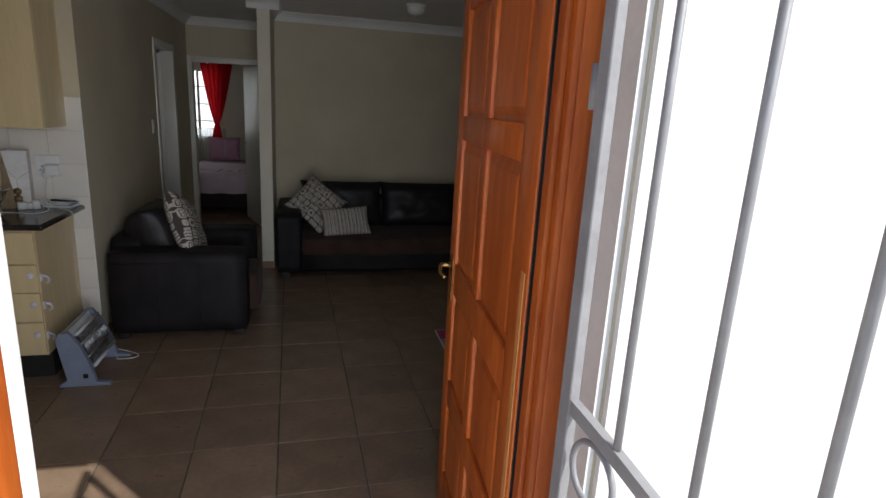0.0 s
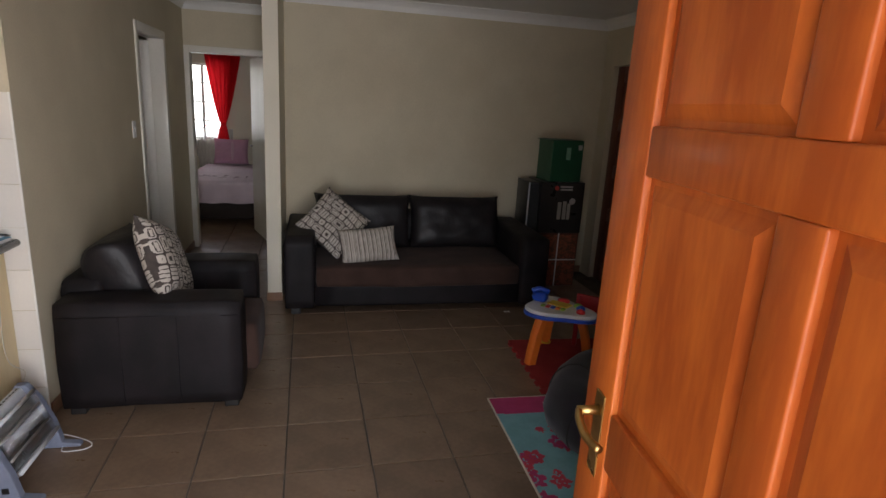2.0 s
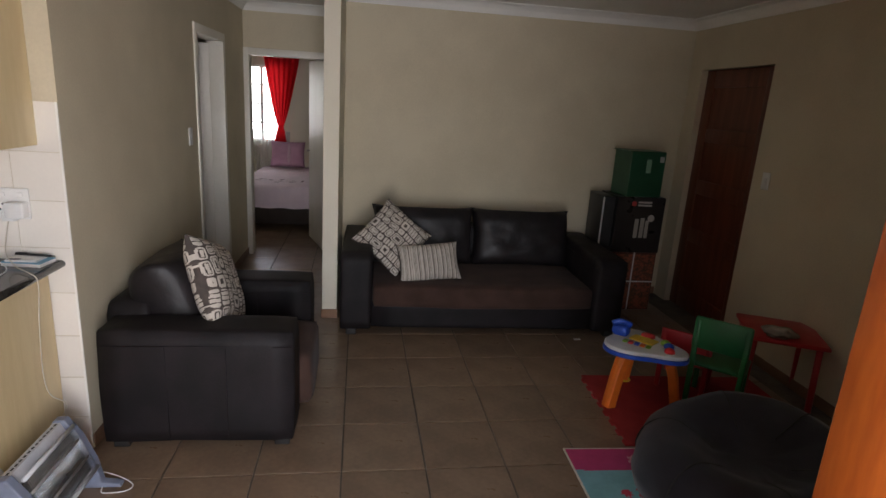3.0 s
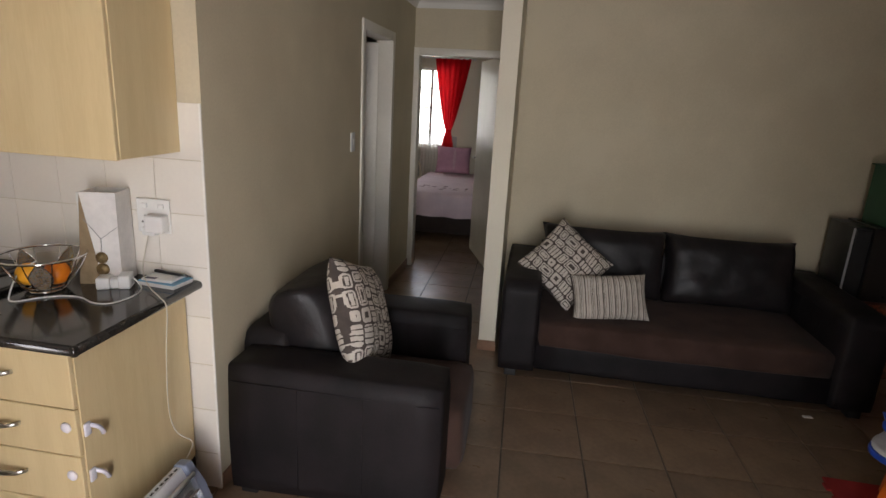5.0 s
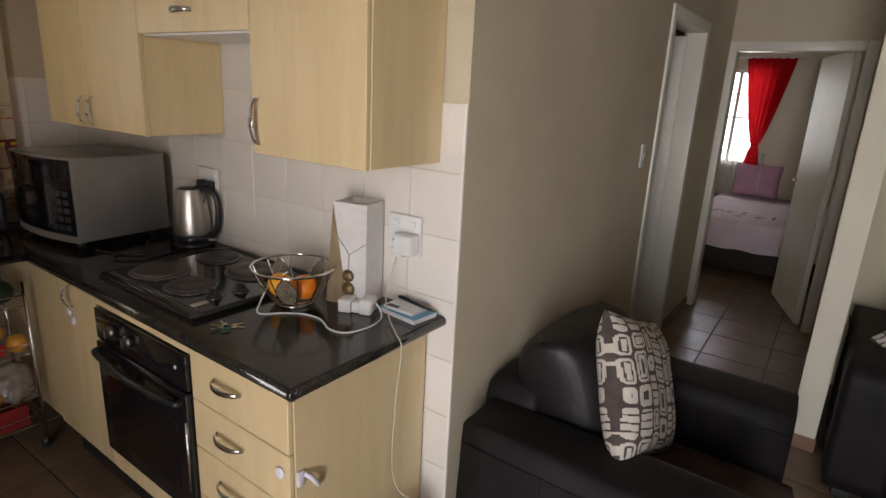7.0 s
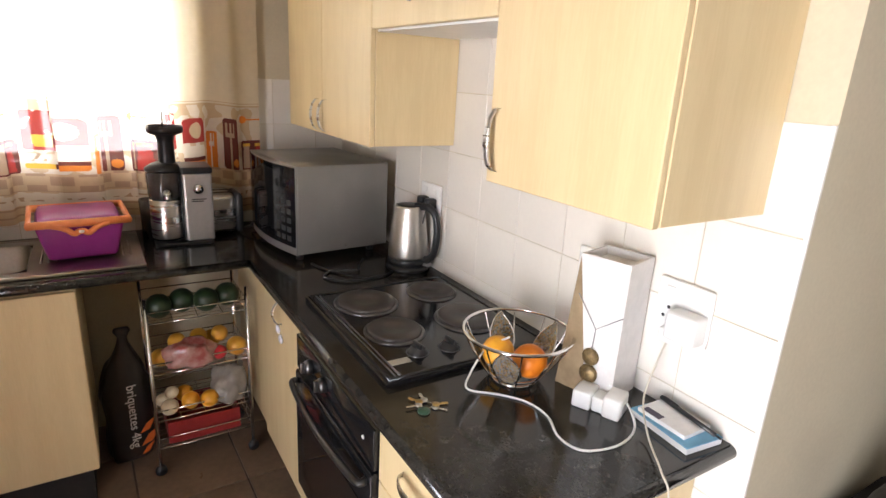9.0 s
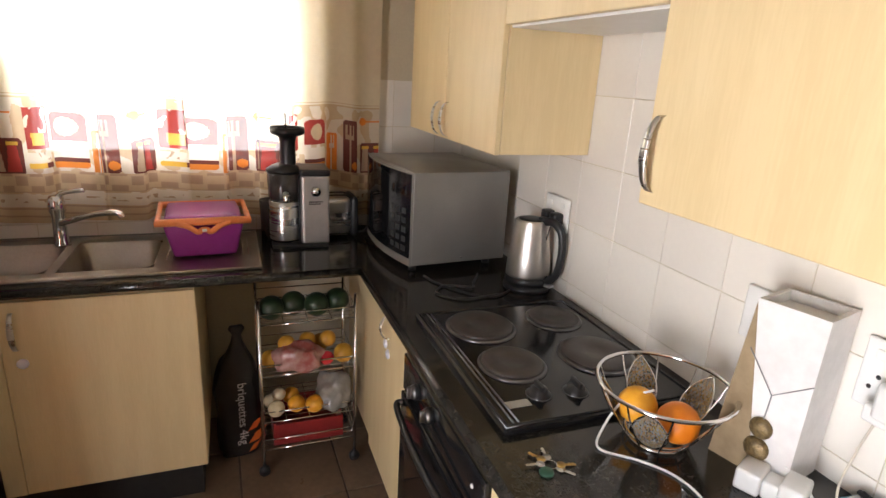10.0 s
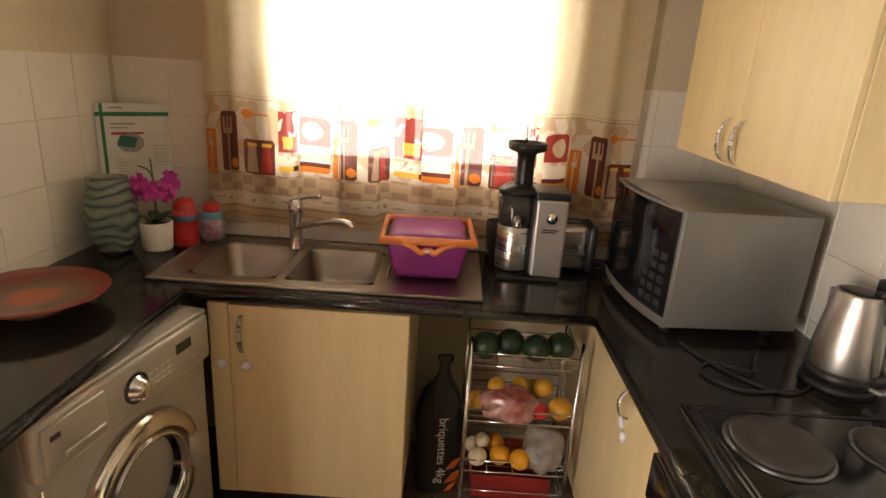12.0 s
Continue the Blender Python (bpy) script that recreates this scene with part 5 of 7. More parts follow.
keys()
pads = thing("notepads", "small stack of blue and white notepads by the socket", "notepad", (-0.350, 4.785, WT), -6)
BLUEP, PAPER = flat("light_blue_card", (0.16, 0.40, 0.58), 0.5), flat("white_paper", (0.78, 0.78, 0.77), 0.7)
part("lower_pad", box(-0.07, -0.05, 0, 0.085, 0.052, 0.014, 0.001, 1), PAPER, pads)
part("blue_cover", box(-0.071, -0.051, 0.014, 0.086, 0.053, 0.0165, 0.0008, 1), BLUEP, pads, "light blue cover")
part("upper_pad", moved(box(-0.06, -0.04, 0.0165, 0.06, 0.045, 0.026, 0.001, 1), pose(0, 0, 0, 0, 0, 5)), PAPER, pads)
part("print", moved(box(-0.05, -0.0395, 0.0262, -0.005, -0.02, 0.0266), pose(0, 0, 0, 0, 0, 5)), flat("dark_print", (0.07, 0.06, 0.09)), pads)
pen = thing("black_pen", "black ballpoint pen lying on the notepads", "pen", (-0.325, 4.808, WT + 0.031), -9)
part("barrel", tube([(-0.085, 0, 0), (0.065, 0, 0)], 0.005, 10, tube([(0.065, 0, 0), (0.08, 0, 0)], 0.0025, 8)), M_BLACK, pen)
part("clip", box(-0.078, -0.0015, 0.004, -0.035, 0.0015, 0.0075, 0.0005, 1), M_BLACK, pen)


# ---- washing machine ----
def washing_machine():
    SILV, DK = surf("washer_silver", (0.48, 0.455, 0.42), (0.42, 0.395, 0.36), 0.4, 0.3, scale=5), flat("washer_dark", (0.03, 0.03, 0.032), 0.2)
    w = thing("washing_machine", "silver front-loading washing machine under the worktop", "washing machine", (-1.785, 3.075, 0), 170)
    # local x runs east to west when turned; front is at local y = 0, looking to -y
    W, D, Hh = 0.60, 0.41, 0.865
    part("body", box(-W, 0.012, 0.02, 0, D, Hh - 0.01, 0.012, 3), SILV, w)
    panel = part("control_panel", box(-W, -0.012, Hh - 0.155, 0, 0.03, Hh - 0.012, 0.014, 3), SILV, w)
    part("top", box(-W, -0.004, Hh - 0.014, 0, D, Hh + 0.002, 0.006, 2), SILV, w)
    part("drawer", box(-W + 0.02, -0.018, Hh - 0.14, -W + 0.19, -0.008, Hh - 0.03, 0.005, 2), SILV, panel)
    part("drawer_grip", box(-W + 0.065, -0.024, Hh - 0.125, -W + 0.18, -0.014, Hh - 0.108, 0.004, 2), M_SILVER, panel)
    part("badge", box(-W + 0.035, -0.0195, Hh - 0.065, -W + 0.062, -0.0175, Hh - 0.052), M_CHROME, panel, "plain bright badge")
    dial = lathe([(0, 0), (0.033, 0), (0.034, 0.006), (0.026, 0.010), (0.024, 0.026), (0.020, 0.03), (0, 0.03)], 32, None, Matrix.Translation((-W + 0.29, -0.012, Hh - 0.085)) @ pose(0, 0, 0, 90))
    part("dial", dial, M_CHROME, panel, "chrome programme dial")
    part("dial_ring", lathe([(0.034, 0), (0.041, 0), (0.040, 0.005), (0.034, 0.006)], 32, None, Matrix.Translation((-W + 0.29, -0.012, Hh - 0.085)) @ pose(0, 0, 0, 90)), DK, panel)
    part("display", box(-W + 0.445, -0.0145, Hh - 0.075, -W + 0.51, -0.0118, Hh - 0.045, 0.001, 1), DK, panel)
    for i in range(4):
        for k in range(3):
            part("printed_mark", box(-W + 0.335 + 0.024 * i, -0.0126, Hh - 0.075 - 0.018 * k, -W + 0.35 + 0.024 * i, -0.0119, Hh - 0.072 - 0.018 * k), M_WHITE, panel)
    for i in range(3):
        part("button", lathe([(0, 0), (0.007, 0), (0.006, 0.004), (0, 0.004)], 12, None, Matrix.Translation((-W + 0.455 + 0.03 * i, -0.012, Hh - 0.115)) @ pose(0, 0, 0, 90)), M_SILVER, panel)
    cx, cz, R = -W / 2 - 0.005, 0.475, 0.205
    turn = Matrix.Translation((cx, 0.012, cz)) @ pose(0, 0, 0, 90)
    door = part("porthole_door", lathe([(R, 0), (R + 0.006, 0.012), (R, 0.032), (R - 0.03, 0.045), (R - 0.058, 0.040), (R - 0.062, 0.02)], 56, None, turn), M_WASHRING, w, "chrome and gold-toned porthole ring")
    part("glass_bowl", lathe([(R - 0.06, 0.03), (R - 0.075, 0.0), (R - 0.10, -0.05), (0.06, -0.07), (0, -0.072)], 48, None, turn), M_DARKGLASS, door)
    part("inner_ring", lathe([(R - 0.062, 0.036), (R - 0.058, 0.041), (R - 0.066, 0.041), (R - 0.074, 0.026)], 48, None, turn), M_CHROME, door)
    part("door_catch", box(cx + R - 0.055, -0.045, cz - 0.05, cx + R - 0.015, -0.02, cz + 0.05, 0.008, 3), M_SILVER, door)
    part("edge_trim", tube([(-W + 0.012, -0.004, Hh - 0.17), (-W + 0.012, -0.002, 0.06)], 0.004, 8), M_CHROME, w)
    for x in (-W + 0.05, -0.05):
        for y in (0.06, D - 0.06):
            part("foot", lathe([(0, 0), (0.018, 0), (0.018, 0.008), (0.01, 0.022), (0, 0.022)], 14, None, Matrix.Translation((x, y, 0))), M_BLACK, w)
    return w


M_WASHRING = surf("champagne_chrome", (0.66, 0.62, 0.56), (0.60, 0.56, 0.50), 0.16, 1.0, scale=3, rough_var=0.04)
washing_machine()


# ---- vegetable trolley and its load ----
def trolley():
    t = thing("vegetable_trolley", "chrome wire vegetable trolley on castors with four baskets", "trolley", (-1.925, 3.885, 0))
    W, D = 0.365, 0.27
    for x, y in ((0, 0), (0, W), (-D, 0), (-D, W)):
        top = 0.765 if x == 0 else 0.80
        part("upright", tube([(x, y, 0.05), (x, y, top)], 0.0075, 10), M_CHROME, t)
        cst = tube([(x - 0.008, y, 0.024), (x + 0.008, y, 0.024)], 0.022, 16)
        c = part("castor", cst, M_BLACK, t)
        part("castor_fork", tube([(x, y, 0.03), (x, y, 0.055)], 0.006, 8), M_BLACK, c)
    for z in (0.665, 0.45, 0.245, 0.12):
        k0 = part("basket", tube([(0, 0, z), (0, W, z), (-D, W, z), (-D, 0, z)], 0.003, 6, None, True), M_CHROME, t)
        part("rim_wire", tube([(0, 0, z + 0.045), (0, W, z + 0.045), (-D, W, z + 0.045), (-D, 0, z + 0.045)], 0.003, 6, None, True), M_CHROME, k0)
        for k in range(1, 8):
            x = -D * k / 8
            part("wire", tube([(x, 0, z + 0.045), (x, 0.006, z), (x, W - 0.006, z), (x, W, z + 0.045)], 0.0016, 5), M_CHROME, k0)
        for k in range(1, 4):
            part("cross_wire", tube([(0, W * k / 4, z), (-D, W * k / 4, z)], 0.0016, 5), M_CHROME, k0)
    return t


trolley()
rng = random.Random(7)
for k in range(4):
    fruit("avocado", "dark green avocado in the top basket", (-1.97 - 0.03 * (k % 2), 3.935 + 0.085 * k, 0.668 + 0.048), 0.048, (0.025, 0.05, 0.02), (0.015, 0.032, 0.014), "avocados in the trolley", 1.0, 40 * k)
for x, y, z, r in ((-2.02, 3.97, 0.0, 0.036), (-2.03, 4.035, 0.055, 0.034), (-2.10, 4.05, 0.0, 0.036), (-2.06, 4.12, 0.045, 0.035), (-2.12, 4.18, 0.0, 0.037), (-1.995, 4.255, 0.0, 0.040), (-2.05, 4.20, 0.05, 0.034)):
    fruit("lemon", "ripe yellow lemon in the wire basket", (x + 0.03, y - 0.045, 0.455 + r + z), r, (0.66, 0.36, 0.04), (0.58, 0.28, 0.03), "lemons in the trolley", 1.0, 90 * z)
fruit("red_pepper", "shiny red pepper in the wire basket", (-1.955, 4.14, 0.455 + 0.03), 0.030, (0.65, 0.03, 0.035), (0.5, 0.02, 0.03), "", 0.9)
for x, y, r in ((-2.0, 4.065, 0.036), (-1.98, 4.135, 0.037), (-2.07, 4.05, 0.035)):
    fruit("orange", "small orange in the lower basket", (x + 0.03, y - 0.045, 0.25 + r), r, (0.82, 0.40, 0.03), (0.75, 0.32, 0.02), "oranges in the trolley")
for x, y, z, r in ((-1.985, 3.985, 0.0, 0.034), (-2.03, 4.0, 0.045, 0.027), (-2.06, 3.97, 0.0, 0.03)):
    fruit("onion", "pale onion in the lower basket", (x + 0.03, y - 0.045, 0.25 + r + z), r, (0.72, 0.62, 0.42), (0.62, 0.50, 0.32), "onions in the trolley", 0.9)


def crumpled(name, label, category, at, size, material, seed, rough=0.35):
    """A soft bag: a ball pushed out of shape by noise at two scales."""
    b = bmesh.new()
    bmesh.ops.create_icosphere(b, subdivisions=4, radius=1)
    for v in b.verts:
        p = v.co.copy()
        k = 1 + rough * noise.noise(p * 1.6 + Vector((seed, 0, 0))) + 0.45 * rough * abs(noise.noise(p * 4.5 + Vector((0, seed, 0))))
        v.co = Vector((p.x * size[0] * k, p.y * size[1] * k, max(-0.72 * size[2], p.z * size[2] * k)))
    moved(b, Matrix.Translation((0, 0, 0.72 * size[2])))
    ob = part(name, smooth(b), material)
    ob.matrix_world = pose(*at)
    return tagged(ob, label, category)


M_BAGCLEAR = surf("milky_plastic_bag", (0.52, 0.48, 0.43), (0.36, 0.33, 0.29), 0.22, scale=14, bump=0.8, bump_scale=26, trans=0.45)
M_MEATBAG = surf("pink_produce_in_bag", (0.34, 0.09, 0.08), (0.50, 0.30, 0.27), 0.2, scale=16, bump=0.5, bump_scale=40)
crumpled("plastic_bag", "crumpled clear plastic bag in the lower basket", "bag", (-1.99, 4.175, 0.252), (0.075, 0.07, 0.085), M_BAGCLEAR, 3)
crumpled("produce_bag", "clear bag of pink vegetables in the middle basket", "bag", (-1.96, 4.03, 0.457), (0.06, 0.095, 0.06), M_MEATBAG, 9)
crate = thing("red_crate", "red plastic crate under the lower basket", "crate", (-2.05, 4.065, 0.124))
for nm, b in (("floor_panel", box(-0.11, -0.14, 0, 0.11, 0.14, 0.006)), ("side", box(0.106, -0.14, 0.006, 0.112, 0.14, 0.095, 0.002, 1)), ("side", box(-0.112, -0.14, 0.006, -0.106, 0.14, 0.095, 0.002, 1)),
              ("side", box(-0.106, -0.14, 0.006, 0.106, -0.134, 0.095, 0.002, 1)), ("side", box(-0.106, 0.134, 0.006, 0.106, 0.14, 0.095, 0.002, 1))):
    part(nm, b, flat("red_plastic_crate", (0.28, 0.022, 0.02), 0.45) if nm == "floor_panel" else bpy.data.materials["red_plastic_crate"], crate)


def text_on(parent, name, words, size, m, material, extrude=0.0006):
    """Raised lettering in the built-in font."""
    cu = bpy.data.curves.new(name, "FONT")
    cu.body, cu.size, cu.extrude = words, size, extrude
    tmp = bpy.data.objects.new(name, cu)
    me = bpy.data.meshes.new_from_object(tmp)
    bpy.data.objects.remove(tmp)
    me.transform(m)
    me.materials.append(material)
    ob = new(name, me)
    ob.parent = parent
    return ob


def charcoal_bag():
    c = thing("briquette_bag", "black paper bag of charcoal briquettes beside the trolley", "bag", (-2.13, 3.80, 0), 8)
    b = bmesh.new()
    rings = []
    for z, w, d in ((0.0, 0.072, 0.05), (0.02, 0.083, 0.06), (0.10, 0.090, 0.064), (0.20, 0.088, 0.065), (0.28, 0.090, 0.062), (0.34, 0.086, 0.058), (0.39, 0.074, 0.05), (0.43, 0.060, 0.042), (0.46, 0.045, 0.032), (0.49, 0.030, 0.022), (0.52, 0.018, 0.014), (0.545, 0.016, 0.012), (0.57, 0.030, 0.012), (0.585, 0.024, 0.006)):
        ring = []
        for k in range(20):
            a = 2 * math.pi * k / 20
            f = 1 + 0.22 * noise.noise((math.cos(a) * 2, math.sin(a) * 2, z * 9)) + 0.10 * noise.noise((math.cos(a) * 6, math.sin(a) * 6, z * 24)) + 0.13 * (z > 0.30) * math.sin(a * 6 + z * 22)
            sx, sy = abs(math.cos(a)) ** 0.6 * math.copysign(1, math.cos(a)), abs(math.sin(a)) ** 0.6 * math.copysign(1, math.sin(a))
            ring.append(b.verts.new((sx * d * f, sy * w * f + 0.03 * max(0, z - 0.4), z)))
        rings.append(ring)
    for p, q in zip(rings, rings[1:]):
        for k in range(20):
            b.faces.new((p[k], p[(k + 1) % 20], q[(k + 1) % 20], q[k]))
    b.faces.new(rings[0][::-1])
    b.faces.new(rings[-1])
    bmesh.ops.recalc_face_normals(b, faces=b.faces)
    part("sack", smooth(b), surf("black_bag_paper", (0.022, 0.018, 0.016), (0.013, 0.011, 0.010), 0.4, scale=9, bump=0.5, bump_scale=25), c)
    up = Matrix.Translation((0.0725, -0.012, 0.36)) @ Matrix(((0, 0, 1, 0), (0, 1, 0, 0), (-1, 0, 0, 0), (0, 0, 0, 1)))
    text_on(c, "printed_name", "briquettes 4kg", 0.050, up, flat("bag_print_white", (0.7, 0.68, 0.64)))
    fl = None
    for y, z, s in ((0.045, 0.09, 0.085), (0.05, 0.15, 0.07), (0.035, 0.05, 0.055)):
        fl = slab([(0, 0), (s * 0.5, s * 0.15), (s * 0.9, s * 0.9), (s * 0.35, s * 0.55)], 0, 0.0015, 0, fl) if fl is None else join(fl, moved(slab([(0, 0), (s * 0.5, s * 0.15), (s * 0.9, s * 0.9), (s * 0.35, s * 0.55)], 0, 0.0015), Matrix.Translation((0.0, z - 0.09, 0))))
    part("printed_flames", moved(fl, Matrix.Translation((0.0735, 0.02, 0.07)) @ Matrix(((0, 0, 1, 0), (1, 0, 0, 0), (0, 1, 0, 0), (0, 0, 0, 1)))), flat("bag_print_orange", (0.65, 0.13, 0.02)), c)
    return c


charcoal_bag()


# ---- corner of the worktop ----
def vase():
    m = bpy.data.materials.new("swirled_vase_glass")
    m.use_nodes = True
    n, l = m.node_tree.nodes, m.node_tree.links
    p = n["Principled BSDF"]
    tc, wv = n.new("ShaderNodeTexCoord"), n.new("ShaderNodeTexWave")
    wv.inputs["Scale"].default_value, wv.inputs["Distortion"].default_value, wv.inputs["Detail"].default_value = 9, 9, 2
    wv.bands_direction = "Z"
    l.new(tc.outputs["Object"], wv.inputs[0])
    mix = n.new("ShaderNodeMix")
    mix.data_type = "RGBA"
    mix.inputs[6].default_value, mix.inputs[7].default_value = (0.16, 0.34, 0.33, 1), (0.55, 0.56, 0.48, 1)
    l.new(wv.outputs[0], mix.inputs[0])
    l.new(mix.outputs[2], p.inputs["Base Color"])
    p.inputs["Roughness"].default_value, p.inputs["Transmission Weight"].default_value = 0.15, 0.6
    v = part("glass_vase", lathe([(0, 0), (0.045, 0), (0.06, 0.02), (0.082, 0.08), (0.085, 0.13), (0.08, 0.19), (0.068, 0.24), (0.064, 0.262), (0.059, 0.262), (0.063, 0.238), (0.074, 0.19), (0.078, 0.13), (0.075, 0.08), (0.05, 0.025), (0, 0.02)], 40), m)
    v.matrix_world = pose(-2.105, 2.625, WT)
    return tagged(v, "swirled blue-green glass vase in the worktop corner", "vase")


vase()


def orchid():
    o = thing("potted_orchid", "artificial pink orchid in a small white pot", "plant", (-2.165, 2.745, WT))
    o.scale = (1.1, 1.1, 1.2)
    part("pot", lathe([(0, 0), (0.042, 0), (0.046, 0.006), (0.05, 0.085), (0.046, 0.085), (0.043, 0.07), (0, 0.07)], 28), flat("white_ceramic", (0.78, 0.76, 0.70), 0.3), o)
    part("soil", lathe([(0, 0.074), (0.043, 0.072), (0.043, 0.070), (0, 0.070)], 20), flat("dark_moss", (0.03, 0.03, 0.015), 0.9), o)
    GRN, PNK = flat("leaf_green", (0.035, 0.08, 0.02), 0.4), flat("orchid_pink", (0.62, 0.05, 0.40), 0.5)
    for a in (10, 80, 150, 215, 300):
        lf = bmesh.new()
        rows = []
        for k in range(7):
            t = k / 6
            w = 0.017 * math.sin(math.pi * (0.12 + 0.86 * t))
            rows.append([lf.verts.new((0.075 * t, s * w, 0.075 + 0.03 * math.sin(2.2 * t) - (0.002 if s == 0 else 0))) for s in (-1, 0, 1)])
        for p, q in zip(rows, rows[1:]):
            for s in (0, 1):
                lf.faces.new((p[s], q[s], q[s + 1], p[s + 1]))
        g = bmesh.ops.extrude_face_region(lf, geom=lf.faces[:])
        bmesh.ops.translate(lf, verts=[e for e in g["geom"] if isinstance(e, bmesh.types.BMVert)], vec=(0, 0, 0.0015))
        bmesh.ops.recalc_face_normals(lf, faces=lf.faces)
        part("leaf", moved(smooth(lf), pose(0, 0, 0, 0, 0, a)), GRN, o)
    part("stem", tube(curve([(0, 0, 0.07), (-0.005, 0.004, 0.16), (0.0, -0.004, 0.23), (0.02, -0.03, 0.25)], 5), 0.0022, 6), GRN, o)
    part("stem", tube(curve([(0.004, 0, 0.07), (0.01, 0.01, 0.18), (0.0, 0.0, 0.27)], 5), 0.002, 6), GRN, o)
    r = random.Random(4)
    for k in range(9):
        cx, cy, cz = r.uniform(-0.02, 0.04), -0.075 + 0.019 * k, 0.185 + r.uniform(-0.02, 0.03)
        bm = None
        for p in range(5):
            pet = cushion(0.030, 0.022, 0.004, 0.5, 6, 0.1)
            moved(pet, Matrix.Translation((cx, cy, cz)) @ pose(0, 0, 0, 0, 90, 0) @ pose(0, 0, 0, 0, 0, 72 * p + 10 * k) @ Matrix.Translation((0.016, 0, 0.003)) @ pose(0, 0, 0, 0, -14, 0))
            bm = join(bm, pet)
        part("flower", bm, PNK, o)
    return o


orchid()
RED, BLU = flat("bottle_red", (0.50, 0.025, 0.03), 0.3), flat("bottle_blue", (0.05, 0.14, 0.35), 0.3)
b1 = thing("drinking_bottle", "red plastic children's drinking bottle", "bottle", (-2.235, 2.815, WT))
b1.scale = (1.28, 1.28, 1.1)
part("body", lathe([(0, 0), (0.034, 0), (0.037, 0.008), (0.036, 0.045), (0.032, 0.06), (0.036, 0.08), (0.036, 0.11), (0.028, 0.125), (0, 0.125)], 28), RED, b1)
part("band", lathe([(0.0365, 0.088), (0.0375, 0.09), (0.0375, 0.104), (0.0365, 0.106)], 28), BLU, b1, "blue printed band")
part("cap", lathe([(0.03, 0.122), (0.03, 0.14), (0.022, 0.155), (0, 0.158)], 24), RED, b1)
b2 = thing("drinking_bottle", "patterned bottle with a red and blue lid", "bottle", (-2.285, 2.895, WT + 0.007))
b2.scale = (1.14, 1.14, 1.05)
part("body", lathe([(0, 0), (0.03, 0), (0.038, 0.02), (0.04, 0.05), (0.035, 0.085), (0, 0.085)], 28), surf("bottle_pattern", (0.28, 0.12, 0.14), (0.32, 0.30, 0.36), 0.3, scale=28), b2)
part("collar", lathe([(0.035, 0.083), (0.036, 0.105), (0.03, 0.11), (0, 0.11)], 24), flat("bottle_lightblue", (0.10, 0.33, 0.48), 0.3), b2)
part("lid", lathe([(0.031, 0.108), (0.030, 0.125), (0.02, 0.14), (0, 0.143)], 24), RED, b2)


def wall_leaflet():
    """A white printed sheet on board, fixed across the corner of the tiled walls."""
    c = thing("wall_leaflet", "white printed board with green bands fixed across the tiled corner", "board", (-2.245, 2.518, 1.115), 40)
    W, Hh = 0.245, 0.285
    part("board", box(-0.010, 0, 0, 0, W, Hh, 0.001, 1), flat("carton_white", (0.74, 0.74, 0.70), 0.6), c)
    G, GR = flat("carton_green", (0.02, 0.20, 0.08), 0.5), flat("carton_grey", (0.35, 0.35, 0.34), 0.5)

    def mark(y0, z0, y1, z1, m, nm="printed_mark"):
        part(nm, box(0.0002, y0, z0, 0.0012, y1, z1), m, c)
    mark(0.015, 0.0, 0.026, Hh, G, "green_band")
    mark(0.0, Hh - 0.045, 0.0145, Hh - 0.03, G, "green_band")
    mark(0.0265, Hh - 0.045, W, Hh - 0.03, G, "green_band")
    mark(0.045, Hh - 0.018, 0.09, Hh - 0.012, GR)
    mark(0.045, Hh - 0.075, 0.125, Hh - 0.068, GR)
    mark(0.045, Hh - 0.088, 0.10, Hh - 0.083, GR)
    mark(0.045, Hh - 0.110, 0.15, Hh - 0.102, flat("carton_red", (0.45, 0.04, 0.05)))
    for k in range(8):
        mark(0.055, 0.085 - 0.011 * k, 0.055 + 0.035 * (1 if k % 3 else 0.6), 0.087 - 0.011 * k, GR)
        mark(0.18, 0.13 - 0.010 * k, 0.23, 0.132 - 0.010 * k, GR)
    mark(0.218, 0.015, 0.236, 0.034, flat("carton_black", (0.03, 0.03, 0.03)))
    scale_ = part("pictured_scale", moved(slab([(0.045 * math.cos(k * 0.35), 0.036 * math.sin(k * 0.35)) for k in range(18)], 0, 0.001), Matrix.Translation((0.0002, 0.105, 0.145)) @ Matrix(((0, 0, 1, 0), (1, 0, 0, 0), (0, 1, 0, 0), (0, 0, 0, 1)))), GR, c)
    part("pictured_tray", moved(slab([(-0.035, -0.012), (0.02, -0.022), (0.035, 0.015), (-0.02, 0.026)], 0, 0.0008), Matrix.Translation((0.0013, 0.095, 0.148)) @ Matrix(((0, 0, 1, 0), (1, 0, 0, 0), (0, 1, 0, 0), (0, 0, 0, 1)))), flat("carton_teal", (0.03, 0.16, 0.12)), c)
    return c


wall_leaflet()


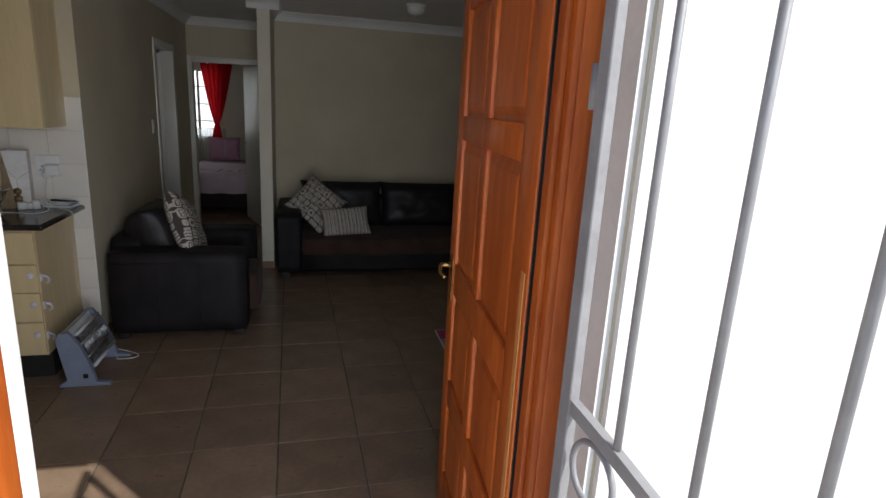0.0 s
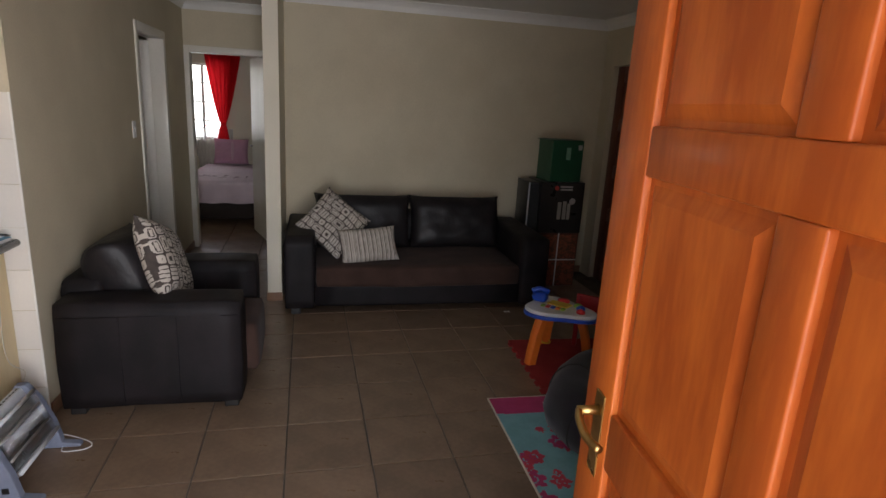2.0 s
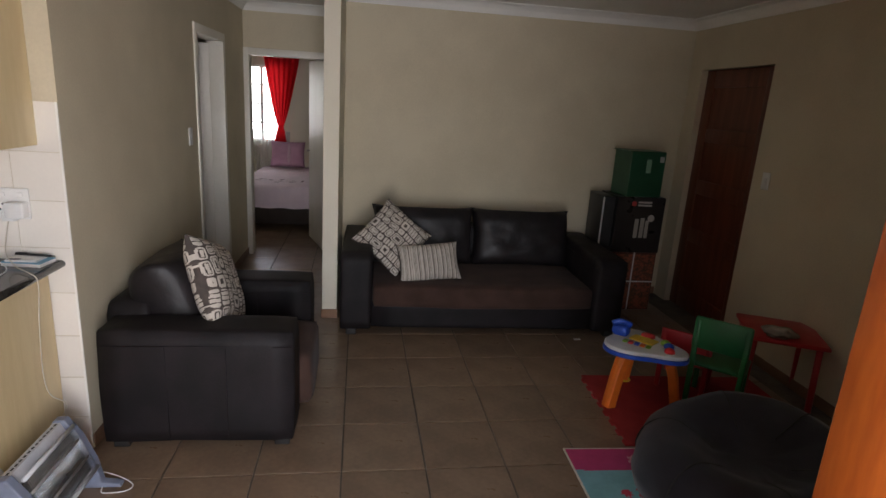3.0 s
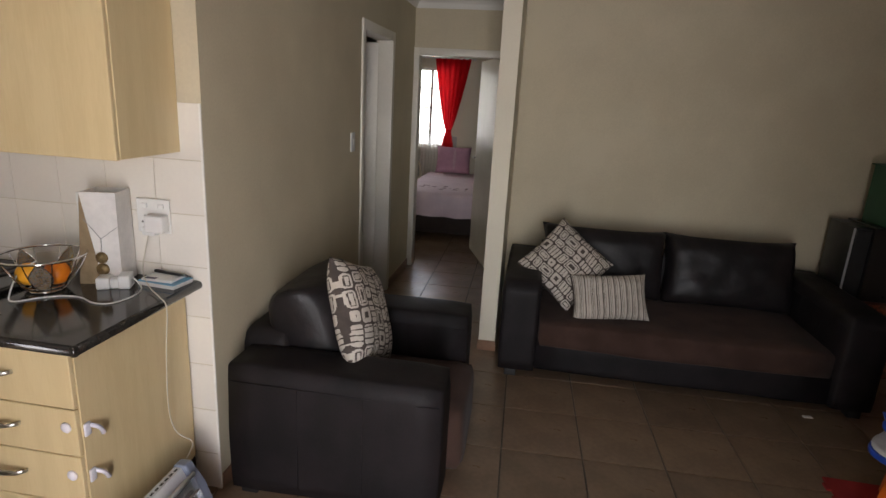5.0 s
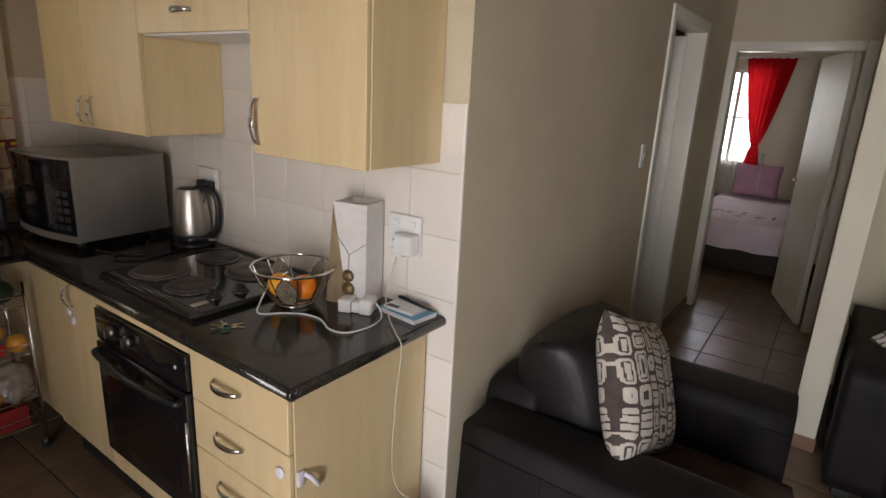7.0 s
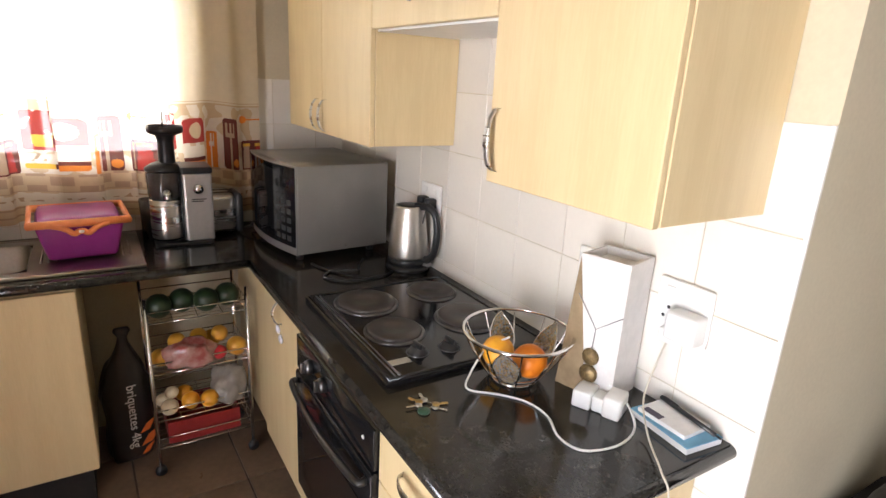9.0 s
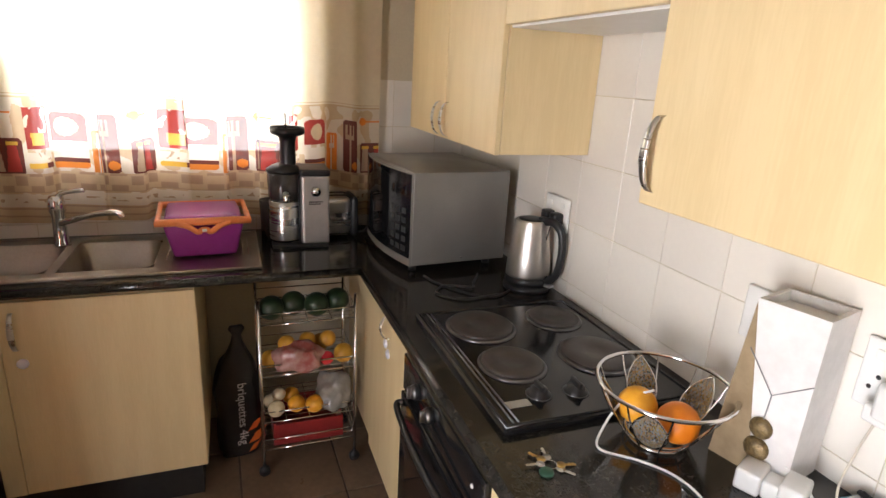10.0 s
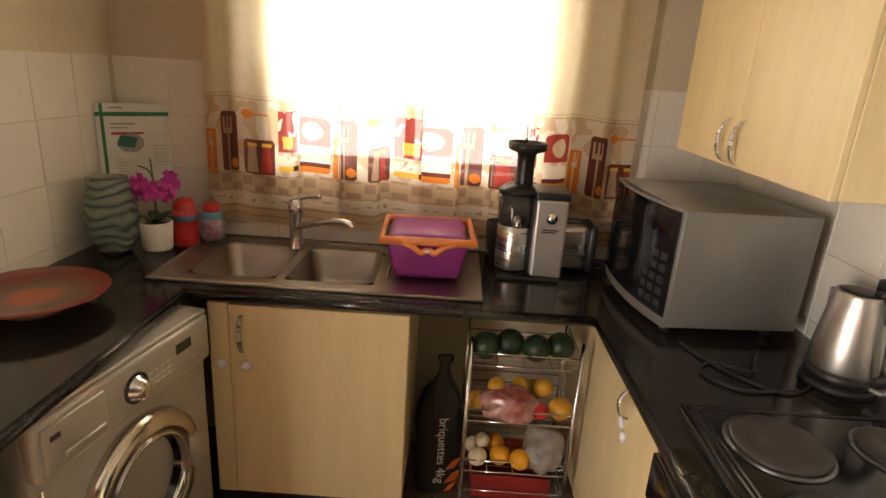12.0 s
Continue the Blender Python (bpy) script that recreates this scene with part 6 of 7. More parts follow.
def red_plate():
    m = bpy.data.materials.new("red_lacquer_plate")
    m.use_nodes = True
    n, l = m.node_tree.nodes, m.node_tree.links
    p = n["Principled BSDF"]
    tc, ln, rp, nz, ad = n.new("ShaderNodeTexCoord"), n.new("ShaderNodeVectorMath"), n.new("ShaderNodeValToRGB"), n.new("ShaderNodeTexNoise"), n.new("ShaderNodeMath")
    ln.operation = "LENGTH"
    nz.inputs["Scale"].default_value = 14
    flatten = n.new("ShaderNodeMapping")
    flatten.inputs["Scale"].default_value = (1, 1, 0)
    l.new(tc.outputs["Object"], flatten.inputs[0])
    l.new(flatten.outputs[0], ln.inputs[0])
    l.new(tc.outputs["Object"], nz.inputs[0])
    ad.operation = "MULTIPLY_ADD"
    ad.inputs[1].default_value = 0.05
    l.new(nz.outputs[0], ad.inputs[0])
    l.new(ln.outputs["Value"], ad.inputs[2])
    l.new(ad.outputs[0], rp.inputs[0])
    e = rp.color_ramp.elements
    e[0].position, e[0].color = 0.07, (0.45, 0.085, 0.02, 1)
    e[1].position, e[1].color = 0.20, (0.26, 0.022, 0.015, 1)
    for pos, col in ((0.095, (0.16, 0.09, 0.05, 1)), (0.125, (0.14, 0.05, 0.03, 1))):
        k = e.new(pos)
        k.color = col
    l.new(rp.outputs[0], p.inputs["Base Color"])
    p.inputs["Roughness"].default_value, p.inputs["Coat Weight"].default_value = 0.3, 0.3
    b = part("serving_plate", lathe([(0, 0), (0.072, 0), (0.074, 0.012), (0.066, 0.03), (0.075, 0.045), (0.14, 0.066), (0.180, 0.086), (0.183, 0.090), (0.181, 0.094), (0.14, 0.076), (0.08, 0.060), (0, 0.057)], 56), m)
    b.matrix_world = pose(-1.61, 2.70, WT) @ Matrix.Diagonal((1, 1, 0.62, 1))
    return tagged(b, "large red lacquered serving plate on a low foot", "plate")


red_plate()


# ---- living room things ----
def maze(u, v):
    """Upright rounded frames of uneven size in staggered columns, most with a thin frame inside."""
    u, v = 1.2 * u + 0.010 * math.sin(v * 11), 1.2 * v + 0.010 * math.sin(u * 13)
    cols, lo, c = (0.13, 0.19, 0.15, 0.21, 0.14, 0.20), 0.0, 0
    while u > lo + cols[c % 6] and c < 7:
        lo += cols[c % 6]
        c += 1
    du = min(u - lo, lo + cols[c % 6] - u)
    heights, base, r = (0.19, 0.27, 0.15, 0.23), -0.07 * (c * 3 % 4), 0
    while v > base + heights[(r + c) % 4]:
        base += heights[(r + c) % 4]
        r += 1
    dv = min(v - base, base + heights[(r + c) % 4] - v)
    a, b = max(0.0, 0.05 - du), max(0.0, 0.05 - dv)
    d = 0.05 - math.hypot(a, b) if a > 0 and b > 0 else min(du, dv)
    k = (c * 5 + r * 3) % 4
    if d < 0.011:
        return 1
    if k == 3:
        return 1 if (v - base) % 0.062 < 0.014 and v - base > 0.03 else 0
    if k != 2 and 0.034 < d < 0.046:
        return 1
    return 1 if d > (0.060 if k == 2 else 0.076) else 0


def stripes(u, v):
    x = (u * 13) % 1.0
    return 1 if x < 0.16 or 0.30 < x < 0.38 else 2 if 0.55 < x < 0.63 else 0


CUSH = [surf("cushion_linen", (0.58, 0.53, 0.46), (0.50, 0.45, 0.39), 0.9, scale=20, bump=0.4, bump_scale=350), surf("cushion_dark", (0.085, 0.066, 0.058), (0.06, 0.048, 0.042), 0.9, scale=20, bump=0.3, bump_scale=350),
        surf("cushion_taupe", (0.25, 0.20, 0.16), (0.20, 0.16, 0.13), 0.9, scale=20)]


def throw_cushion(label, w, d, h, m, pick, group="scatter cushions"):
    c = thing("scatter_cushion", label, "cushion", group=group)
    c.matrix_world = m
    for side, name in ((1, "front_cover"), (-1, "back_cover")):
        def place(u, v, side=side):
            a, b = 2 * u - 1, 2 * v - 1
            e = max(0.0, (1 - a ** 4) * (1 - b ** 4)) ** 0.55
            k = 1 - 0.07 * (a * a + b * b - 2 * a * a * b * b)
            return (a * w / 2 * k, b * d / 2 * k, side * h / 2 * e + 0.004 * noise.noise((a * 3, b * 3, side)) * e)
        patterned(150, 150, place, pick, CUSH, name, c)
    return c


throw_cushion("cream scatter cushion with a dark geometric maze pattern", 0.44, 0.44, 0.15, Matrix.Translation((1.215, 6.56, 0.635)) @ pose(0, 0, 0, 62, 0, 8) @ pose(0, 0, 0, 0, 0, 47), maze)
throw_cushion("striped oblong scatter cushion on the sofa", 0.47, 0.29, 0.12, Matrix.Translation((1.49, 6.41, 0.49)) @ pose(0, 0, 0, 60, 0, 6) @ pose(0, 0, 0, 0, 0, 4), stripes)
throw_cushion("cream maze-patterned scatter cushion leaning in the armchair", 0.46, 0.46, 0.16, Matrix.Translation((0.275, 5.22, 0.70)) @ pose(0, 0, 0, 70, 0, 92) @ pose(0, 0, 0, 0, 0, -22), maze)


def heater():
    GB, WH, DKM = flat("heater_blue_grey", (0.22, 0.25, 0.33), 0.45), flat("heater_white", (0.66, 0.68, 0.70), 0.45), flat("heater_reflector", (0.30, 0.32, 0.33), 0.25, metal=0.8)
    h = thing("panel_heater", "small grey and white electric bar heater on the floor", "heater", (-0.125, 4.20, 0.0))
    L = 0.42
    prof = [(-0.10, 0.34), (-0.075, 0.365), (-0.045, 0.365), (0.0, 0.28), (0.06, 0.14), (0.075, 0.085), (0.03, 0.06), (-0.06, 0.06)]
    for y0, y1 in ((-0.022, 0.022), (L - 0.022, L + 0.022)):
        side = slab([(-0.115, 0.33), (-0.09, 0.375), (-0.04, 0.378), (0.02, 0.29), (0.075, 0.15), (0.10, 0.03), (0.185, 0.018), (0.19, 0.0), (-0.12, 0.0), (-0.115, 0.02), (-0.07, 0.05)], y0, y1, 0.006)
        part("side_cap", moved(side, Matrix(((1, 0, 0, 0), (0, 0, 1, 0), (0, 1, 0, 0), (0, 0, 0, 1)))), GB, h)
    body = slab(prof, 0.022, L - 0.022)
    part("back_shell", moved(body, Matrix(((1, 0, 0, -0.012), (0, 0, 1, 0), (0, 1, 0, 0), (0, 0, 0, 1)))), WH, h)
    a, b = Vector((-0.035, 0, 0.352)), Vector((0.07, 0, 0.10))
    d = (b - a)
    nrm = Vector((d.z, 0, -d.x)).normalized() * -1
    refl = bmesh.new()
    q = [a + d * 0.10 + nrm * 0.006, a + d * 0.92 + nrm * 0.006]
    vs = [refl.verts.new((q[i].x, y, q[i].z)) for i, y in ((0, 0.03), (0, L - 0.03), (1, L - 0.03), (1, 0.03))]
    refl.faces.new(vs)
    bmesh.ops.recalc_face_normals(refl, faces=refl.faces)
    g = bmesh.ops.extrude_face_region(refl, geom=refl.faces[:])
    bmesh.ops.translate(refl, verts=[e for e in g["geom"] if isinstance(e, bmesh.types.BMVert)], vec=nrm * -0.004)
    part("reflector", refl, DKM, h)
    for t in (0.32, 0.68):
        p = a + d * t + nrm * 0.022
        part("heating_bar", tube([(p.x, 0.03, p.z), (p.x, L - 0.03, p.z)], 0.006, 8), flat("quartz_bar", (0.45, 0.44, 0.42), 0.3), h)
    gr = None
    for k in range(38):
        y = 0.032 + (L - 0.064) * k / 37
        p, r = a + d * 0.10 + nrm * 0.034, a + d * 0.90 + nrm * 0.034
        gr = tube([(p.x, y, p.z), (r.x, y, r.z)], 0.0011, 4, gr)
    part("grille", gr, M_CHROME, h)
    for t in (0.06, 0.94):
        p = a + d * t + nrm * 0.03
        part("grille_rail", tube([(p.x, 0.022, p.z), (p.x, L - 0.022, p.z)], 0.010, 8), WH, h)
    for k in range(13):
        y = 0.04 + (L - 0.08) * k / 12
        part("vent_slot", box(-0.075, y - 0.009, 0.3652, -0.066, y + 0.009, 0.3662), M_BLACK, h)
    part("switch", box(0.03, -0.027, 0.06, 0.06, -0.021, 0.09, 0.002, 1), M_BLACK, h)
    h.scale = (0.84, 0.90, 0.85)
    part("cord", tube(curve([(0.02, L + 0.02, 0.03), (0.06, L + 0.06, 0.03), (0.16, L + 0.04, 0.015), (0.24, L - 0.01, 0.008), (0.22, L - 0.05, 0.004), (0.12, L - 0.06, 0.004), (0.10, L - 0.02, 0.004)], 7), 0.003, 6), M_WHITE, h)
    return h


heater()


def switch(name, label, m):
    s = thing(name, label, "switch")
    s.matrix_world = m
    part("plate", box(-0.037, -0.009, -0.06, 0.037, 0, 0.06, 0.004), M_WHITE, s)
    part("rocker", box(-0.012, -0.014, -0.02, 0.012, -0.008, 0.02, 0.003), M_WHITE, s)


switch("light_switch", "white light switch beside the passage door", Matrix.Translation((TC + 0.001, 6.50, 1.32)) @ pose(0, 0, 0, 0, 0, 90))
switch("light_switch", "white light switch beside the dark door", Matrix.Translation((XE - 0.001, 6.0, 1.26)) @ pose(0, 0, 0, 0, 0, -90))


def carton_stack():
    B = flat("carton_gloss_black", (0.02, 0.018, 0.018), 0.3)
    sp = thing("tower_speaker", "slim black tower speaker beside the sofa", "speaker", (3.01, 6.93, 0))
    part("cabinet", box(-0.055, -0.14, 0, 0.055, 0.16, 0.985, 0.004), M_BLACK, sp)
    part("edge_trim", box(-0.056, -0.146, 0.01, -0.044, -0.1405, 0.98), flat("trim_silver", (0.45, 0.45, 0.46), 0.3), sp, "silver edge trim")
    part("grille", box(-0.04, -0.148, 0.35, 0.05, -0.1405, 0.97, 0.003, 1), flat("speaker_cloth", (0.02, 0.02, 0.02), 0.95), sp)
    lo = thing("picture_carton", "low carton with white lines and red-brown food pictures", "box", (3.29, 6.95, 0))
    part("carton", box(-0.20, -0.17, 0, 0.20, 0.17, 0.515, 0.003, 1), flat("carton_brownred", (0.10, 0.035, 0.025), 0.4), lo)
    FOOD = surf("printed_food", (0.32, 0.09, 0.05), (0.10, 0.05, 0.03), 0.4, scale=18, fine=1.0)
    for x0, x1 in ((-0.19, -0.008), (0.008, 0.19)):
        for z0, z1 in ((0.01, 0.25), (0.266, 0.50)):
            part("picture", box(x0, -0.1715, z0, x1, -0.1703, z1), FOOD, lo)
    part("white_line", box(-0.006, -0.1718, 0.0, 0.006, -0.1704, 0.515, bm=box(-0.2, -0.1718, 0.252, -0.006, -0.1704, 0.264, bm=box(0.006, -0.1718, 0.252, 0.2, -0.1704, 0.264))), PAPER, lo)
    md = thing("appliance_box", "black printed appliance box in the middle of the stack", "box", (3.29, 6.95, 0.516))
    part("carton", box(-0.215, -0.17, 0, 0.21, 0.17, 0.475, 0.003, 1), B, md)
    for x, z, w, h in ((-0.04, 0.13, 0.035, 0.16), (0.01, 0.13, 0.035, 0.17), (0.055, 0.13, 0.03, 0.15)):
        part("pictured_appliance", box(x, -0.1715, z, x + w, -0.1703, z + h), M_SILVER, md)
    part("printed_bar", box(-0.03, -0.1715, 0.425, 0.09, -0.1703, 0.44, bm=box(-0.03, -0.1715, 0.40, 0.09, -0.1703, 0.415)), flat("print_greywhite", (0.5, 0.48, 0.46)), md)
    part("printed_emblem", moved(slab([(0.022 * math.cos(k), 0.022 * math.sin(k)) for k in [i * 0.5236 for i in range(12)]], 0, 0.001), Matrix.Translation((-0.065, -0.1703, 0.42)) @ pose(0, 0, 0, 90)), flat("print_red", (0.5, 0.05, 0.04)), md)
    part("printed_seal", moved(slab([(0.03 * math.cos(k), 0.03 * math.sin(k)) for k in [i * 0.5236 for i in range(12)]], 0, 0.001), Matrix.Translation((0.10, -0.1703, 0.30)) @ pose(0, 0, 0, 90)), bpy.data.materials["print_greywhite"], md)
    tp = thing("green_carton", "dark green gift carton on top of the stack", "box", (3.275, 6.93, 0.992), 7)
    part("carton", box(-0.145, -0.13, 0, 0.175, 0.13, 0.375, 0.004, 1), flat("carton_darkgreen", (0.012, 0.075, 0.035), 0.4), tp)
    part("printed_label", box(0.0, -0.1315, 0.20, 0.045, -0.1303, 0.31), flat("print_lightgreen", (0.2, 0.35, 0.25)), tp)
    part("printed_label", box(0.12, -0.1315, 0.29, 0.16, -0.1303, 0.335), bpy.data.materials["print_greywhite"], tp)
    part("top_flap", moved(box(-0.145, -0.13, 0.376, -0.08, 0.13, 0.382, 0.001, 1), pose(0, 0, 0, 0, -3, 0)), bpy.data.materials["carton_darkgreen"], tp)


carton_stack()


def toy_table():
    WH, BL, OR, YE, RE, GR = (flat("toy_white", (0.72, 0.72, 0.72), 0.35), flat("toy_blue", (0.02, 0.08, 0.50), 0.3), flat("toy_orange", (0.75, 0.17, 0.02), 0.35), flat("toy_yellow", (0.75, 0.50, 0.03), 0.35),
                              flat("toy_red", (0.60, 0.03, 0.03), 0.35), flat("toy_green", (0.25, 0.45, 0.05), 0.35))
    t = thing("toy_activity_table", "children's plastic activity table with orange legs and bright buttons", "toy table", (2.645, 5.25, 0.012), -41)
    t.scale = (0.93, 0.90, 0.98)
    Hh = 0.36
    out = [(0.245 * (1 + 0.16 * math.cos(3 * a + 0.2)) * math.cos(a), 0.20 * (1 + 0.16 * math.cos(3 * a + 0.2)) * math.sin(a)) for a in [k * math.pi / 24 for k in range(48)]]
    part("tray", slab(out, Hh - 0.045, Hh - 0.02, 0.006), BL, t, "blue lower tray")
    part("top", slab([(0.97 * x, 0.97 * y) for x, y in out], Hh - 0.02, Hh + 0.006, 0.008), WH, t)
    for a in (5, 125, 245):
        leg = bmesh.new()
        ca, sa = math.cos(radians(a)), math.sin(radians(a))
        rings = []
        for z, r, w in ((0.0, 0.245, 0.044), (0.02, 0.243, 0.042), (0.2, 0.205, 0.044), (Hh - 0.045, 0.165, 0.048)):
            rings.append([leg.verts.new((ca * (r + dx) - sa * dy, sa * (r + dx) + ca * dy, z)) for dx, dy in ((-0.026, -w), (0.026, -w * 0.7), (0.034, 0), (0.026, w * 0.7), (-0.026, w))])
        for p, q in zip(rings, rings[1:]):
            for k in range(5):
                leg.faces.new((p[k], p[(k + 1) % 5], q[(k + 1) % 5], q[k]))
        leg.faces.new(rings[0][::-1])
        leg.faces.new(rings[-1])
        bmesh.ops.recalc_face_normals(leg, faces=leg.faces)
        bmesh.ops.bevel(leg, geom=leg.edges[:], offset=0.006, segments=2, affect="EDGES", profile=0.5)
        lg = part("leg", leg, OR, t)
    part("foot_ring", tube([(-0.115 + 0.035 * math.cos(k * 0.5), 0.165 + 0.035 * math.sin(k * 0.5), 0.03) for k in range(13)], 0.006, 6), YE, t)
    ph = soft_box(-0.21, 0.0, Hh, -0.10, 0.09, Hh + 0.065, 0.03, wr=0.0)
    part("telephone", ph, BL, t)
    part("receiver", tube(curve([(-0.21, 0.02, Hh + 0.07), (-0.16, 0.045, Hh + 0.088), (-0.10, 0.07, Hh + 0.07)], 4), 0.018, 10), BL, t)
    part("book", slab([(-0.09, 0.0), (0.06, -0.02), (0.08, 0.07), (-0.07, 0.09)], Hh + 0.006, Hh + 0.016, 0.003), YE, t)
    part("red_button", lathe([(0, 0), (0.045, 0), (0.043, 0.014), (0.02, 0.022), (0, 0.023)], 24, None, Matrix.Translation((0.0, 0.125, Hh + 0.006))), RE, t)
    for k, m in enumerate((GR, RE, BL, OR, GR)):
        part("piano_key", box(-0.11 + 0.036 * k, -0.085, Hh + 0.006, -0.08 + 0.036 * k, -0.035, Hh + 0.016, 0.005), m, t)
    for x, y, m in ((0.15, 0.03, BL), (0.17, -0.045, RE), (0.12, 0.07, GR)):
        part("roller", lathe([(0, 0), (0.032, 0), (0.03, 0.015), (0.012, 0.026), (0, 0.027)], 20, None, Matrix.Translation((x, y, Hh + 0.006))), m, t)
    return t


toy_table()


def child_chair(label, at, rz, material):
    c = thing("child_chair", label, "chair", at, rz, "children's chairs")
    part("seat", box(-0.15, -0.14, 0.25, 0.15, 0.14, 0.275, 0.012, 3), material, c)
    b = box(-0.15, -0.165, 0.37, 0.15, -0.14, 0.56, 0.012, 3)
    part("backrest", b, material, c)
    for x in (-0.145, 0.115):
        part("back_post", box(x, -0.168, 0, x + 0.03, -0.138, 0.54, 0.006, 2), material, c)
        part("leg", box(x, 0.11, 0, x + 0.03, 0.14, 0.25, 0.006, 2), material, c)
    return c


child_chair("green plastic children's chair beside the toys", (3.12, 5.20, 0.012), -42, flat("chair_green", (0.012, 0.15, 0.045), 0.4))
red_chair = child_chair("red plastic children's chair behind the toys", (3.07, 5.45, 0.012), -40, flat("chair_red", (0.40, 0.015, 0.02), 0.4))
red_chair.scale = (1, 1, 0.69)
kt = thing("child_table", "small red plastic children's table", "table", (3.55, 5.30, 0.012), -25)
kt.scale = (0.9, 0.9, 0.86)
part("tabletop", box(-0.24, -0.24, 0.47, 0.24, 0.24, 0.50, 0.012, 3), bpy.data.materials["chair_red"], kt)
for x in (-0.2, 0.2):
    for y in (-0.2, 0.2):
        part("leg", tube([(x, y, 0), (x * 0.95, y * 0.95, 0.47)], 0.02, 12), bpy.data.materials["chair_red"], kt)
crumpled("toy_bag", "clear crumpled bag lying on the children's table", "bag", (3.46, 5.20, 0.443), (0.09, 0.08, 0.03), M_BAGCLEAR, 21)


def beanbag():
    b = bmesh.new()
    rings = []
    prof = [(0.40, 0.0), (0.46, 0.05), (0.475, 0.15), (0.455, 0.28), (0.40, 0.37), (0.33, 0.395), (0.25, 0.36), (0.15, 0.30), (0.0, 0.285)]

    def skin(a, r, z):
        f = 1 + 0.045 * noise.noise((math.cos(a) * 1.5, math.sin(a) * 1.5, z * 3)) + 0.018 * math.sin(a * 9 + z * 5) * (z > 0.05)
        up = 0.13 * max(0, math.cos(a - 0.6)) * (z / 0.4) if z > 0.1 else 0
        return (r * f * math.cos(a), r * f * math.sin(a), z + up + 0.012 * noise.noise((a * 3, r * 6, 2)) * (z > 0.02))

    for r, z in prof[:-1]:
        rings.append([b.verts.new(skin(2 * math.pi * k / 64, r, z)) for k in range(64)])
    top = b.verts.new((0, 0, 0.31))
    for p, q in zip(rings, rings[1:]):
        for k in range(64):
            b.faces.new((p[k], p[(k + 1) % 64], q[(k + 1) % 64], q[k]))
    for k in range(64):
        b.faces.new((rings[-1][k], rings[-1][(k + 1) % 64], top))
    b.faces.new(rings[0][::-1])
    bmesh.ops.recalc_face_normals(b, faces=b.faces)
    ob = part("bean_bag", smooth(b), surf("dark_navy_cloth", (0.016, 0.014, 0.022), (0.010, 0.009, 0.014), 0.85, scale=7, bump=0.4, bump_scale=160, sheen=0.2))
    ob.matrix_world = pose(2.72, 4.34, 0.012) @ Matrix.Diagonal((1, 1, 0.72, 1))
    for j in range(6):
        a = 2 * math.pi * (j + 0.3) / 6
        part("seam", tube(curve([(x, y, z) for x, y, z in [skin(a, r, z) for r, z in prof[:-1]]], 3), 0.004, 6), M_PLINTH, ob)
    return tagged(ob, "sagging dark navy bean bag seat on the play mat", "bean bag")


beanbag()


def play_mat():
    P = [flat("mat_pink", (0.52, 0.05, 0.17), 0.7), flat("mat_blue", (0.22, 0.48, 0.52), 0.7), flat("mat_palepink", (0.72, 0.40, 0.45), 0.7), flat("mat_red", (0.60, 0.06, 0.10), 0.7), flat("mat_cream", (0.75, 0.70, 0.60), 0.7)]
    m = thing("play_mat", "pink and light blue children's mat with printed flowers", "mat", (2.02, 3.55, 0.0), -1)
    r = random.Random(11)
    spots = [(r.uniform(0, 1.0), r.uniform(0, 1.2), r.uniform(0.025, 0.075), r.randrange(2, 5), r.randrange(5, 9), r.random() * 6) for _ in range(75)]
    W, L = 1.0, 1.22

    def place(u, v):
        return (u * W, v * L, 0.006 + 0.0015 * noise.noise((u * 4, v * 4, 0)))

    def pick(u, v):
        x, y = u * W, v * L
        if u < 0.012 or v > 0.992:
            return 4
        base = 0 if y > L - 0.17 - 0.012 * math.sin(x * 9) else 1
        for sx, sy, sr, c, n, ph in spots:
            dx, dy = x - sx, y - sy
            if abs(dx) < sr and abs(dy) < sr:
                d, a = math.hypot(dx, dy), math.atan2(dy, dx)
                if d < sr * (0.55 + 0.4 * abs(math.sin(n * a / 2 + ph))) and not 0.24 * sr < d < 0.36 * sr:
                    return (2 if base == 0 else 0) if c == 2 else 4 if c == 4 and base == 0 else 3 if base else 2
        return base
    patterned(150, 125, place, pick, P, "printed_face", m)
    part("backing", box(0, 0, 0.0, W, L, 0.0035), P[4], m)
    return m


play_mat()


def foam_mat():
    f = thing("foam_mat", "red interlocking foam floor mat with a toothed edge", "mat", (2.38, 4.785, 0.0), -2)
    out = []
    n, s = 16, 0.76 / 16
    for k in range(n):
        out += [(0.018 * (k % 2), k * s), (0.018 * (k % 2), (k + 1) * s - 0.001)]
    out += [(1.15, 0.76), (1.15, 0.0)]
    part("foam_sheet", slab(out[::-1], 0.0005, 0.011, 0.001), surf("red_foam", (0.34, 0.02, 0.02), (0.28, 0.016, 0.016), 0.85, scale=9, bump=0.4, bump_scale=200), f)


foam_mat()
tag = part("paper_scrap", box(0, 0, 0, 0.05, 0.025, 0.004, 0.001, 1), PAPER)
tag.matrix_world = pose(2.585, 6.11, 0.0, 0, 0, 8)
tagged(tag, "small white scrap of paper by the sofa", "paper")


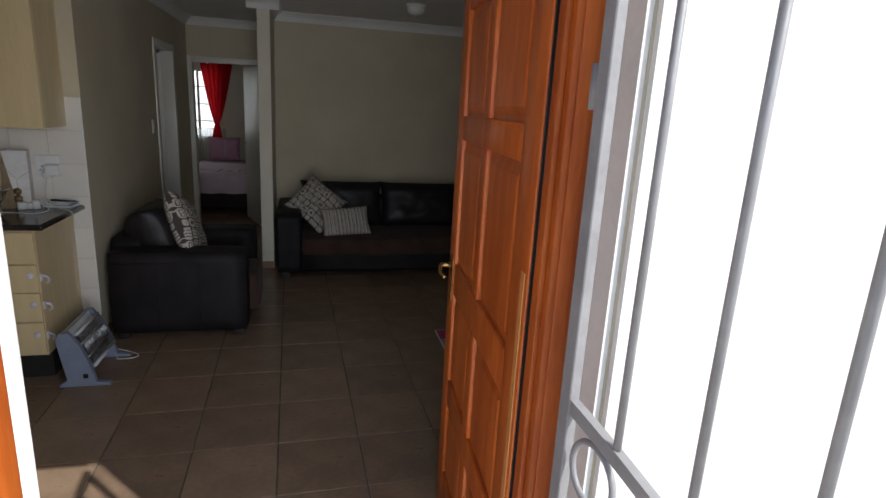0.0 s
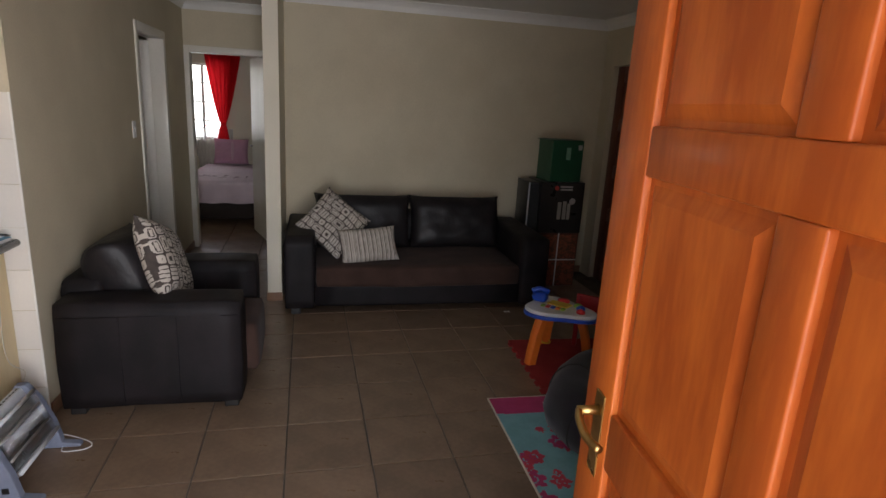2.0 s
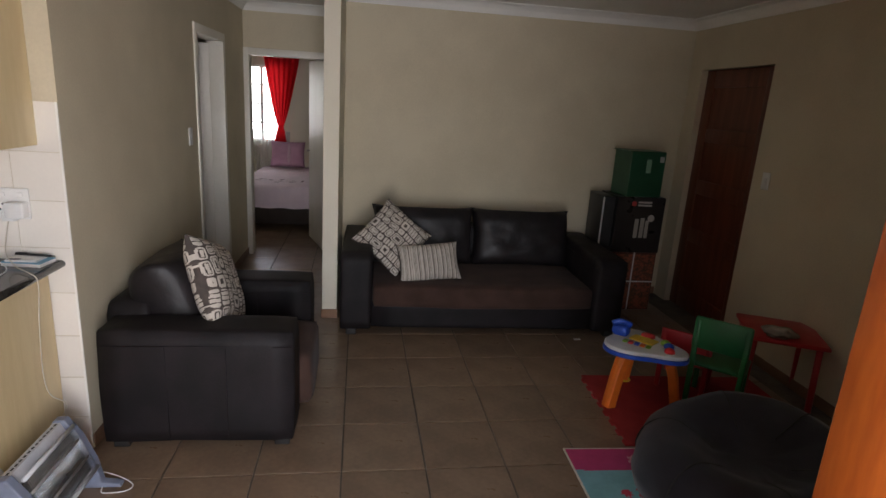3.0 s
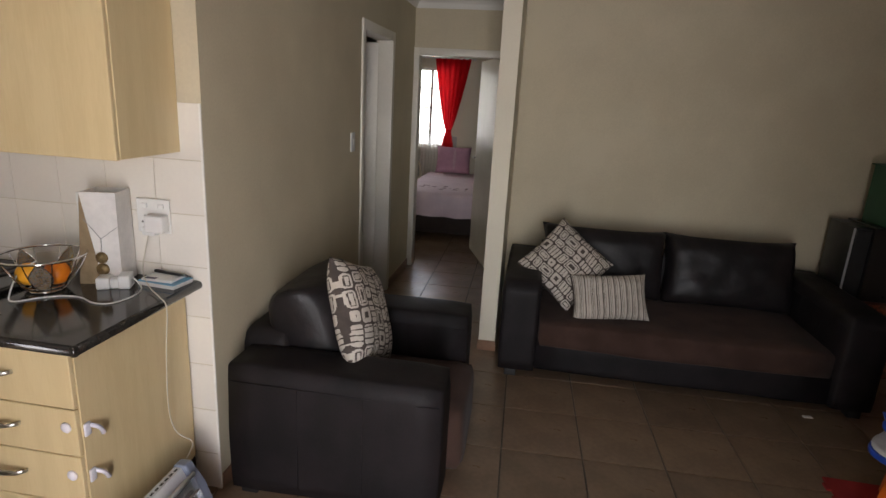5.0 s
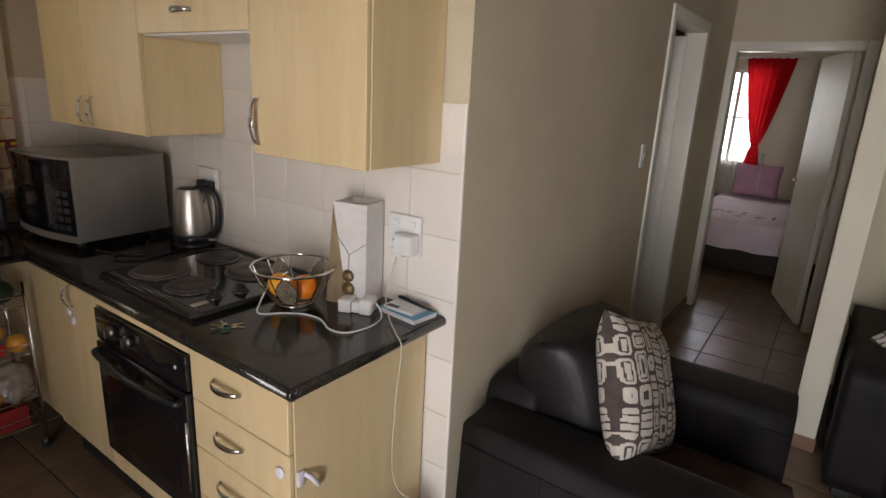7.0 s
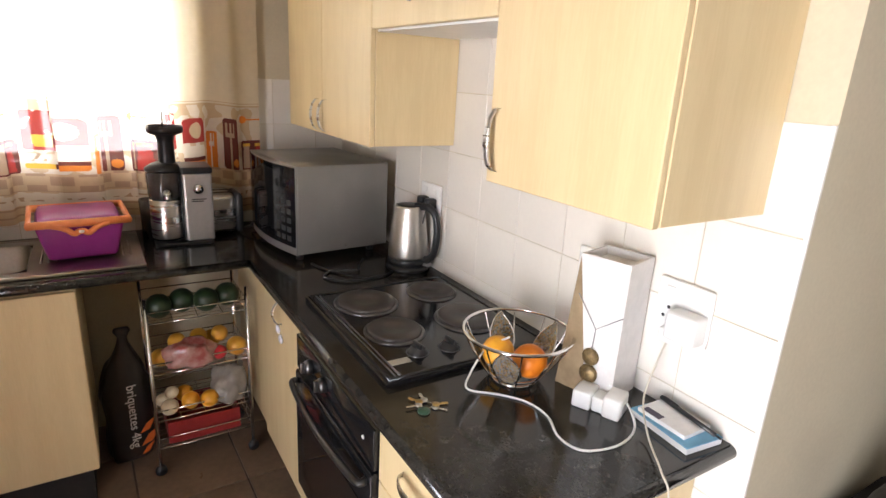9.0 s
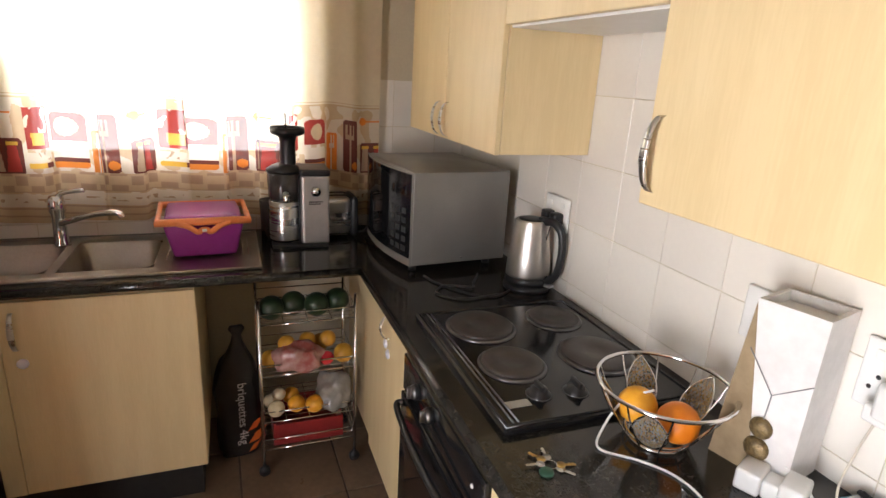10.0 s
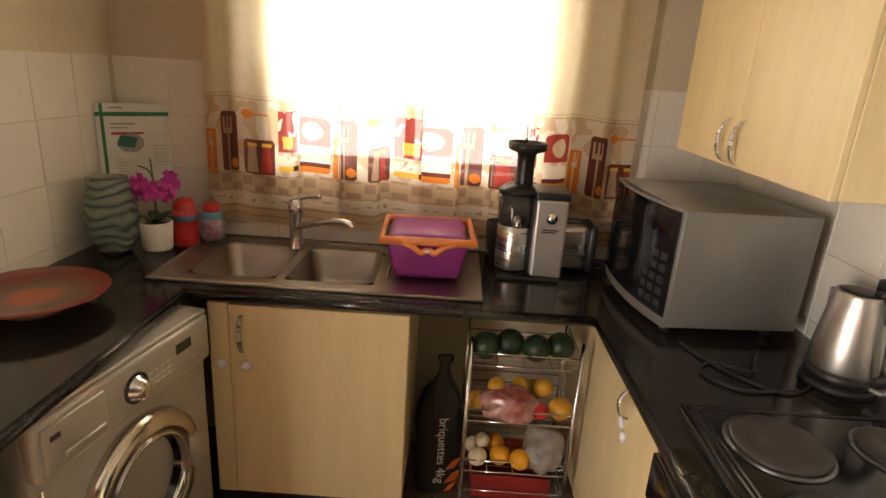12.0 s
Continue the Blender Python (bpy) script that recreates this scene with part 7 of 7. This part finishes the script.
# ---- bedroom seen through the passage ----
def bed():
    b = thing("bed", "bed with a pale pink cover on a dark base", "bed", (-0.57, 9.40, 0))
    W, L = 1.45, 1.90
    part("base", box(0.02, 0.03, 0.06, W, L, 0.30, 0.012), flat("bed_base_brown", (0.035, 0.024, 0.02), 0.8), b)
    for x in (0.06, W - 0.1):
        for y in (0.06, L - 0.1):
            part("leg", box(x, y, 0, x + 0.05, y + 0.05, 0.06), M_PLINTH, b)
    part("mattress", soft_box(0.02, 0.02, 0.30, W, L, 0.52, 0.04), flat("mattress_white", (0.7, 0.68, 0.66), 0.8), b)
    cover = surf("pink_bedcover", (0.72, 0.60, 0.66), (0.66, 0.54, 0.61), 0.85, scale=6, bump=0.4, bump_scale=30)

    def place(u, v):
        x, y = u * (W + 0.56) - 0.28, v * (L + 0.28) - 0.28
        over_x, over_y = max(0, -x, x - W), max(0, -y)
        z = 0.545 - max(over_x, over_y) * 1.0 + 0.010 * noise.noise((x * 5, y * 5, 1))
        fold = 0.016 * math.sin(20 * (x if over_y > over_x else y)) * min(1, 5 * max(over_x, over_y))
        return (max(-0.012, min(W + 0.012, x)) - (fold if over_x else 0), max(-0.012, y) - (fold if over_y else 0), z)

    def pick(u, v):
        x, y = u * (W + 0.56) - 0.28, v * (L + 0.28) - 0.28
        if 0.15 < x < 0.75 and 0.25 < y < 0.55 and noise.noise((x * 14, y * 14, 4)) > 0.30:
            return 1
        return 0
    patterned(70, 70, place, pick, [cover, flat("cover_print", (0.16, 0.06, 0.10), 0.8)], "bedcover", b)
    return b


bed()
pil = thing("pillow", "pink pillow propped on the bed against the wall", "pillow")
pil.matrix_world = Matrix.Translation((-0.20, 11.14, 0.75)) @ pose(0, 0, 0, 68, 0, 3)
part("pillow_case", cushion(0.50, 0.40, 0.14, 0.5, 16, 0.06, 0.01), surf("pink_pillow", (0.58, 0.33, 0.45), (0.52, 0.29, 0.40), 0.85, scale=9), pil)
part("pillow_stripe", moved(cushion(0.07, 0.38, 0.142, 0.5, 10, 0.02), Matrix.Translation((0.02, 0, 0.003))), flat("pillow_pale", (0.66, 0.44, 0.54), 0.8), pil)


def red_curtain():
    c = thing("red_curtain", "bright red bedroom curtain tied in at the middle", "curtain", (-0.33, YB2 - 0.06, 0.72))
    m = cloth("red_cloth", (0.62, 0.015, 0.02), 0.45)
    HH = 1.44

    def place(u, v):
        tie = 0.40 / 1.44 * 1.08
        half = 0.035 + (0.225 * ((v - tie) / (1 - tie)) ** 0.75 if v > tie else 0.085 * ((tie - v) / tie) ** 0.8)
        lean = 0.03 * (v - tie)
        return (lean + (2 * u - 1) * half, 0.02 * math.sin(u * 2 * math.pi * 6) * (0.4 + 0.6 * v), v * HH)
    patterned(60, 60, place, lambda u, v: 0, [m], "cloth", c)
    part("tie", tube([(0.042 * math.cos(k * 0.5), 0.03 * math.sin(k * 0.5), 0.435) for k in range(13)], 0.008, 8, None, False), m, c)
    part("rail", tube([(-1.3, 0, HH), (0.35, 0, HH)], 0.01, 10), M_WHITE, c)
    for x in (-1.28, 0.33):
        part("bracket", box(x - 0.01, -0.01, HH - 0.02, x + 0.01, 0.059, HH + 0.01), M_WHITE, c)


red_curtain()
net = thing("net_curtain", "sheer white net curtain under the bedroom window", "curtain", (-1.40, YB2 - 0.03, 0.45))
patterned(30, 120, lambda u, v: (u * 1.2, 0.010 * math.sin(u * 2 * math.pi * 26), v * 0.62), lambda u, v: 0, [cloth("white_net", (0.80, 0.80, 0.77), 0.5, 0.35)], "net", net)
part("wire", tube([(0, 0, 0.62), (1.2, 0, 0.62)], 0.003, 6), M_WHITE, net)
for x in (0.0, 1.2):
    part("hook", tube([(x, 0, 0.62), (x, 0.03, 0.62)], 0.004, 6), M_WHITE, net)


def bedroom_chair():
    c = thing("bedside_chair", "pale curved chair beside the bed", "chair", (-0.80, 10.75, 0), 20)
    P = flat("pale_cane", (0.62, 0.60, 0.48), 0.5)
    part("seat", lathe([(0, 0.42), (0.21, 0.42), (0.22, 0.44), (0.20, 0.46), (0, 0.465)], 28), flat("grey_seat", (0.18, 0.19, 0.20), 0.8), c)
    part("back_hoop", tube(curve([(-0.20, 0.03, 0.45), (-0.20, 0.08, 0.66), (-0.12, 0.15, 0.78), (0.0, 0.18, 0.80), (0.12, 0.15, 0.78), (0.20, 0.08, 0.66), (0.20, 0.03, 0.45)], 6), 0.018, 10), P, c)
    part("lower_hoop", tube(curve([(-0.18, 0.08, 0.50), (0.0, 0.19, 0.62), (0.18, 0.08, 0.50)], 6), 0.012, 8), P, c)
    for a in (45, 135, 225, 315):
        x, y = 0.17 * math.cos(radians(a)), 0.17 * math.sin(radians(a))
        part("leg", tube([(x * 1.15, y * 1.15, 0), (x, y, 0.42)], 0.014, 8), P, c)


bedroom_chair()


# ---- security gate, folded out beside the doorway ----
def gate():
    g = tagged(thing("security_gate", "grey painted steel security gate standing open outside", "gate", (1.546, 1.768, 0.03), -83), kind="")
    W, Hh = 0.86, 2.0
    for x in (0.0, W - 0.03):
        part("stile", box(x, -0.010, 0, x + 0.03, 0.010, Hh, 0.002, 1), M_GATE, g)
    for z in (0.0, Hh - 0.03):
        part("rail", box(0.03, -0.012, z, W - 0.03, 0.012, z + 0.03, 0.002, 1), M_GATE, g)
    for k in range(1, 6):
        x = 0.15 * k
        lo = 1.10 - 0.05 * math.sin(math.pi * min(1, x / (W - 0.03)))
        part("bar", tube([(x, 0, lo), (x, 0, Hh - 0.03)], 0.0065, 8), M_GATE, g)
        part("lower_bar", tube([(x, 0, 0.03), (x, 0, 0.50)], 0.008, 8), M_GATE, g)
    arc = curve([(0.03, 0, 1.105), (0.15, 0, 1.085), (0.30, 0, 1.055), (0.43, 0, 1.045), (0.56, 0, 1.055), (0.71, 0, 1.085), (0.83, 0, 1.105)], 5)
    ab = bmesh.new()
    rows = [[ab.verts.new((p.x, p.y + dy, p.z + dz)) for dy, dz in ((-0.008, -0.013), (0.008, -0.013), (0.008, 0.013), (-0.008, 0.013))] for p in arc]
    for p, q in zip(rows, rows[1:]):
        for k in range(4):
            ab.faces.new((p[k], p[(k + 1) % 4], q[(k + 1) % 4], q[k]))
    ab.faces.new(rows[0])
    ab.faces.new(rows[-1][::-1])
    bmesh.ops.recalc_face_normals(ab, faces=ab.faces)
    part("arched_rail", ab, M_GATE, g)
    part("mid_rail", box(0.03, -0.01, 0.50, W - 0.03, 0.01, 0.525, 0.002, 1), M_GATE, g)
    for x, z, r in ((0.10, 1.015, 0.055), (0.76, 1.015, 0.055), (0.26, 0.88, 0.07), (0.60, 0.88, 0.07), (0.43, 0.86, 0.06)):
        part("scroll_ring", tube([(x + r * math.cos(k * math.pi / 14), 0, z + r * math.sin(k * math.pi / 14)) for k in range(28)], 0.006, 8, None, True), M_GATE, g)
    for z in (0.4, 1.6):
        part("hinge", tube([(-0.012, 0, z), (-0.012, 0, z + 0.07)], 0.010, 10), M_GATE, g)
    return g


gate()


# ---- tiles: floor, kitchen walls, skirting ----
def tile_mesh(name, w, d, t, bev, material):
    b = box(-w / 2, -d / 2, -t, w / 2, d / 2, 0)
    bmesh.ops.bevel(b, geom=[e for e in b.edges if all(v.co.z > -1e-6 for v in e.verts)], offset=bev, segments=1, affect="EDGES", profile=0.5)
    me = bpy.data.meshes.new(name)
    b.to_mesh(me)
    b.free()
    me.materials.append(material)
    return me


def tile_at(me, parent, m):
    ob = new("tile", me)
    ob.parent = parent
    ob.matrix_world = m
    return ob


TX, TY, TW, TD, TURN = 0.955, 4.241, 0.386, 0.389, radians(1.2)
JOINT = 0.008
full = tile_mesh("floor_tile", TW - JOINT, TD - JOINT, 0.0075, 0.0012, M_FTILE)
rt = random.Random(3)
AREAS = [(XW, YK, -1.08, YW), (-1.08, YK, XE, YW), (-0.97, YS, XE, YK), (TC, YW, XE, YN), (TC, YN, 0.70, YB), (-0.80, YB, 1.1, YB2)]
for i in range(-10, 10):
    for j in range(-8, 21):
        u, v = (i + 0.5) * TW, (j + 0.5) * TD
        cx, cy = TX + u * math.cos(TURN) - v * math.sin(TURN), TY + u * math.sin(TURN) + v * math.cos(TURN)
        for ax0, ay0, ax1, ay1 in AREAS:
            if ax0 <= cx < ax1 and ay0 <= cy < ay1:
                tile_at(full, floor_ob, Matrix.Translation((cx, cy, rt.uniform(-0.0006, 0.0004))) @ pose(0, 0, 0, rt.uniform(-0.06, 0.06), rt.uniform(-0.06, 0.06), 1.2))
                break
wt = tile_mesh("wall_tile", 0.1978, 0.1978, 0.0025, 0.0006, M_WTILE)
ZT = 1.562


def wall_tiles(parent, a0, a1, z0, z1, plane, facing, skip=None, start=0.0):
    """Square tiles on a wall; along runs in x or y."""
    n = 0
    k = 0
    z = z1 - 0.1
    while z > z0 - 0.05:
        a = start
        while a > a0:
            a -= 0.2
        while a < a1:
            c = a + 0.1
            if a0 <= c <= a1 and not (skip and skip(c, z)):
                jit = rt.uniform(-0.0004, 0.0004)
                if facing == "-y":
                    m = Matrix.Translation((c, plane - 0.0025 + jit, z)) @ pose(0, 0, 0, 90, 0, 0)
                elif facing == "+x":
                    m = Matrix.Translation((plane + 0.0025 + jit, c, z)) @ pose(0, 0, 0, 0, 90, 0)
                else:
                    m = Matrix.Translation((c, plane + 0.0025 + jit, z)) @ pose(0, 0, 0, -90, 0, 0)
                tile_at(wt, parent, m)
                n += 1
            a += 0.2
        z -= 0.2
    return n


wall_tiles(wall_stove, XW, -0.29, 0.90, ZT + 0.2, YW, "-y", lambda c, z: z > ZT and not (-1.30 < c < -0.73), -0.40)
wall_tiles(wall_window, YK, YW, 0.90, ZT, XW, "+x", lambda c, z: WIN[0] - 0.02 < c < WIN[1] + 0.02 and z > WIN[2], YK)
wall_tiles(wall_south, XW, -1.10, 0.90, ZT, YK, "+y", None, XW + 0.03)
# the narrow strip of cut tiles at the run's end goes down to the floor
cut = tile_mesh("cut_tile", 0.195, 0.1965, 0.0025, 0.0008, M_WTILE)
for k in range(8):
    tile_at(cut, wall_stove, Matrix.Translation((-0.2985, YW - 0.0025, ZT - 0.1 - 0.2 * k)) @ pose(0, 0, 0, 90, 0, 0))
edge = structure("tile_edge_trim", box(TC - 0.008, YW - 0.0075, 0.0, TC + 0.0005, YW - 0.0002, ZT, 0.001, 1), M_GROUT_W, "pale edge trim of the wall tiles")
SK = surf("tile_skirting", (0.24, 0.13, 0.075), (0.19, 0.10, 0.06), 0.35, scale=6)
for nm, bb in (("skirting_hall", box(TC, YW + 0.002, 0, TC + 0.009, 6.66, 0.07, 0.002, 1)), ("skirting_nib", box(0.694, 6.491, 0, 0.816, 6.4995, 0.07, 0.002, 1)), ("skirting_nib_west", box(0.691, 6.5, 0, 0.6995, YB - 0.02, 0.07, 0.002, 1)),
               ("skirting_sofa", box(0.82, YN - 0.009, 0, XE - 0.01, YN, 0.07, 0.002, 1)), ("skirting_east", box(XE - 0.009, YS + 0.01, 0, XE, 6.10, 0.07, 0.002, 1)), ("skirting_passage", box(TC, 7.52, 0, TC + 0.009, YB - 0.01, 0.07, 0.002, 1))):
    structure(nm, bb, SK, "low brown tile skirting")
